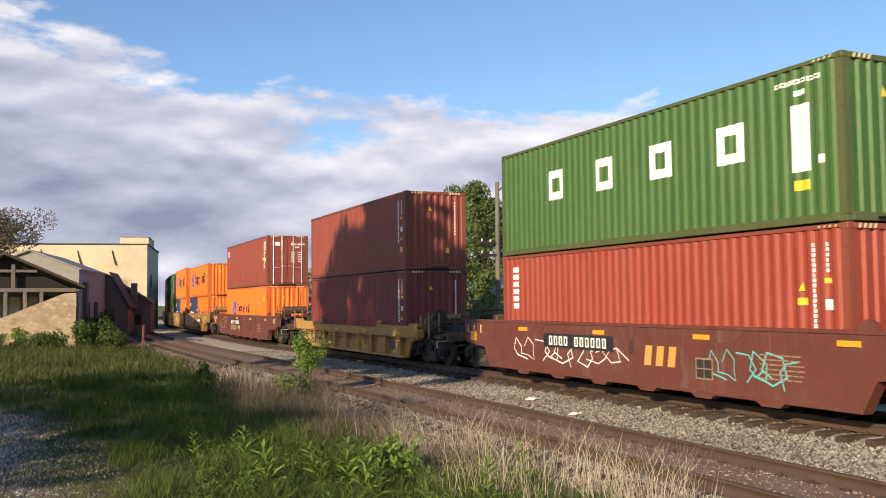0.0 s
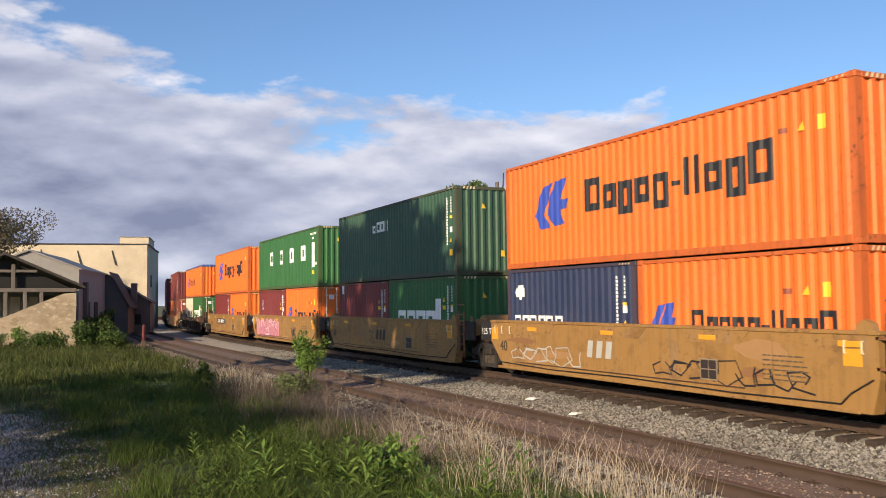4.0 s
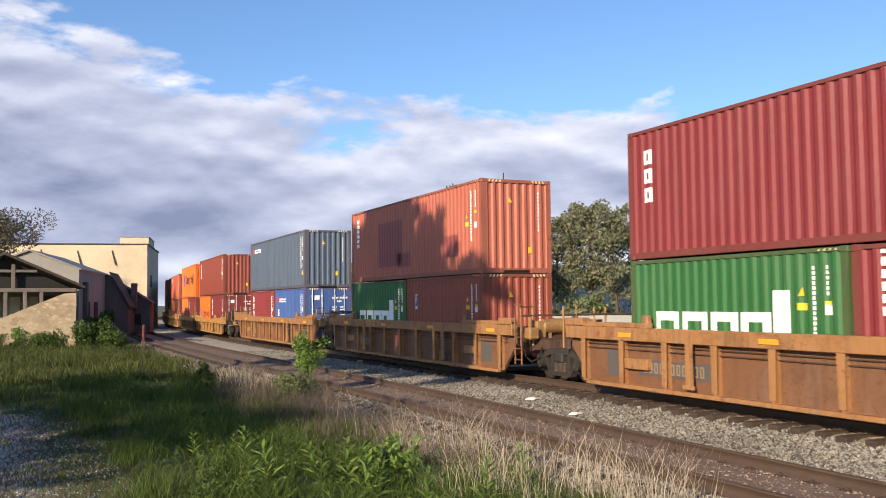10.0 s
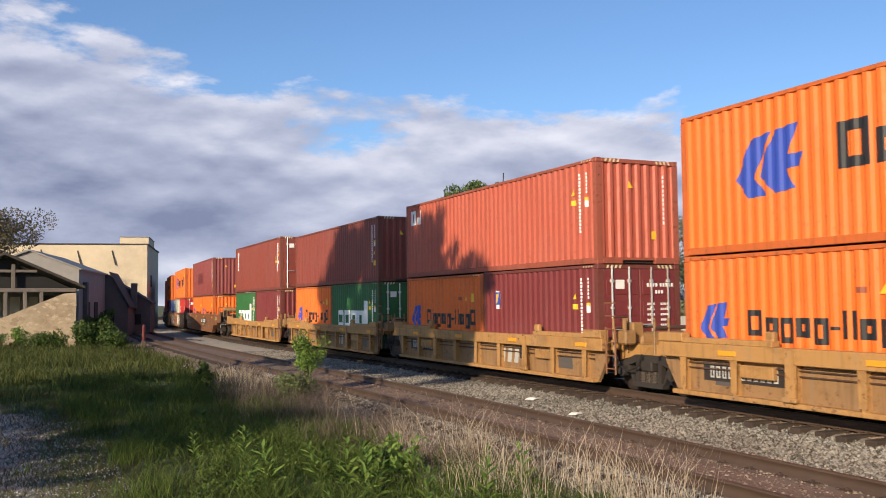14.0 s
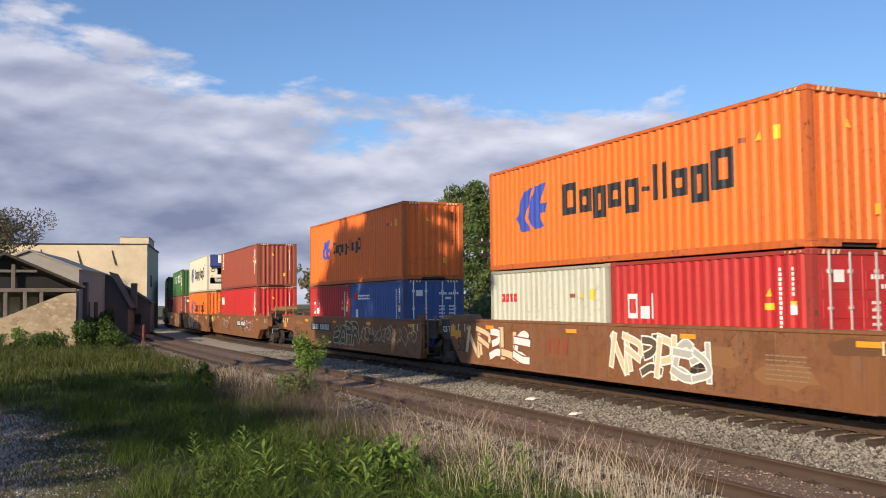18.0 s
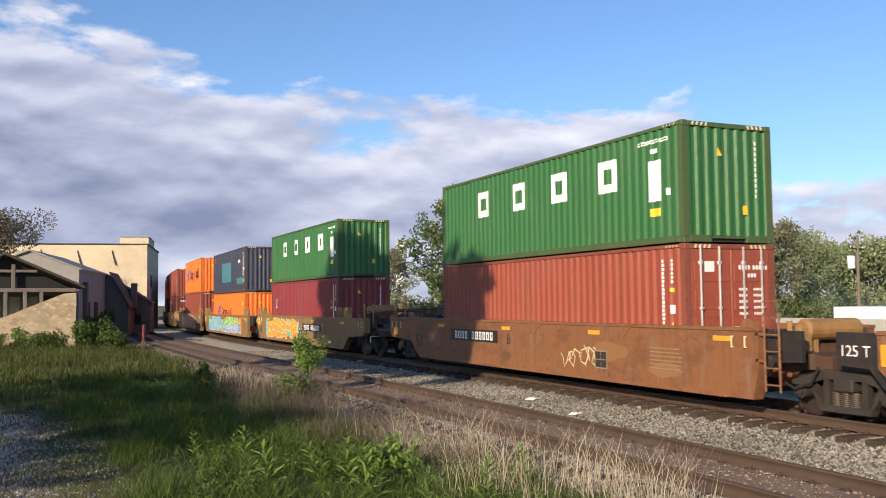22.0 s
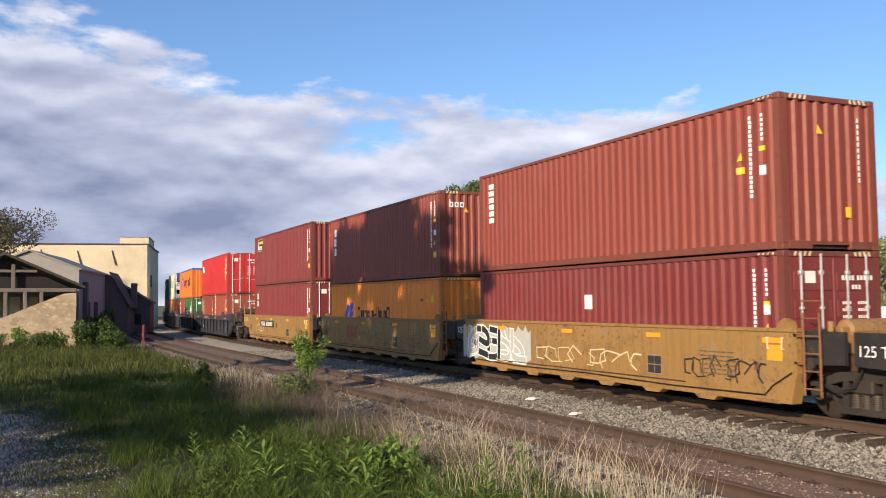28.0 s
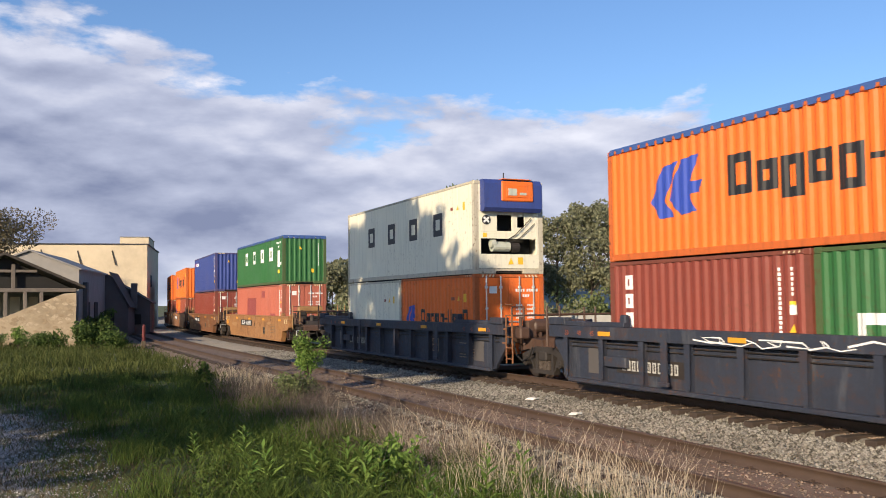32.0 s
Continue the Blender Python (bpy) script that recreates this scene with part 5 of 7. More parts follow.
def swept(name, s0, s1, step, yc, outline, material):
    """An outline of (offset, height) swept along a track."""
    ss = np.arange(s0, s1 + step, step)
    k = len(outline)
    vs, fs = [], []
    for a, s in enumerate(ss):
        p, h = line(float(s), yc)
        nrm = Vector((-math.sin(h), math.cos(h), 0))
        vs += [tuple(p + nrm * o + Vector((0, 0, z))) for o, z in outline]
        if a:
            fs += [((a - 1) * k + j, (a - 1) * k + (j + 1) % k, a * k + (j + 1) % k, a * k + j) for j in range(k)]
    return sheet(name, np.array(vs), np.array(fs), material)


RAILFORM = [(-0.07, -0.17), (0.07, -0.17), (0.07, -0.155), (0.014, -0.13), (0.014, -0.045), (0.036, -0.03), (0.036, -0.004), (0.028, 0.0), (-0.028, 0.0), (-0.036, -0.004), (-0.036, -0.03), (-0.014, -0.045), (-0.014, -0.13), (-0.07, -0.155)]


def build_tracks():
    for yc, nm, bed, mat, tone in ((YC, "main_track", 0.0, BALLAST, "grey stone ballast bed of the main line"), (Y2, "side_track", -0.06, RUSTBED, "rust-stained ballast bed of the side track")):
        w = 2.3 if yc == YC else 1.9
        if yc == YC:
            form = [(-3.75, -0.60), (-3.6, -0.32), (-1.32, -0.30), (-1.12, -0.22), (0, -0.205), (1.3, -0.215), (2.2, -0.26), (3.05, -0.62)]
        else:
            form = [(-2.6, -0.62), (-2.2, -0.31), (-1.0, -0.172), (-0.85, -0.165), (-0.62, -0.162), (0, -0.158), (0.62, -0.162), (1.62, -0.20), (2.0, -0.60)]
        me = swept("ballast_bed", -760, 700, 5, yc, form, mat)
        thing("ballast_bed", tone, "ballast", kind="structure", me=me)
        for side in (-1, 1):
            name = "rail"
            o = side * 0.7535
            track = thing("rail", "rusty steel rail on wooden ties" if yc == Y2 else "steel rail with a worn bright head", "rail", "rails", "structure",
                          me=swept("rail", -760, 700, 5, yc, [(o + a, b - 0.0) for a, b in RAILFORM], RAIL))
            if yc == YC:
                part("rail_head", swept("rail_head", -760, 700, 5, yc, [(o - 0.026, 0.0005), (o + 0.026, 0.0005), (o + 0.02, 0.003), (o - 0.02, 0.003)], RAILTOP), track)
    # ties
    for yc, nm in ((YC, "main"), (Y2, "side")):
        root = thing("railway_ties", "dark weathered wooden railway ties in ballast", "railway ties", kind="structure")
        var = []
        rnd = random.Random(5 if yc == YC else 6)
        for j in range(4):
            m = Mesh().box(-0.115, 0.115, -1.36 - rnd.random() * 0.09, 1.36 + rnd.random() * 0.06, -0.40, -0.168 - 0.012 * rnd.random(), 0.014)
            var.append(m.done("tie", TIE))
        s, n = 0.0, 0
        while n < 128:
            p, h = line(-s, yc)
            part("tie", var[n % 4], root, "", Matrix.Translation(p + Vector((0, (rnd.random() - 0.5) * 0.08, 0))) @ pose(0, 0, 0, 0, 0, math.degrees(h) + (rnd.random() - 0.5) * 1.6))
            s += 0.53
            n += 1
        far = Mesh()
        s0 = s
        while s < 150:
            p, h = line(-s, yc)
            far.box(p.x - 0.115, p.x + 0.115, p.y - 1.3, p.y + 1.3, p.z - 0.40, p.z - 0.17)
            s += 0.53
        for i in range(60):
            x = 0.53 + i * 0.53
            far.box(x - 0.115, x + 0.115, yc - 1.3, yc + 1.3, -0.40, -0.17)
        tagged(part("tie_row", far.done("tie_row", TIE), root), kind="stuff")
        plates = Mesh()
        for i in range(70):
            for o in (-0.7535, 0.7535):
                p, h = line(-i * 0.53, yc)
                plates.box(p.x - 0.09, p.x + 0.09, p.y + o - 0.19, p.y + o + 0.19, p.z - 0.168, p.z - 0.152)
                for a in (-0.11, 0.11):
                    plates.box(p.x - 0.02, p.x + 0.02, p.y + o + a - 0.02, p.y + o + a + 0.02, p.z - 0.16, p.z - 0.125)
        tagged(part("tie_plates", plates.done("tie_plates", RAIL), root), kind="stuff")


def stones(name, label, n, area, size, material, seed, skip=None):
    """Loose broken stones scattered on a bed."""
    rng = np.random.default_rng(seed)
    x0, x1, y0, y1, zf = area
    u = rng.random(n)
    x = x1 - (x1 - x0) * u ** 1.5
    y = y0 + (y1 - y0) * rng.random(n)
    z = np.array([zf(a, b) for a, b in zip(x, y)])
    base = np.array([(1, 0, 0), (0, 1, 0), (-1, 0, 0), (0, -1, 0), (0, 0, 1), (0, 0, -1)], float)
    tri = np.array([(0, 1, 4), (1, 2, 4), (2, 3, 4), (3, 0, 4), (1, 0, 5), (2, 1, 5), (3, 2, 5), (0, 3, 5)])
    a = rng.random(n) * 6.28
    s = size * (0.5 + rng.random((n, 1, 1)))
    v = base[None] * (0.55 + 0.75 * rng.random((n, 6, 1))) * s * np.array([1, 0.85, 0.7])
    c, d = np.cos(a)[:, None], np.sin(a)[:, None]
    vx, vy = v[..., 0] * c - v[..., 1] * d, v[..., 0] * d + v[..., 1] * c
    tilt = (rng.random((n, 1)) - 0.5) * 1.2
    vz = v[..., 2] + vx * tilt
    vv = np.stack([vx + x[:, None], vy + y[:, None], vz + z[:, None]], -1).reshape(-1, 3)
    ff = (tri[None] + 6 * np.arange(n)[:, None, None]).reshape(-1, 3)
    thing(name, label, "gravel", kind="stuff", me=sheet(name, vv, ff, material))


build_ground()
build_tracks()


def bed_z(x, y):
    return drop(x) - (0.285 if y < 12.2 else 0.285 - 0.15 * (y - 12.2))


stones("ballast_stones", "loose grey and pale ballast stones between the tracks", 44000, (-48, -4, 9.65, 12.5, bed_z), 0.037, STONE, 4)
stones("rusty_ballast", "brown stained ballast stones under the main line", 14000, (-45, -4, 12.52, 15.0, lambda x, y: drop(x) - 0.215), 0.036, RUSTSTONE, 5)
stones("rusty_stones", "rust-stained ballast stones in the side track", 14000, (-40, -4, 6.95, 9.7, lambda x, y: drop(x) - (0.165 if 7.45 < y < 8.8 else 0.2 if 7.2 < y < 9.5 else 0.27)), 0.03, RUSTSTONE, 8)


# ---- buildings beyond the verge ----
CREAM = plain("cream_concrete", (0.57, 0.48, 0.34), 0.9, 0.3, 0.9, bump=0.3)
# stucco tone darkened: the shade these walls stand in is part of the colour
SHADEWALL = plain("shaded_stucco", (0.115, 0.10, 0.095), 0.9, 0.3, 2.0)
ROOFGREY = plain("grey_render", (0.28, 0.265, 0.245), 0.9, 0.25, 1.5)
ROOFMETAL = plain("pale_metal_roof", (0.22, 0.21, 0.20), 0.6, 0.25, 1.2)
GREYWOOD = plain("weathered_beam", (0.16, 0.135, 0.115), 0.9, 0.4, 5)
OLDWOOD = plain("old_barn_wood", (0.055, 0.045, 0.038), 0.9, 0.5, 5)
MORTAR = plain("lime_mortar", (0.42, 0.33, 0.22), 0.95, 0.5, 3, bump=0.5)


def stone_face():
    """Rubble stones that differ from one to the next."""
    m, n, l, b = nodes("wall_stone")
    oi = n.new("ShaderNodeObjectInfo")
    f = noisy(n, l, placed(n, l), 7, 6, 0.65)
    c = mixed(n, l, oi.outputs["Random"], (0.37, 0.28, 0.175), (0.58, 0.47, 0.325))
    c = mixed(n, l, ramp(n, l, f, 0.45, 0.7, 0, 0.6), c, (0.22, 0.16, 0.10))
    l.new(c, b.inputs["Base Color"])
    b.inputs["Roughness"].default_value = 0.95
    bumped(n, l, b, f, 0.5, 0.02)
    return m


def gz(x):
    return -0.45 + drop(x)


def cream_building():
    root = thing("warehouse", "large cream concrete warehouse with a flat roof beside the line", "building")
    root.matrix_basis = pose(-108, 12.1, gz(-108), 0, 0, -11)
    part("wall", Mesh().box(-17, 0, -22, 0, 0, 9.7).done("wall", CREAM), root, "cream rendered walls")
    part("roof", Mesh().box(-17.12, 0.12, -22.1, 0.12, 9.7, 9.84, 0.02).done("roof", plain("tar_roof", (0.05, 0.05, 0.055), 0.9)), root)
    part("penthouse", Mesh().box(-11, -3.0, -3.3, -0.1, 9.84, 10.75, 0.02).done("penthouse", CREAM), root)
    part("parapet", Mesh().box(-11.05, -2.95, -3.35, -0.05, 10.75, 10.84, 0.01).done("parapet", ROOFMETAL), root)
    br = lambda: Mesh().slab([(0.02, 0.0), (0.02, 0.14), (0.16, -1.5), (0.05, -1.52)], -0.08, 0.08).done("bracket", STEEL)
    for y, z in ((-7.4, 8.9), (-3.75, 8.9), (-3.9, 5.9), (-11.2, 9.0)):
        part("bracket", once("wbr", br), root, "", pose(0, y, z, 14))
    part("side_window", Mesh().box(-6, -4.4, 0.003, 0.05, 5.0, 6.4, 0.02).done("side_window", DARK), root)
    part("stain_strip", Mesh().box(0.003, 0.03, -0.5, -0.02, 0, 9.7, 0.01).done("stain_strip", CREAM), root)


def low_buildings():
    root = thing("shed", "long gabled shed with grey walls and a pale metal roof", "building")
    root.matrix_basis = pose(-68, 3.1, gz(-68), 0, 0, -12)
    prof = [(-6.4, 0), (0, 0), (0, 5.25), (-3.2, 6.5), (-6.4, 5.25)]
    m = Mesh()
    n = len(prof)
    m.v += [(0, y, z) for y, z in prof] + [(-12.4, y, z) for y, z in prof]
    m.f += [tuple(range(n)), tuple(range(2 * n - 1, n - 1, -1))] + [(i, n + i, n + (i + 1) % n, (i + 1) % n) for i in range(n)]
    part("wall", m.done("wall", ROOFGREY), root, "grey rendered walls")
    for s in (0, 1):
        y0, y1 = (0.18, -3.2) if s == 0 else (-6.58, -3.2)
        m = Mesh()
        m.v += [(x, y, z + dz) for dz in (0.02, 0.14) for x in (0.2, -12.6) for y, z in ((y0, 5.18), (y1, 6.5))]
        m.f += [(0, 1, 3, 2), (4, 6, 7, 5), (0, 4, 5, 1), (1, 5, 7, 3), (3, 7, 6, 2), (2, 6, 4, 0)]
        part("roof", m.done("roof", ROOFMETAL), root, "pale metal roof")
    part("door", Mesh().box(-8.2, -6.6, 0.004, 0.06, 0, 3.0, 0.02).done("door", DARK), root)
    part("window", Mesh().box(-4.6, -3.5, 0.004, 0.05, 1.8, 3.0, 0.02).done("window", DARK), root)
    part("buttress", Mesh().box(-2.2, -1.6, 0.004, 0.3, 0, 4.4, 0.03).done("buttress", SHADEWALL), root)
    root = thing("lean_to", "grey lean-to with a steep roof and a chimney", "building")
    root.matrix_basis = pose(-80, 5.7, gz(-80), 0, 0, -12)
    m = Mesh()
    prof = [(-0.6, 0), (1.75, 0), (1.75, 2.7), (0.35, 5.3), (-0.6, 5.4)]
    n = len(prof)
    m.v += [(0, y, z) for y, z in prof] + [(-5, y, z) for y, z in prof]
    m.f += [tuple(range(n)), tuple(range(2 * n - 1, n - 1, -1))] + [(i, n + i, n + (i + 1) % n, (i + 1) % n) for i in range(n)]
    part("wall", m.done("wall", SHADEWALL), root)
    m = Mesh()
    m.v += [(x, y, z + dz) for dz in (0.02, 0.13) for x in (0.2, -5.1) for y, z in ((1.95, 2.5), (0.3, 5.42))]
    m.f += [(0, 1, 3, 2), (4, 6, 7, 5), (0, 4, 5, 1), (1, 5, 7, 3), (3, 7, 6, 2), (2, 6, 4, 0)]
    part("roof", m.done("roof", OLDWOOD), root)
    part("door", Mesh().box(0.004, 0.06, 0.0, 0.7, 0, 2.4, 0.02).done("door", DARK), root)
    part("chimney", Mesh().box(-4.6, -4.0, 1.5, 2.0, 2.4, 4.7, 0.03).done("chimney", SHADEWALL), root)
    root = thing("outbuilding", "low outbuilding with a sloping dark roof against a wall", "building")
    root.matrix_basis = pose(-84.6, 8.0, gz(-84.6), 0, 0, -12)
    m = Mesh()
    prof = [(-1.2, 0), (1.75, 0), (1.75, 3.0), (-1.2, 4.8)]
    n = len(prof)
    m.v += [(0, y, z) for y, z in prof] + [(-3.2, y, z) for y, z in prof]
    m.f += [tuple(range(n)), tuple(range(2 * n - 1, n - 1, -1))] + [(i, n + i, n + (i + 1) % n, (i + 1) % n) for i in range(n)]
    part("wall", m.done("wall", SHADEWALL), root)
    m = Mesh()
    m.v += [(x, y, z + dz) for dz in (0.02, 0.12) for x in (0.25, -3.25) for y, z in ((1.95, 2.9), (-1.3, 4.88))]
    m.f += [(0, 1, 3, 2), (4, 6, 7, 5), (0, 4, 5, 1), (1, 5, 7, 3), (3, 7, 6, 2), (2, 6, 4, 0)]
    part("roof", m.done("roof", OLDWOOD), root)
    part("window", Mesh().box(0.004, 0.05, 0.2, 1.0, 1.1, 2.0, 0.02).done("window", DARK), root)


def barn():
    root = thing("barn", "derelict open barn with a broken stone wall and wooden roof", "building")
    X = -60.0
    root.matrix_basis = pose(X, 0, gz(X), 0, 0, 4)
    # gable front with posts, tie beam and rafters; ridge at y = -1.4, eave at y = 2.7
    part("tie_beam", Mesh().box(-0.12, 0.12, -7.0, 2.6, 3.55, 3.78, 0.02).done("tie_beam", GREYWOOD), root)
    for y in (-2.9, -1.3, -0.25, 0.65):
        part("post", once("bpost", lambda: Mesh().box(-0.1, 0.1, -0.1, 0.1, 0.5, 3.55, 0.015).done("post", GREYWOOD)), root, "", pose(0, y, 0))
    part("king_post", Mesh().box(-0.1, 0.1, -1.0, -0.8, 3.78, 5.2, 0.015).done("king_post", GREYWOOD), root)
    part("collar_beam", Mesh().box(-0.08, 0.08, -2.6, 0.4, 4.72, 4.88, 0.015).done("collar_beam", GREYWOOD), root)
    for a, b in (((-1.4, 5.75), (3.05, 3.75)), ((-1.4, 5.75), (-6.6, 3.4))):
        m = Mesh()
        (ya, za), (yb, zb) = a, b
        m.v += [(0.5, ya, za), (0.5, yb, zb), (-12, yb, zb), (-12, ya, za), (0.5, ya, za + 0.16), (0.5, yb, zb + 0.16), (-12, yb, zb + 0.16), (-12, ya, za + 0.16)]
        m.f += [(0, 1, 2, 3), (4, 7, 6, 5), (0, 4, 5, 1), (1, 5, 6, 2), (2, 6, 7, 3), (3, 7, 4, 0)]
        part("roof", m.done("roof", OLDWOOD), root, "dark weathered board roof")
    # back wall in dark wood, so that the barn's inside looks shaded
    part("back_wall", Mesh().box(-12, -11.8, -6.5, 2.6, 0, 3.7).done("back_wall", OLDWOOD), root)
    # near-black sheet that stands for the shade under the open gable
    part("gable_board", Mesh().slab([(-6.2, 3.7), (2.5, 3.7), (-1.4, 5.6)], 0.3, 0.36).done("gable_board", DARK), root, "near-black sheet for the shade in the open gable", Matrix(((0, -1, 0, 0), (1, 0, 0, 0), (0, 0, 1, 0), (0, 0, 0, 1))))
    part("side_wall", Mesh().box(-12, -0.2, 2.45, 2.62, 0, 3.62).done("side_wall", OLDWOOD), root)
    for i, y in enumerate((-0.9, 0.15)):
        part("inner_wall", Mesh().box(-3.2, -3.0, y, y + 0.55, 0.6, 3.3, 0.02).done("inner_wall", CREAM), root)
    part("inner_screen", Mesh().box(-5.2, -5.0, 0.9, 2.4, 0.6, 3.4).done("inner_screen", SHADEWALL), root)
    wall = part("stone_wall", Mesh().slab([(-3.2, 0.0), (2.55, 0.0), (2.55, 3.5), (1.9, 3.45), (0.2, 2.75), (-1.3, 2.1), (-3.2, 1.6)], 0.0, 0.45).done("stone_wall", MORTAR), root, "broken rubble-stone wall",
                Matrix.Rotation(math.pi / 2, 4, "Z") @ pose(0, 0, 0))
    wall.matrix_basis = Matrix(((0, -1, 0, 0.5), (1, 0, 0, 0), (0, 0, 1, 0), (0, 0, 0, 1)))
    rnd = random.Random(12)
    face = stone_face()
    shapes = []
    for j in range(10):
        big = 0.55 + 0.8 * rnd.random()
        out = [(math.cos(a) * 0.19 * big * (0.75 + 0.5 * rnd.random()), math.sin(a) * 0.1 * big * (0.75 + 0.5 * rnd.random())) for a in [k * math.pi / 4.5 for k in range(9)]]
        shapes.append(Mesh().slab(out, -0.012, 0.02).done("stone", face))
    z = 0.25
    while z < 3.4:
        y = -3.0 + rnd.random() * 0.2
        while y < 2.4:
            lim = 3.45 if y > 1.9 else 2.75 + (y - 0.2) * 0.41 if y > 0.2 else 2.1 + (y + 1.3) * 0.43
            if z < lim - 0.15:
                part("stone", shapes[rnd.randrange(10)], wall, "", pose(y, -0.002 - 0.012 * rnd.random(), z + (rnd.random() - 0.5) * 0.13, 0, (rnd.random() - 0.5) * 60))
            y += 0.36 + rnd.random() * 0.16
        z += 0.235


cream_building()
low_buildings()
barn()


def marker_post():
    root = thing("marker_post", "red-topped marker post with a grey base beside the track", "post")
    root.matrix_basis = pose(-56, 6.1, gz(-56) + 0.05)
    part("base", Mesh().box(-0.12, 0.12, -0.12, 0.12, 0, 0.55, 0.02).done("base", INK["mud"]), root)
    part("shaft", Mesh().tube((0, 0, 0.5), (0, 0, 1.35), 0.1, 0.09, n=10).done("shaft", INK["brickred"]), root, "red painted shaft")
    part("cap", Mesh().tube((0, 0, 1.35), (0, 0, 1.5), 0.1, 0.06, n=10).done("cap", INK["brickred"]), root)


marker_post()


def litter(x, y, z, w, turn):
    root = thing("plastic_scrap", "white plastic scrap lying on the ballast", "litter", "litter on the ballast")
    root.matrix_basis = pose(x, y, z, 0, 0, turn)
    part("sheet", Mesh().slab([(-w, 0), (-w * 0.2, 0.02), (w * 0.4, 0.015), (w, 0.05), (w, 0.075), (w * 0.3, 0.06), (-w * 0.3, 0.07), (-w, 0.03)], -0.07, 0.07).done("sheet", INK["white"]), root)


litter(-19.3, 11.05, bed_z(-19.3, 11.05), 0.16, 20)
litter(-16.3, 10.35, bed_z(-16.3, 10.35), 0.13, 10)
litter(-20.6, 7.9, -0.24, 0.22, -15)
litter(-17.4, 8.1, -0.24, 0.2, 12)

# ---- plants ----
LEAF = leafy("leaves_green", (0.05, 0.09, 0.022), (0.12, 0.17, 0.045))
# far leaves: paler greens, the haze of distance put into their colour
LEAFFAR = leafy("leaves_hazy", (0.19, 0.23, 0.12), (0.40, 0.45, 0.24))
LEAFMID = leafy("leaves_airy", (0.12, 0.15, 0.062), (0.26, 0.31, 0.13))
LEAFDEEP = leafy("leaves_deep", (0.068, 0.11, 0.036), (0.19, 0.25, 0.085))
LEAFBUD = leafy("leaves_budding", (0.10, 0.088, 0.055), (0.25, 0.21, 0.13))
BLOSSOM = leafy("white_blossom", (0.42, 0.41, 0.36), (0.72, 0.70, 0.64))
LEAFBRIGHT = leafy("leaves_bright", (0.10, 0.19, 0.036), (0.26, 0.37, 0.09))
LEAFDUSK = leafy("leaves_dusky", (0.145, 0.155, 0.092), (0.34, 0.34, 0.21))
GRASS = leafy("grass_blades", (0.045, 0.08, 0.016), (0.15, 0.205, 0.048))
GRASSFAR = leafy("verge_grass", (0.042, 0.062, 0.016), (0.145, 0.16, 0.05))
STRAW = leafy("dry_straw", (0.44, 0.36, 0.25), (0.78, 0.70, 0.54))
DEADSTEM = leafy("dead_stem", (0.105, 0.08, 0.064), (0.30, 0.24, 0.19))
PALESTEM = leafy("pale_stem", (0.36, 0.29, 0.20), (0.70, 0.60, 0.45))
DRYTURF = leafy("dry_turf", (0.075, 0.062, 0.03), (0.19, 0.15, 0.08))
BARK = plain("bark", (0.09, 0.065, 0.048), 0.95, 0.5, 5, bump=0.6)


def leaf_cloud(centres, radii, n, size, rng):
    """Many small leaves scattered through clumps."""
    k = len(centres)
    w = radii ** 2
    pick = rng.choice(k, n, p=w / w.sum())
    d = rng.normal(size=(n, 3))
    d /= np.linalg.norm(d, axis=1)[:, None]
    r = radii[pick] * (0.35 + 0.65 * rng.random(n) ** 0.5)
    c = centres[pick] + d * r[:, None] * np.array([1, 1, 0.8])
    a, b = rng.normal(size=(n, 3)), rng.normal(size=(n, 3))
    a /= np.linalg.norm(a, axis=1)[:, None]
    b -= (b * a).sum(1)[:, None] * a
    b /= np.linalg.norm(b, axis=1)[:, None]
    s = size * (0.6 + 0.8 * rng.random((n, 1)))
    v = np.stack([c - a * s, c + b * s * 0.55, c + a * s, c - b * s * 0.55], 1).reshape(-1, 3)
    return v, np.arange(4 * n).reshape(-1, 4)


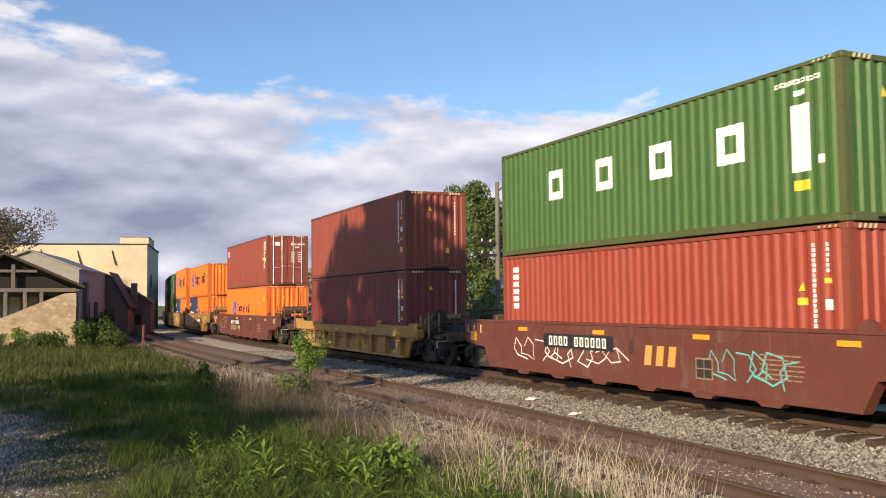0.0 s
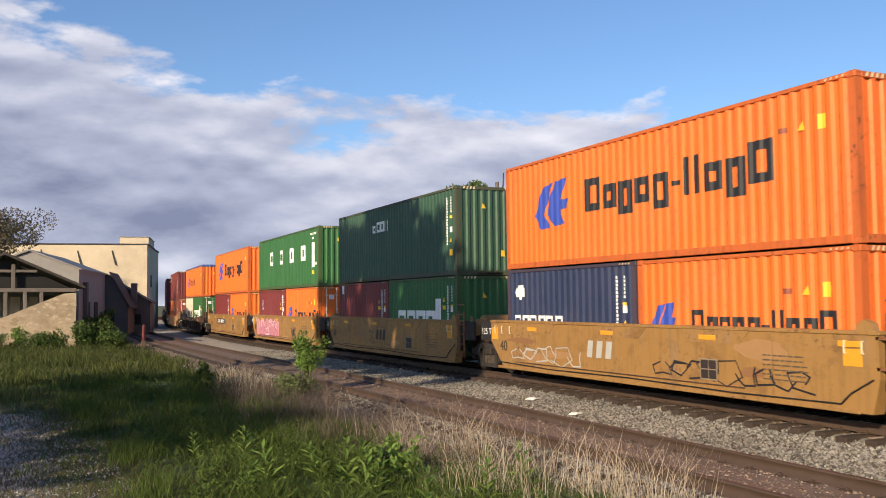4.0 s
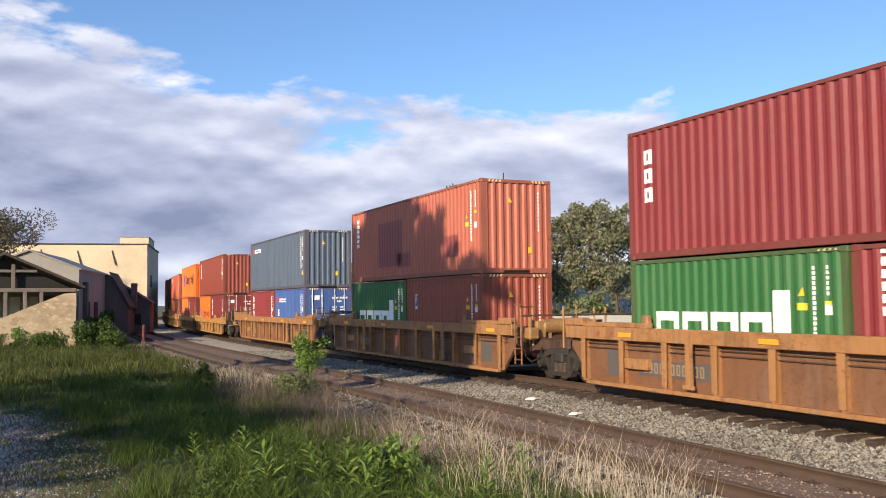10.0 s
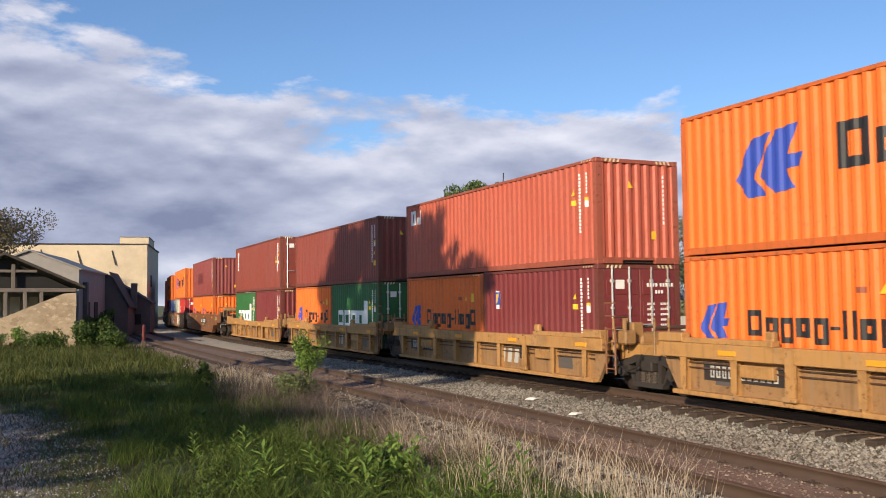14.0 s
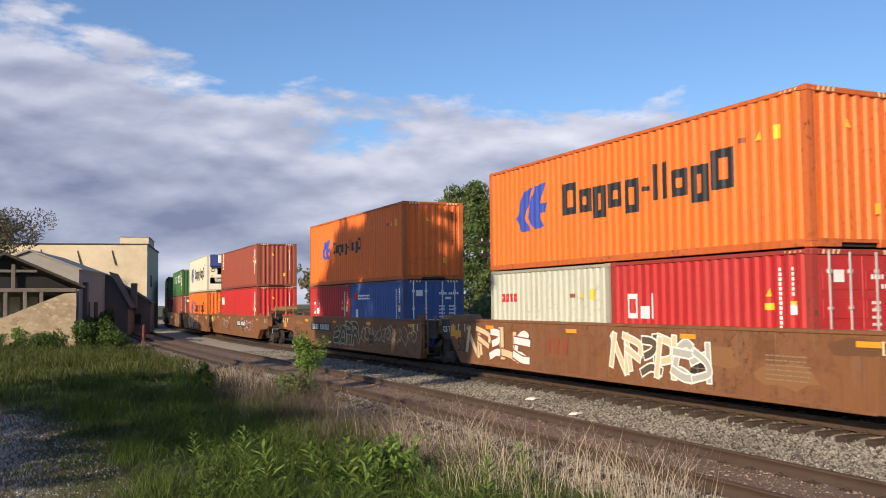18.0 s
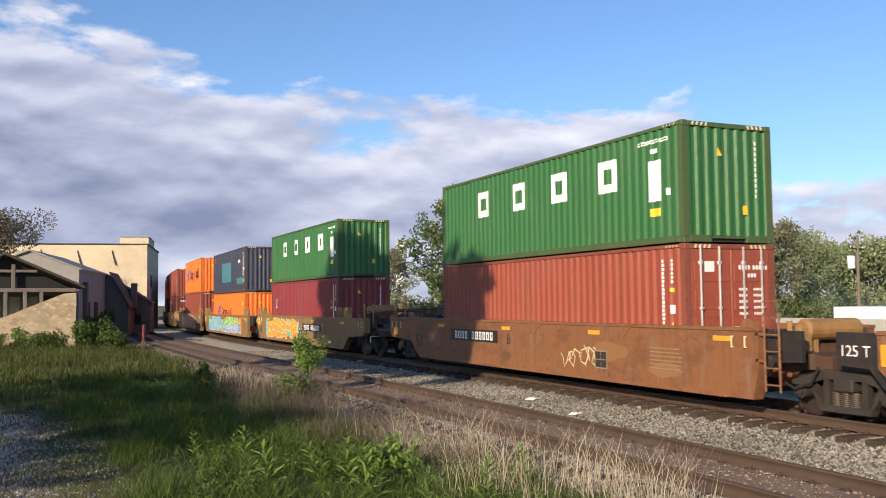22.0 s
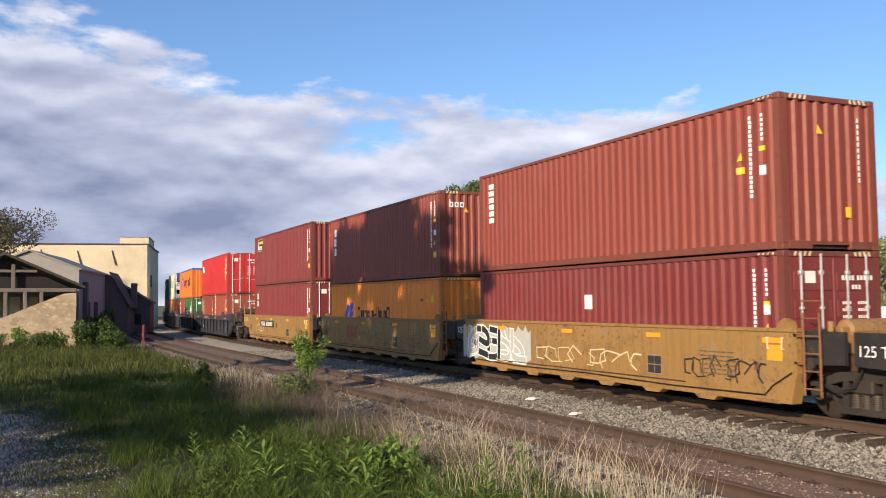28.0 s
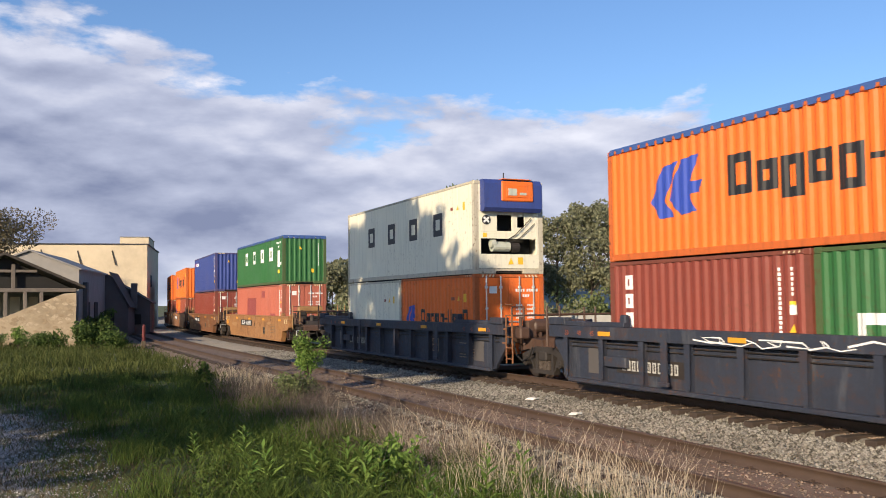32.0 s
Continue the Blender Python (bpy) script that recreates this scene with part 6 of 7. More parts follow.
def tree(x, y, height, width, seed, material, label, leaves=5000, leaf=0.12, bare=0.25, limbs=22, spire=False, ground=None):
    """A tree: bent trunk, limbs, twigs, and leaves gathered loosely along them."""
    rng = np.random.default_rng(seed)
    z0 = ground_z(x, y) if ground is None else ground
    root = thing("tree", label, "tree", "trees", at=pose(x, y, z0 - 0.1))
    m = Mesh()
    p, r = Vector((0, 0, 0)), height * 0.016 + 0.05
    knots = [p]
    for i in range(8):
        q = p + Vector((rng.normal() * 0.012 * height, rng.normal() * 0.012 * height, height * 0.115))
        m.tube(p, q, r, r * 0.82, n=7, caps=False)
        p, r = q, r * 0.82
        knots.append(p)
    cs, rs = [], []
    for i in range(limbs):
        t = bare + (0.93 - bare) * (i + rng.random()) / limbs
        k = t * 8 / 0.92
        base = knots[min(8, int(k))].lerp(knots[min(8, int(k) + 1)], k - int(k))
        ang = i * 2.4 + rng.random() * 0.9
        u = (t - bare) / (1 - bare)
        prof = (0.55 + 0.9 * u) if u < 0.4 else (0.91 * (1 - (u - 0.4) / 0.75))
        reach = width * 0.5 * max(0.22, prof) * (0.7 + 0.5 * rng.random())
        rise = reach * ((1.6 if spire else 0.55) + 0.5 * rng.random())
        tip = base + Vector((math.cos(ang) * reach, math.sin(ang) * reach, rise))
        tip.z = min(tip.z, height * (0.97 + 0.06 * rng.random()))
        m.tube(base, tip, max(0.03, height * 0.006 * (1.3 - t)), 0.012, n=5, caps=False)
        for j in range(5):
            f = 0.35 + 0.65 * (j + rng.random()) / 5
            a2 = ang + rng.normal() * 1.1
            c = base.lerp(tip, f) + Vector((math.cos(a2), math.sin(a2), 0.35 + 0.5 * rng.random())) * reach * 0.3 * rng.random()
            m.tube(base.lerp(tip, f * 0.9), c, 0.02, 0.008, n=4, caps=False)
            cs.append(tuple(c))
            rs.append(width * (0.07 + 0.075 * rng.random()))
    v, f = leaf_cloud(np.array(cs), np.array(rs), leaves, leaf, rng)
    part("trunk", m.done("trunk", BARK, True), root, "tapered trunk with limbs")
    part("crown", sheet("crown", v, f, material), root, "loose leafy crown")
    return root


def polar(px_angle, dist):
    """A place at an angle (degrees from -x towards +y) and a distance from the camera."""
    a = radians(px_angle)
    return -math.cos(a) * dist, math.sin(a) * dist


for i, (ang, dist, h, w, mat, lab, nl) in enumerate((
        (25.2, 62, 10.6, 7.0, LEAFDEEP, "tall green tree behind the railway", 12500),
        (27.0, 58, 9.0, 5.5, LEAFDEEP, "leafy green tree beside a utility pole", 8500),
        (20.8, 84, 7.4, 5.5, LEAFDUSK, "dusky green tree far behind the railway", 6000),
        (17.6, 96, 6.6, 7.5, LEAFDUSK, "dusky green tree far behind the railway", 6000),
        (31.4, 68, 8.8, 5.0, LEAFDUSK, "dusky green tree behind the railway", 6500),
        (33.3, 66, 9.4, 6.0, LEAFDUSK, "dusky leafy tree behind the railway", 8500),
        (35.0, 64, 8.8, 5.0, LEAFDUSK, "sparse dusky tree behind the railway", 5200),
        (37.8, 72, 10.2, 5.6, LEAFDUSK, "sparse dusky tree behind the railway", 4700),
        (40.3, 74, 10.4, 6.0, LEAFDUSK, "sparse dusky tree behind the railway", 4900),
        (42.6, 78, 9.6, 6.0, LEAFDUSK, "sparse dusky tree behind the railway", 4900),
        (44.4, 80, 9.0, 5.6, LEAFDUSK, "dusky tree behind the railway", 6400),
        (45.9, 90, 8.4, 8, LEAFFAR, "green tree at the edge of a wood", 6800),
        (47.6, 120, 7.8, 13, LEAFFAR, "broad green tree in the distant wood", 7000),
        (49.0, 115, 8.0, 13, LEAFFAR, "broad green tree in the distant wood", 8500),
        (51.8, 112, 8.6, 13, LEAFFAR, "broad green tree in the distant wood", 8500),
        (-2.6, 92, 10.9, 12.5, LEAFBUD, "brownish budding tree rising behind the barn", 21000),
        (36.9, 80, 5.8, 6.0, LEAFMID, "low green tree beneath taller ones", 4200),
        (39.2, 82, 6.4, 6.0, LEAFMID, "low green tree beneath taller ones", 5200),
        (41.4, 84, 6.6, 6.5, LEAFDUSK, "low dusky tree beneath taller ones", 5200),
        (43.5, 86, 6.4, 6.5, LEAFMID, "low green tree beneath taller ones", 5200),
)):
    x, y = polar(ang, dist)
    tree(x, y, h, w, 100 + i, mat, lab, int(nl * (0.8 if 36 < ang < 45 else 1.1)), 0.115 if dist < 95 else 0.21, 0.27 if 30 < ang < 45 and h > 7 else 0.12)

# trees on the verge beside the camera, whose shade falls across the grass and the train
for i, (x, y, h, w, n, bare) in enumerate(((-22.4, -9.4, 14.0, 4.0, 5600, 0.52), (-20.0, -9.0, 15.6, 3.9, 6200, 0.5), (-17.5, -9.8, 16.8, 4.0, 6800, 0.45), (-15.0, -8.8, 15.8, 3.8, 6200, 0.5), (-12.7, -9.4, 14.8, 3.8, 5600, 0.58),
                                            (-10.6, -9.0, 13.0, 3.6, 4600, 0.66))):
    tree(x, y, h, w, 300 + i, LEAF, "tall leafy tree on the verge", n, 0.18, bare, 34, True)
for i, (x, y, h, w) in enumerate(((-10.3, -8.9, 6.2, 3.4), (-12.4, -9.4, 6.6, 4.2), (-15.0, -9.0, 6.8, 4.2), (-17.6, -9.4, 6.8, 4.2), (-20.4, -9.2, 6.4, 4.2), (-8.3, -9.0, 6.9, 4.0), (-6.6, -9.3, 8.3, 3.4))):
    tree(x, y, h, w, 330 + i, LEAF, "low leafy tree on the verge", (1000, 1100, 1150, 1100, 900, 700, 500)[i], 0.17, 0.05, 26)


def utility_pole(x, y, h, arms, can=False):
    root = thing("utility_pole", "weathered wooden utility pole with cross-arms" if not can else "wooden utility pole with a pale transformer", "pole", "utility poles")
    root.matrix_basis = pose(x, y, ground_z(x, y) - 0.1, 0, 0, 20)
    part("shaft", Mesh().tube((0, 0, 0), (0.05, 0, h), 0.14, 0.10, n=10).done("shaft", GREYWOOD), root)
    for z in arms:
        a = part("cross_arm", Mesh().box(-0.06, 0.06, -1.25, 1.25, z - 0.06, z + 0.06, 0.01).done("cross_arm", OLDWOOD), root)
        for k in (-1.1, -0.5, 0.5, 1.1):
            part("insulator", once("insul", lambda: Mesh().tube((0, 0, 0), (0, 0, 0.14), 0.05, 0.03, n=8).done("insulator", INK["silver"])), a, "", pose(0, k, z + 0.06))
    if can:
        part("transformer", Mesh().tube((-0.35, -0.2, h - 2.4), (-0.35, -0.2, h - 1.5), 0.26, n=12).done("transformer", INK["white"]), root, "white transformer can")
    else:
        part("bracket", Mesh().tube((0.05, 0, h - 0.5), (0.05, 0.45, h - 0.2), 0.03, n=6).tube((0.05, 0.45, h - 0.2), (0.05, 0.5, h + 0.5), 0.03, n=6).done("bracket", STEEL), root)


utility_pole(*polar(27.75, 46), 8.7, (5.6, 5.0))
utility_pole(*polar(48.75, 72), 7.2, (6.2,), True)


def cable(a, b, sag):
    m = Mesh()
    p = Vector(a)
    for i in range(1, 13):
        t = i / 12
        q = Vector(a).lerp(Vector(b), t) - Vector((0, 0, sag * 4 * t * (1 - t)))
        m.tube(p, q, 0.018, n=4, caps=False)
        if i > 1:
            k = len(m.v)
            f = m.f[-4:]
            m.f[-4:] = [tuple(j - 4 if j < k - 4 else j for j in g) for g in f]
        p = q
    thing("cable", "thin dark overhead cable between poles", "cable", "overhead cables", me=m.done("cable", DARK))


for dz in (0.0, 0.5):
    cable((*polar(48.75, 72), 3.6 + dz), (*polar(33.5, 82), 3.9 + dz), 0.35)
    cable((*polar(48.75, 72), 3.6 + dz), (*polar(62, 62), 3.8 + dz), 0.35)
    cable((*polar(27.75, 46), 4.7 + dz), (*polar(14, 120), 5.0 + dz), 0.8)


def far_structures():
    a, b2 = Vector(polar(29.2, 66)), Vector(polar(36.7, 104))
    d = (b2 - a)
    root = thing("metal_building", "long pale blue metal building behind the trees", "building")
    root.matrix_basis = Matrix.Translation((a.x, a.y, -0.5)) @ Matrix.Rotation(math.atan2(d.y, d.x), 4, "Z")
    part("wall", Mesh().box(0, d.length, 0, 4, 0, 5.3).done("wall", plain("pale_blue_cladding", (0.34, 0.44, 0.54), 0.5, 0.2, 2)), root, "pale blue cladding")
    part("roof", Mesh().slab([(-0.2, 5.3), (d.length + 0.2, 5.3), (d.length + 0.2, 5.5), (-0.2, 5.5)], -0.25, 4.2).done("roof", INK["white"]), root, "white roof edge")
    x, y = polar(38.4, 92)
    root = thing("house", "low white house with a grey roof behind the trees", "building")
    root.matrix_basis = pose(x, y, -0.9, 0, 0, 40)
    part("wall", Mesh().box(-3, 3, -4.2, 4.2, 0, 2.5).done("wall", INK["white"]), root)
    m = Mesh()
    m.v += [(-3.3, -4.5, 2.45), (-3.3, 4.5, 2.45), (0, -4.5, 3.7), (0, 4.5, 3.7), (3.3, -4.5, 2.45), (3.3, 4.5, 2.45)]
    m.f += [(0, 1, 3, 2), (2, 3, 5, 4), (0, 2, 4), (1, 5, 3), (0, 4, 5, 1)]
    part("roof", m.done("roof", ROOFMETAL), root, "grey roof")
    for k in (-2.5, 0.3, 2.6):
        part("window", Mesh().box(-3.05, -3.0, k - 0.4, k + 0.4, 1.0, 2.0, 0.01).done("window", DARK), root)
    root = thing("concrete_wall", "long low pale concrete wall beyond the railway", "wall")
    root.matrix_basis = pose(-33, 30, -0.45)
    for i in range(13):
        part("wall_panel", once("cwp", lambda: Mesh().box(-1.98, 1.98, -0.12, 0.12, 0, 2.25, 0.02).done("wall_panel", plain("pale_concrete", (0.42, 0.41, 0.38), 0.9, 0.3, 2))), root, "", pose(-22 + i * 4, 0, -0.55))
    root = thing("trailer", "white box trailer parked beyond the railway", "trailer")
    root.matrix_basis = pose(-25.5, 34, -0.45, 0, 0, 4)
    part("body", Mesh().box(-4.5, 4.5, -1.2, 1.2, 0.7, 2.15, 0.05).done("body", INK["white"]), root)
    part("chassis", Mesh().box(-4.3, 4.3, -0.9, 0.9, 0.5, 0.7).done("chassis", STEEL), root)
    for k in (2.0, 3.0, -3.4):
        for s in (-1, 1):
            part("wheel", once("trw", lambda: Mesh().tube((0, -0.12, 0.48), (0, 0.12, 0.48), 0.48, n=16).tube((0, -0.14, 0.48), (0, 0.14, 0.48), 0.22, n=10).done("wheel", DARK)), root, "", pose(k, s * 1.05, 0))
    x, y = polar(21.7, 150)
    root = thing("silo", "tall narrow white tower far behind the trees", "silo")
    root.matrix_basis = pose(x, y, -1)
    part("shaft", Mesh().tube((0, 0, 0), (0, 0, 12.5), 0.85, n=16).done("shaft", INK["white"]), root)
    part("cap", Mesh().tube((0, 0, 12.5), (0, 0, 13.4), 1.0, 0.4, n=16).done("cap", INK["silver"]), root)
    part("platform", Mesh().box(-1.4, 1.4, -1.4, 1.4, 8.3, 8.6, 0.03).done("platform", INK["silver"]), root)


far_structures()


def shrub(name, x, y, h, w, n, leaf, material, label, seed, lift=0.0, z=None):
    """A low bush of leafy shoots."""
    rng = np.random.default_rng(seed)
    root = thing(name, label, "bush", "bushes", at=pose(x, y, (ground_z(x, y) if z is None else z) - 0.03))
    m = Mesh()
    cs, rs = [], []
    for i in range(9):
        a = rng.random() * 6.28
        r = w * 0.5 * (0.2 + 0.7 * rng.random())
        tip = Vector((math.cos(a) * r, math.sin(a) * r, h * (0.6 + 0.4 * rng.random())))
        foot = Vector((math.cos(a) * 0.05, math.sin(a) * 0.05, lift))
        m.tube(foot, tip, 0.012 + 0.006 * h, 0.004, n=5, caps=False)
        for j in range(4):
            t = 0.35 + 0.65 * (j + rng.random()) / 4
            cs.append(tuple(foot.lerp(tip, t)))
            rs.append(w * (0.10 + 0.08 * rng.random()))
    if lift:
        m.tube((0, 0, 0), (0, 0, lift), 0.025, 0.018, n=6)
    v, f = leaf_cloud(np.array(cs), np.array(rs), n, leaf, rng)
    part("stem", m.done("stem", BARK), root)
    part("foliage", sheet("foliage", v, f, material), root)


shrub("sapling", -23.2, 6.6, 1.8, 1.4, 3200, 0.034, LEAFBRIGHT, "bright green sapling beside the side track", 41, 0.6)
shrub("bush", -22.4, 6.2, 0.7, 1.7, 2400, 0.036, LEAFMID, "low green bush in dry grass", 42)
shrub("bush", -24.4, 4.3, 0.95, 0.75, 700, 0.05, LEAF, "small dark green bush in the grass", 43)
shrub("bush", -11.4, 4.35, 0.62, 0.95, 900, 0.04, LEAFBRIGHT, "yellow-green bushy weed in the grass", 44)
shrub("bush", -55.0, 3.4, 1.5, 3.4, 3200, 0.075, LEAF, "green bush beside the barn wall", 45)
shrub("bush", -57.5, -0.5, 1.5, 1.3, 1500, 0.055, LEAFBRIGHT, "leafy shrub against the stone wall", 46)
shrub("bush", -56.5, 1.4, 1.0, 2.6, 1500, 0.07, LEAF, "leafy shrub against the stone wall", 47)
shrub("bush", -62.0, 3.9, 2.6, 2.6, 2400, 0.08, LEAF, "dark shrub beside the shed", 48)
shrub("bush", -57.4, -1.9, 1.1, 2.0, 1300, 0.055, LEAFDEEP, "yellow-green weeds before the stone wall", 49)
shrub("bush", -56.8, 0.5, 1.0, 2.2, 1300, 0.055, LEAFDEEP, "yellow-green weeds before the stone wall", 50)
shrub("bush", -53.0, 4.4, 1.1, 2.4, 1500, 0.07, LEAF, "dark green bush in the verge grass", 51)
for i, (ang, dist, h, w) in enumerate(((26.2, 50, 2.6, 5), (28.4, 48, 2.8, 4), (24.6, 58, 3.0, 6), (31.8, 60, 2.6, 5), (33.8, 64, 3.2, 6), (36.2, 66, 2.4, 6), (39.6, 68, 2.3, 5), (43.0, 72, 2.4, 5), (45.8, 82, 3.4, 8), (22.4, 70, 3.0, 6), (19.5, 84, 3.0, 8), (48.2, 100, 3.2, 14), (51.5, 96, 3.4, 14))):
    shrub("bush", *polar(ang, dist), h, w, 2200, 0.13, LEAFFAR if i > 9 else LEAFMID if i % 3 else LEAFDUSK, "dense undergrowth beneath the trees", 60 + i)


for i, (ang, dist, h, w) in enumerate(((42.6, 82, 2.9, 4.5), (43.6, 84, 3.2, 4.0), (37.2, 76, 1.9, 3.0))):
    shrub("blossom_bush", *polar(ang, dist), h, w, 900, 0.09, BLOSSOM, "bush covered in white blossom beneath the trees", 80 + i)


def broadleaf(x, y, h, n, seed, material):
    """A tall weed with long pointed leaves on an upright stem."""
    rng = np.random.default_rng(seed)
    root = thing("weed", "bright green broad-leaved weed in the grass", "weed", "weeds", at=pose(x, y, ground_z(x, y) - 0.02, rng.normal() * 9, rng.normal() * 9))
    part("stem", Mesh().tube((0, 0, 0), (rng.normal() * 0.03, rng.normal() * 0.03, h), 0.009, 0.004, n=5).done("stem", GRASS), root)
    m = Mesh()
    for i in range(n):
        t = 0.12 + 0.88 * i / n
        a = i * 2.4 + rng.random()
        ln, wd = h * 0.36 * (1.15 - 0.6 * t), h * 0.055 * (1.2 - 0.5 * t)
        d = Vector((math.cos(a), math.sin(a), 0))
        s = Vector((-math.sin(a), math.cos(a), 0))
        b0 = Vector((0, 0, h * t))
        m1, m2 = b0 + d * ln * 0.5 + Vector((0, 0, ln * 0.4)), b0 + d * ln + Vector((0, 0, ln * (0.42 + 0.3 * t)))
        m.poly([b0, m1 + s * wd, m2, m1 - s * wd])
    part("foliage", m.done("foliage", material), root)


rw = random.Random(9)
for i in range(36):
    x, y = -8.4 - 7.0 * rw.random(), 1.9 + 3.9 * rw.random()
    if i < 10:
        x, y = -10.4 - 1.1 * rw.random(), 3.3 + 0.9 * rw.random()
    broadleaf(x, y, 0.32 + 0.34 * rw.random() * (1.0 if i >= 10 else 1.35), 16, 500 + i, LEAFBRIGHT if i % 3 else GRASS)


def blades(name, label, pts, hgt, wid, bend, material, seed):
    """Grass: each blade a tapering bent strip of three faces."""
    rng = np.random.default_rng(seed)
    n = len(pts)
    a = rng.random(n) * 6.283
    dx, dy = np.cos(a), np.sin(a)
    h = hgt * (0.45 + 0.75 * rng.random(n))
    w = wid * (0.7 + 0.6 * rng.random(n))
    b = bend * h * (0.3 + rng.random(n))
    la = rng.random(n) * 6.283
    lx, ly = np.cos(la) * b, np.sin(la) * b
    P = np.asarray(pts)
    rows = []
    for t, ww in ((0.0, 1.0), (0.55, 0.8), (1.0, 0.12)):
        for s in (-1, 1):
            rows.append(np.stack([P[:, 0] + lx * t * t + s * dx * w * ww, P[:, 1] + ly * t * t + s * dy * w * ww, P[:, 2] + h * t * (1 - 0.12 * t)], -1))
    v = np.stack(rows, 1).reshape(-1, 3)
    f = (np.array([(0, 1, 3, 2), (2, 3, 5, 4)])[None] + 6 * np.arange(n)[:, None, None]).reshape(-1, 4)
    thing(name, label, "grass", kind="stuff", me=sheet(name, v, f, material))


def scatter(n, x0, x1, y0, y1, seed, keep=None, pw=1.0):
    rng = np.random.default_rng(seed)
    out = []
    while len(out) < n:
        x = x1 - (x1 - x0) * rng.random() ** pw
        y = y0 + (y1 - y0) * rng.random()
        if keep is None or keep(x, y, rng.random()):
            out.append((x, y, ground_z(x, y) - 0.02))
    return out


def off_drive(x, y, r):
    edge = 0.9 + 0.9 * noise.noise(Vector((x * 0.4, y * 0.4, 7)))
    if x > -21 + 5 * noise.noise(Vector((x * 0.3, y * 0.6, 11))) and y < edge:
        return r < (0.02 if y < edge - 0.7 else 0.4) + 0.35 * max(0.0, noise.noise(Vector((x * 0.45, y * 0.6, 13))))
    return noise.noise(Vector((x * 0.35, y * 0.35, 1))) * 0.7 + 0.75 > r * 0.9


def tufty(x, y, r):
    """Dry grass gathers in separate stands."""
    return noise.noise(Vector((x * 0.45, y * 0.3, 5))) + 0.35 > r * 0.8


def clumped(n, k, x0, x1, y0, y1, seed, spread, keep=None, pw=1.0):
    """Points gathered into k tufts."""
    rng = np.random.default_rng(seed)
    mids = scatter(k, x0, x1, y0, y1, seed + 50, keep, pw)
    out = []
    for i in range(n):
        x, y, _ = mids[int(rng.integers(k))]
        x, y = x + rng.normal() * spread, y + rng.normal() * spread
        out.append((x, y, ground_z(x, y) - 0.02))
    return out


def on_fringe(x, y, r):
    """Dry turf along the edge of the drive."""
    return abs(y - 0.9 - 0.9 * noise.noise(Vector((x * 0.4, y * 0.4, 7)))) < 0.9 + r


def in_patches(x, y, r):
    return noise.noise(Vector((x * 0.5, y * 0.5, 17))) + 0.3 > r * 0.7


blades("grass", "lush green verge grass in sun and shade", scatter(50000, -34, -5, -3, 6.2, 1, off_drive, 1.5), 0.15, 0.006, 0.8, GRASS, 1)
blades("tall_grass", "taller tufts of green grass on the verge", clumped(17000, 190, -30, -6, 0.9, 5.4, 11, 0.17, off_drive, 1.4), 0.40, 0.006, 0.7, GRASS, 12)
blades("bent_grass", "long bent blades of pale green grass on the verge", clumped(4200, 300, -20, -7, 1.4, 5.6, 13, 0.16, in_patches, 1.2), 0.36, 0.0055, 1.0, GRASS, 14)
blades("far_grass", "green grass on the far verge", clumped(26000, 1500, -85, -30, -8, 6.4, 2, 0.5, off_drive, 1.3), 0.30, 0.022, 0.7, GRASSFAR, 2)
blades("rank_grass", "rank pale grass tufts on the far verge", clumped(5200, 110, -62, -24, -3, 5.2, 15, 0.35, in_patches, 1.2), 0.55, 0.012, 0.5, GRASSFAR, 16)
blades("dry_turf", "matted brown turf along the edge of the drive", scatter(22000, -28, -7, -2.5, 3.0, 17, on_fringe, 1.3), 0.10, 0.006, 1.2, DRYTURF, 18)
def leafy_weeds():
    """Low clumps of small broad leaves among the grass."""
    rng = np.random.default_rng(61)
    mids = np.array(scatter(260, -16.5, -7, 1.5, 5.3, 62, off_drive, 1.1))
    mids[:, 2] += 0.10 + 0.16 * rng.random(len(mids))
    v, f = leaf_cloud(mids, 0.08 + 0.14 * rng.random(len(mids)), 8500, 0.024, rng)
    thing("leafy_weeds", "low clumps of green broad-leaved weeds in the grass", "weeds", kind="stuff", me=sheet("leafy_weeds", v, f, GRASS))


leafy_weeds()
blades("dead_stems", "thin dead brown stems standing in the verge", clumped(4600, 110, -26, -11, 4.3, 6.8, 71, 0.26, None, 0.9), 0.66, 0.0034, 0.6, DEADSTEM, 72)
blades("brown_weeds", "grey-brown dead weeds low in the verge", clumped(3000, 90, -24, -9, 4.6, 7.1, 75, 0.28, None, 0.9), 0.34, 0.005, 0.9, DEADSTEM, 76)
blades("straw_tuft", "pale tuft of standing straw in the verge", clumped(650, 8, -27.5, -23.5, 5.0, 5.8, 91, 0.2), 0.8, 0.006, 0.35, PALESTEM, 92)
blades("dry_grass", "tall tufts of dry straw-coloured grass beside the track", clumped(820, 46, -13.4, -7.6, 4.7, 6.7, 3, 0.15, None, 1.0), 0.92, 0.0034, 0.5, STRAW, 3)
blades("tall_stems", "single tall dry stems leaning beside the track", scatter(110, -16, -7.2, 4.8, 6.9, 77), 1.15, 0.0032, 0.65, PALESTEM, 78)
blades("dead_grass", "low matted dead grass beside the track", clumped(3000, 120, -15.5, -6, 4.5, 6.6, 21, 0.2, tufty, 1.0), 0.26, 0.0045, 0.9, STRAW, 23)
blades("side_tufts", "small green tufts at the foot of the dry grass", clumped(4200, 80, -12.5, -6.5, 4.4, 6.3, 25, 0.12, None, 1.0), 0.32, 0.006, 0.5, GRASS, 26)
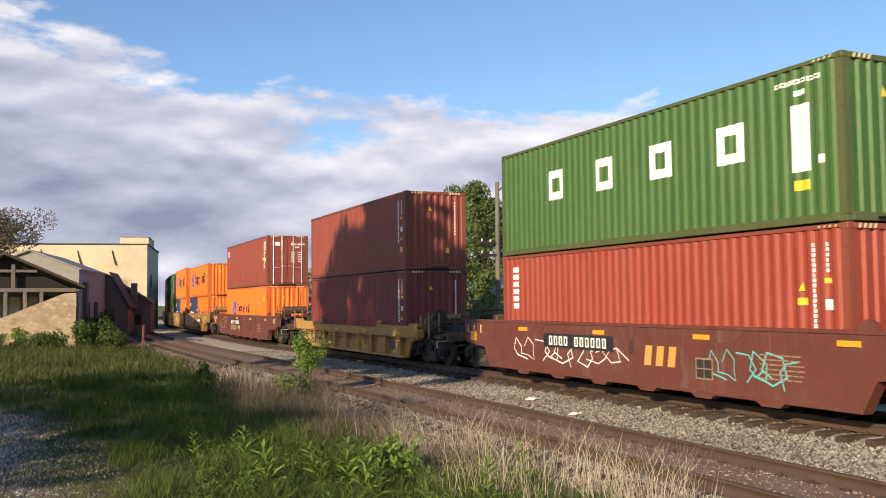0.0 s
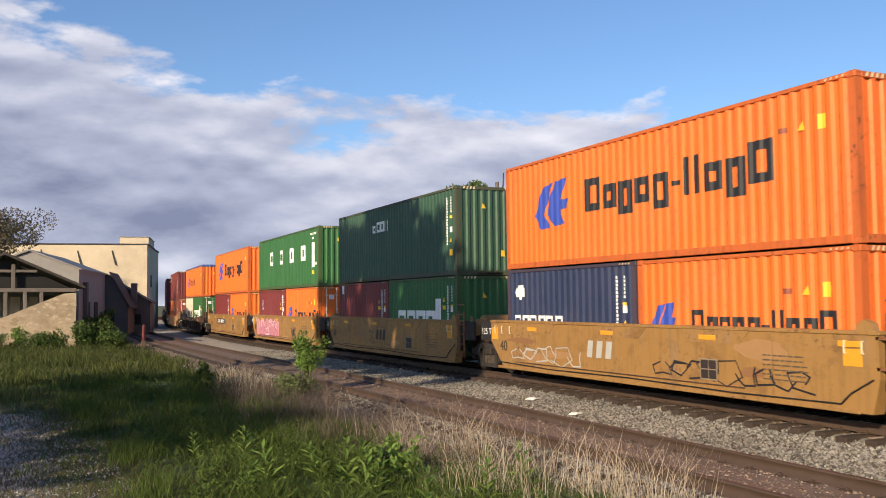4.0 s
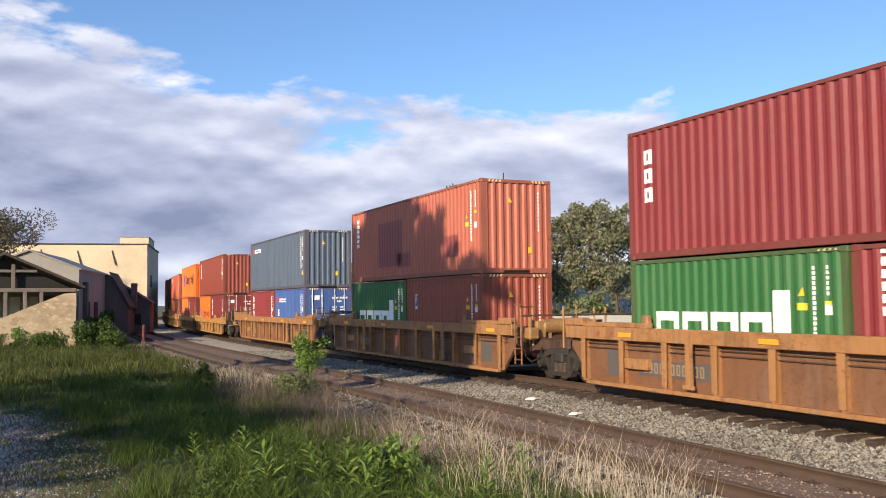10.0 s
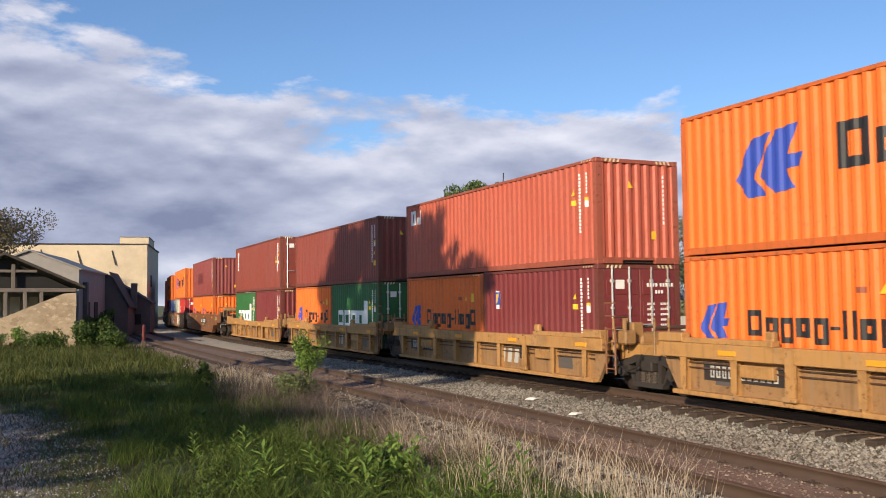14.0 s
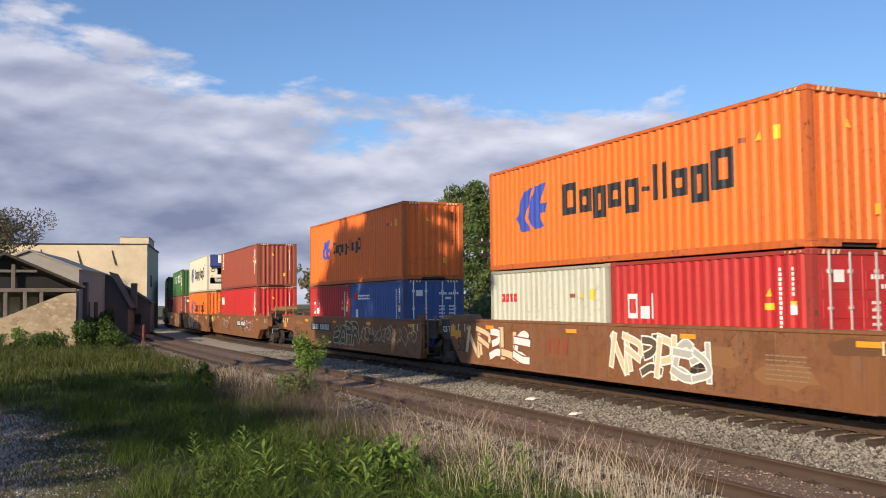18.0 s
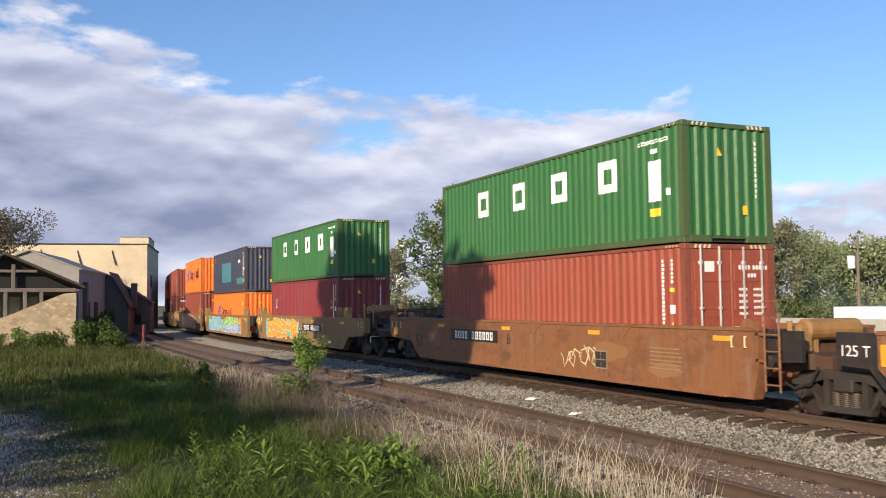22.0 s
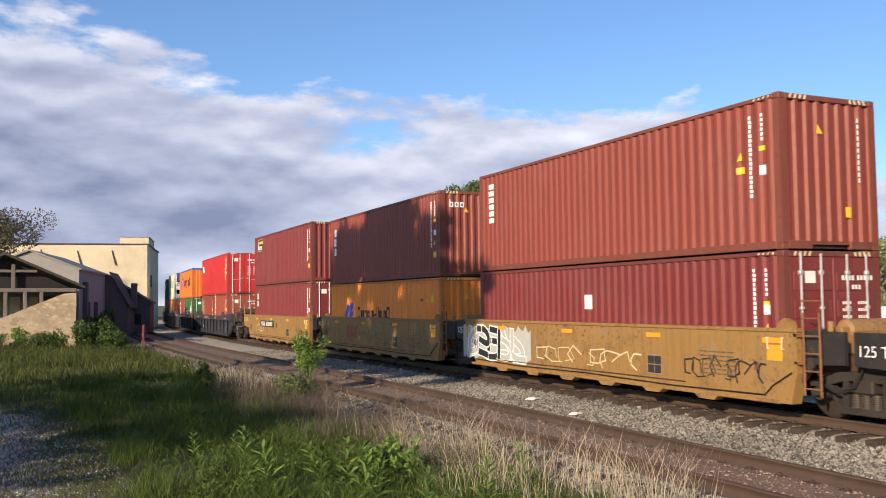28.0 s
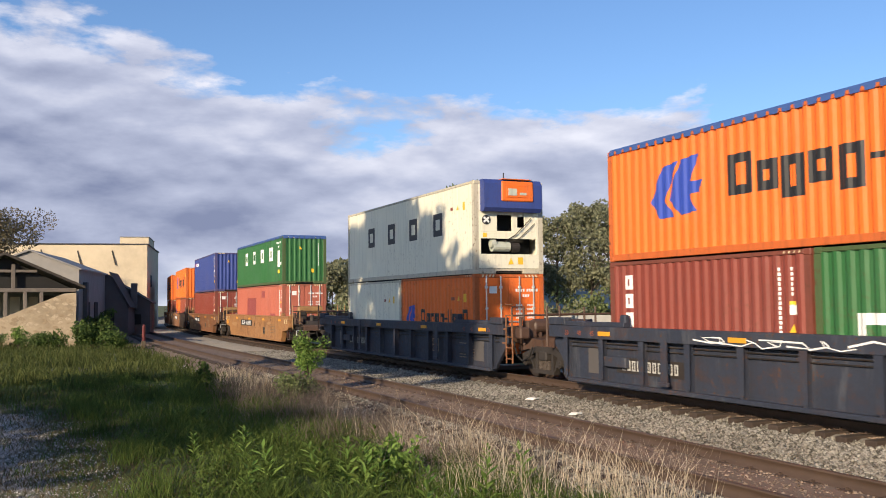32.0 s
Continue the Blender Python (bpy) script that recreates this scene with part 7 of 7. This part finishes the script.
stones("drive_gravel", "pale loose gravel of the drive", 22000, (-20, -6, -3.5, 1.2, lambda x, y: ground_z(x, y)), 0.02, GRAVEL, 31)
stones("shoulder_gravel", "pale loose gravel beside the side track", 21000, (-30, -5, 5.5, 7.2, lambda x, y: max(ground_z(x, y) + 0.01, drop(x) - 0.30 + 0.115 * (y - 5.93))), 0.027, STONE, 32)

# ---- the train ----
UNITS = [
    (-11.04, "smooth", "c_oxide", 6.9, "c", "brick:hc:column", "moss:hc:blocks", [("line", -0.72, 0.0, "white", 9), ("line", 0.42, 0.75, "teal", 6), ("logo", 0.12, 0.7, 0.42, "gold")], ""),
    (-30.68, "rib40", "c_gold", 6.9, "c", "maroon:hc:plain", "brown:hc:tag", [("logo", 0.28, 0.5, 0.4, "umber")], "40"),
    (-51.89, "smooth", "c_oxide", 7.8, "c", "orange:hc:pennant", "brown:hc:sq*", [("line", -0.42, -0.02, "cream", 16), ("line", -0.4, -0.04, "dust", 14), ("line", -0.9, -0.6, "silver", 5), ("line", 0.15, 0.7, "umber", 7)], ""),
    (-73.14, "smooth", "c_ochre", 6.6, "a", "navy:std:globe|orange:std:pennant", "orange:std:pennant", [("blob", -0.97, -0.25, "teal teal silver", "crimson", 7, "rose"), ("line", 0.45, 0.75, "black", 7)], ""),
    (-88.39, "smooth", "c_ochre", 6.6, "a", "navy:std:globe|orange:std:pennant", "orange:hc:pennant", [("line", -0.8, -0.3, "silver", 6), ("line", 0.15, 0.8, "black", 9), ("logo", -0.25, 0.75, 0.4, "silver")], ""),
    (-103.94, "smooth", "c_ochre", 6.6, "a", "maroon:std:sq|green:std:blocks_low", "dgreen:hc:midword", [("logo", -0.1, 0.75, 0.38, "black")], ""),
    (-119.25, "smooth", "c_ochre", 6.6, "a", "maroon:std:flagsign|orange:std:pennant*", "green:hc:blocks", [("blob", -0.78, -0.1, "pink/rose rose/pink", "plum", 7, "pink"), ("line", 0.3, 0.45, "black", 4)], ""),
    (-134.65, "smooth", "c_ochre", 6.6, "c", "maroon:std:tag|orange:std:pennant", "orange:hc:pennant", [("line", -0.7, -0.2, "umber", 5)], "40"),
    (-154.19, "rib40", "c_dark", 7.0, "c", "white:std:pennant_pale|green:std:blocks_low*", "orange:std:pennant_small^", [("line", 0.0, 0.1, "silver", 3)], ""),
    (-175.47, "smooth", "c_rusty", 8.4, "c", "orange:std:pennant^|rust:std:corner*", "maroon:hc:signboard", [("panel", -1.0, -0.55, "olive")], "53"),
    (-198.93, "rib53", "c_rusty", 8.4, "a", "green:std:blocks_low|crimson:std:column", "crimson:hc:upright", [], ""),
    (-218.56, "rib53", "c_rusty", 8.4, "a", "green:std:blocks_low|rust:std:flagsign", "salmon:hc:column", [("logo", -0.1, 0.55, 0.45, "umber")], "53"),
    (-238.05, "rib53", "c_rusty", 8.4, "c", "crimson:std:upright|blue:std:redsquare*", "slate:hc:redsquare", [], "53"),
    (-259.65, "rib40", "c_tan", 6.6, "a", "orange:std:pennant|maroon:std:upright*", "brown:hc:column", [], ""),
    (-274.66, "rib40", "c_tan", 6.6, "a", "orange:std:pennant|maroon:std:upright*", "orange:hc:pennant", [("logo", -0.1, 0.45, 0.4, "black")], ""),
    (-290.01, "rib40", "c_tan", 6.6, "a", "orange:std:pennant|maroon:std:flagsign*", "faded:std:corner", [("logo", 0.2, 0.42, 0.4, "silver")], ""),
    (-305.15, "rib40", "c_tan", 6.6, "a", "orange:std:pennant|green:std:blocks_low*", "brown:std:tag", [("logo", 0.15, 0.42, 0.4, "silver")], ""),
    (-320.36, "rib40", "c_tan", 6.6, "c", "green:std:blocks_low|maroon:std:tag", "brown:hc:column*", [], "40"),
    (-341.98, "smooth", "c_brown", 8.4, "a", "orange:std:pennant|orange:std:pennant", "wine:hc:tag", [("line", -0.95, -0.6, "silver", 6), ("line", 0.25, 0.4, "cream", 4)], ""),
    (-361.03, "smooth", "c_brown", 8.4, "a", "grey:std:redword|red:std:corner*", "orange:hc:pennant", [("blob", -0.85, -0.4, "cream white", "umber", 5), ("blob", 0.05, 0.45, "cream silver mud", "white", 6), ("logo", -0.3, 0.75, 0.42, "umber")], ""),
    (-380.13, "smooth", "c_brown", 8.4, "c", "red:std:corner|blue:std:redsquare*", "orange:hc:pennant_small", [("blob", -0.16, 0.22, "soot mud", "cream", 4), ("line", 0.22, 0.95, "cream", 14)], ""),
    (-403.62, "smooth", "c_brown", 8.4, "a", "red:hc:corner", "rust:std:column", [("line", -0.6, -0.2, "silver", 7), ("line", 0.3, 0.8, "rose", 9)], ""),
    (-422.62, "smooth", "c_brown", 8.4, "a", "orange:hc:pennant_big", "white:hc:pennant_pale#", [("panel", -0.52, -0.03, "cream"), ("blob", 0.0, 0.35, "black crimson black", "white", 4), ("logo", -0.38, 0.75, 0.42, "umber")], ""),
    (-442.01, "smooth", "c_brown", 8.4, "c", "rust:hc:tag*", "green:std:blocks", [("line", 0.2, 0.4, "cream", 6)], ""),
    (-465.45, "smooth", "c_khaki", 8.4, "a", "crimson:hc:flagsign", "green:std:blocks", [("blob", -0.7, 0.02, "orange/amber", "cream", 6, "teal"), ("line", 0.05, 0.25, "white", 5)], "53"),
    (-484.71, "smooth", "c_khaki", 8.4, "a", "orange:std:pennant", "ink:hc:patch", [("blob", -0.74, -0.1, "sky/lime lime/sky", "white", 7, "sky"), ("blob", -0.06, 0.72, "sky/lime", "white", 7, "orange")], "53"),
    (-503.85, "smooth", "c_khaki", 8.4, "c", "brown:hc:tag", "orange:hc:pennant", [("blob", -0.72, -0.42, "crimson", "white", 4), ("blob", -0.32, 0.5, "crimson/red red/crimson", "white", 7, "rubbed"), ("line", 0.42, 0.68, "cream", 7)], "53"),
    (-525.33, "smooth", "c_yellow", 6.6, "a", "maroon:hc:upright", "brown:hc:column", [("line", -0.6, 0.0, "black", 6)], ""),
    (-540.46, "smooth", "c_yellow", 6.6, "a", "maroon:hc:plain", "orange:hc:pennant", [("line", -0.6, 0.0, "black", 8), ("logo", 0.25, 0.72, 0.5, "umber")], "40"),
    (-555.69, "smooth", "c_yellow", 6.6, "a", "maroon:std:dot*", "brown:hc:column", [("blob", -0.97, -0.45, "black silver", "white", 5, "silver"), ("line", -0.35, 0.35, "cream", 9), ("line", 0.55, 0.9, "black", 9)], ""),
    (-570.84, "smooth", "c_yellow", 6.6, "a", "amber:std:pennant", "brown:hc:upright", [("line", -0.6, 0.9, "mud", 14), ("logo", -0.45, 0.72, 0.5, "umber")], "40"),
    (-586.05, "smooth", "c_yellow", 6.6, "c", "maroon:hc:upright_two*", "maroon:hc:signboard", [("line", -0.7, -0.4, "cream", 5)], "40"),
    (-607.33, "rib53", "c_steel", 8.4, "a", "brown:std:upright|rust:std:column_big*", "red:hc:corner*", [("line", -0.3, 0.0, "silver", 6)], ""),
    (-626.53, "rib53", "c_steel", 8.4, "a", "brown:std:upright|green:std:blocks_low*", "orange:std:pennant^", [("line", -0.3, 0.6, "white", 12)], ""),
    (-645.87, "rib53", "c_steel", 8.4, "c", "white:std:plain|orange:std:pennant*", "white:hc:blackblocks#", [], ""),
    (-669.07, "smooth", "c_rusty", 7.2, "c", "salmon:hc:tag*", "green:std:blocks^", [], ""),
    (-690.07, "smooth", "c_brown", 7.2, "c", "brown:hc:tag*", "royal:hc:redsquare", [], ""),
    (-709.37, "smooth", "c_brown", 7.2, "c", "orange:std:pennant|rust:std:tag", "orange:hc:pennant", [], ""),
    (-728.67, "smooth", "c_brown", 7.2, "c", "orange:std:pennant|rust:std:tag", "orange:hc:pennant", [], ""),
]
SEAT = {0: 0.09, 1: 0.05, 22: 0.06, 24: 0.05, 25: 0.05, 26: 0.05}              # cars whose load rides higher


def split(spec):
    spec0 = spec.rstrip("*^#")
    colour, size, code = spec0.split(":")
    return colour, size, code, "*" in spec, "^" in spec, "#" in spec


def build_train():
    for i, (front, form, colour, hs, nxt, under, over, tags, number) in enumerate(UNITS):
        right = "c" if i == 0 else UNITS[i - 1][4]
        mid = front - 6.096
        car = well_car(form, colour, hs, nxt, right, tags, number)
        for t in tags:
            if t[0] == "blob":
                graffiti(car, hs * t[1], hs * t[2], 0.36 if form == "smooth" else 0.3, SILL[car.name] - 0.1, t[3].split(), t[4], t[5], i * 7 + 1, -1.496 if form == "smooth" else -1.335, t[6] if len(t) > 6 else None)
            elif t[0] == "panel":
                ragged(car, hs * t[1], hs * t[2], 0.3, SILL[car.name] - 0.06, t[3], i, -1.4955)
            elif t[0] == "line":
                scrawl(car, hs * t[1], hs * t[2], 0.45 if form == "smooth" else SILL[car.name] - 0.28, SILL[car.name] - (0.15 if form == "smooth" else 0.02), t[3], i * 7 + 3, t[4], 0.03, -1.4975 if form == "smooth" else -1.517)
            else:
                logo_bars(car, hs * t[1], t[2], t[3], t[4], -1.4965 if form == "smooth" else -1.336)
        MOVING.append((car, mid, 0.0))
        floor = 0.385 + SEAT.get(i, 0.0)
        specs = under.split("|")
        h1 = 0
        for j, spec in enumerate(specs):
            c, size, code, doors, tarp, reefer = split(spec)
            half = 6.096 if len(specs) == 1 else 3.029
            at = mid if len(specs) == 1 else mid + (-3.06 if j == 0 else 3.06)
            MOVING.append((container(c, size, code, half, doors, tarp, reefer, True), at, floor))
            h1 = HEIGHT[size]
        c, size, code, doors, tarp, reefer = split(over)
        MOVING.append((container(c, size, code, 6.096, doors, tarp, reefer), mid, floor + h1 + 0.012))


build_train()

# ---- sky with drifting clouds ----
def cloud_sheet():
    """A part of a sphere of cloud far behind everything, in front of the open sky."""
    m = bpy.data.materials.new("clouds")
    m.use_nodes = True
    n, l = m.node_tree.nodes, m.node_tree.links
    n.clear()
    out = n.new("ShaderNodeOutputMaterial")
    tc = n.new("ShaderNodeTexCoord")
    sep = n.new("ShaderNodeSeparateXYZ")
    l.new(tc.outputs["Object"], sep.inputs[0])

    def math1(op, a, b=None, c=None):
        x = n.new("ShaderNodeMath")
        x.operation = op
        for i, v in enumerate((a, b, c)):
            if v is None:
                continue
            if isinstance(v, (int, float)):
                x.inputs[i].default_value = v
            else:
                l.new(v, x.inputs[i])
        return x.outputs[0]
    # azimuth in degrees to the right of -x, elevation in degrees
    az = math1("MULTIPLY", math1("ARCTAN2", sep.outputs[1], math1("MULTIPLY", sep.outputs[0], -1.0)), 57.2958)
    el = math1("MULTIPLY", math1("ARCSINE", math1("DIVIDE", sep.outputs[2], 2600.0)), 57.2958)
    def field(lift):
        """Cloud thickness, sampled a little higher by lift degrees."""
        comb = n.new("ShaderNodeCombineXYZ")
        l.new(math1("MULTIPLY", az, 0.042), comb.inputs[0])
        l.new(math1("MULTIPLY", math1("ADD", el, lift), 0.108), comb.inputs[1])
        warp = n.new("ShaderNodeTexNoise")
        warp.inputs["Scale"].default_value, warp.inputs["Detail"].default_value = 1.4, 1.5
        l.new(comb.outputs[0], warp.inputs["Vector"])
        vm = n.new("ShaderNodeVectorMath")
        vm.operation = "MULTIPLY_ADD"
        vm.inputs[1].default_value = (0.10, 0.05, 0.0)
        l.new(warp.outputs[1], vm.inputs[0])
        l.new(comb.outputs[0], vm.inputs[2])
        return noisy(n, l, vm.outputs[0], 1.5, 2, 0.5), noisy(n, l, vm.outputs[0], 3.4, 6.5, 0.58), noisy(n, l, vm.outputs[0], 3.0, 2.4, 0.45)
    big, mid, puff = field(0.0)
    big2, mid2, puff2 = field(0.8)
    # the bank's upper edge falls from left to right and ends in low cloud
    top = math1("ADD", ramp(n, l, az, -2.0, 6.0, 17.6, 14.6), ramp(n, l, az, 6.0, 19.0, 0.0, -2.6))
    top = math1("ADD", top, ramp(n, l, az, 37.5, 43.0, 0.0, -5.6))
    d = math1("SUBTRACT", top, el)
    body = math1("ADD", math1("MULTIPLY", d, 0.22), math1("MULTIPLY", math1("SUBTRACT", mid, 0.5), 2.3))
    body = math1("ADD", body, math1("MULTIPLY", math1("SUBTRACT", big, 0.5), 0.9))
    cover = ramp(n, l, body, 0.0, 0.30)
    # light from above: rims bright where the cloud thins upwards, undersides grey
    lit = math1("ADD", math1("MULTIPLY", math1("SUBTRACT", mid, mid2), 1.0), math1("MULTIPLY", math1("SUBTRACT", big, big2), 1.6))
    lit = math1("ADD", lit, math1("MULTIPLY", math1("SUBTRACT", puff, puff2), 1.5))
    deep = math1("MULTIPLY", ramp(n, l, d, 0.3, 6.5, 0.14, 0.60), ramp(n, l, az, 9.0, 27.0, 1.0, 0.62))
    low = math1("MULTIPLY", ramp(n, l, el, 2.0, 4.2, 0.55, 1.0), ramp(n, l, el, 5.0, 10.0, 1.12, 1.0))
    shade = math1("SUBTRACT", math1("MULTIPLY", deep, low), lit)
    shade = math1("ADD", shade, math1("MULTIPLY", math1("SUBTRACT", big, 0.5), 0.45))
    shade = math1("MULTIPLY", math1("ADD", shade, 0.17), 0.88)
    cr = n.new("ShaderNodeValToRGB")
    e = cr.color_ramp.elements
    e[0].position, e[0].color = 0.0, (0.70, 0.72, 0.78, 1)
    e[1].position, e[1].color = 1.0, (0.20, 0.235, 0.345, 1)
    k = cr.color_ramp.elements.new(0.5)
    k.color = (0.40, 0.44, 0.55, 1)
    l.new(shade, cr.inputs[0])
    em, tr, mx = n.new("ShaderNodeEmission"), n.new("ShaderNodeBsdfTransparent"), n.new("ShaderNodeMixShader")
    l.new(cr.outputs[0], em.inputs[0])
    l.new(math1("MULTIPLY", cover, ramp(n, l, el, -0.5, 3.0, 0.85, 1.0)), mx.inputs[0])
    l.new(tr.outputs[0], mx.inputs[1])
    l.new(em.outputs[0], mx.inputs[2])
    l.new(mx.outputs[0], out.inputs[0])
    vs, fs = [], []
    na, ne = 44, 16
    for j in range(ne + 1):
        b = radians(-1.5 + 42 * j / ne)
        for i in range(na + 1):
            a = radians(-35 + 125 * i / na)
            vs.append((-2600 * math.cos(a) * math.cos(b), 2600 * math.sin(a) * math.cos(b), 2600 * math.sin(b)))
    for j in range(ne):
        for i in range(na):
            q = j * (na + 1) + i
            fs.append((q, q + 1, q + na + 2, q + na + 1))
    me = sheet("cloud_backdrop", np.array(vs), np.array(fs), m)
    me.shade_smooth()
    return thing("backdrop", "drifting bank of grey and white evening clouds", "sky", kind="structure", me=me)


clouds = cloud_sheet()



def motions():
    times = [0.0, 0.1] + [float(t) for t in range(1, 32)] + [31.9, 32.0]
    for ob, s0, z in MOVING:
        rows = []
        for t in times:
            p, h = line(s0 + SPEED * t)
            rows.append((t, pose(p.x, p.y, p.z + z, 0, 0, math.degrees(h))))
        walk(ob, rows)
    for ob, off, car in ROLLING:
        s0 = next(s for c, s, _ in MOVING if c == car)
        base = ob.matrix_basis.translation.copy()
        t0, t1 = (-46.0 - s0 - off) / SPEED, (4.0 - s0 - off) / SPEED
        t0, t1 = max(0.0, t0), min(32.0, t1)
        rows = [(0.0, 0.0)]
        if t1 > t0:
            n = max(1, math.ceil((t1 - t0) * SPEED / 0.457 / radians(85)))
            step = SPEED * (t1 - t0) / 0.457 / n
            rows = ([(0.0, 0.0)] if t0 > 0.05 else []) + [(t0 + (t1 - t0) * k / n, step * k) for k in range(n + 1)]
            if t1 < 31.95:
                rows.append((32.0, step * n))
        else:
            rows.append((32.0, 0.0))
        walk(ob, [(t, Matrix.Translation(base) @ Matrix.Rotation(a, 4, "Y")) for t, a in rows])
    walk(clouds, [(0.0, pose(0, 0, 0)), (0.1, pose(0, 0, 0, 0, 0, -0.0085))] + [(float(t), pose(0, 0, 0, 0, 0, -0.085 * t)) for t in range(4, 32, 4)] + [(31.9, pose(0, 0, 0, 0, 0, -0.085 * 31.9)), (32.0, pose(0, 0, 0, 0, 0, -0.085 * 32))])


motions()
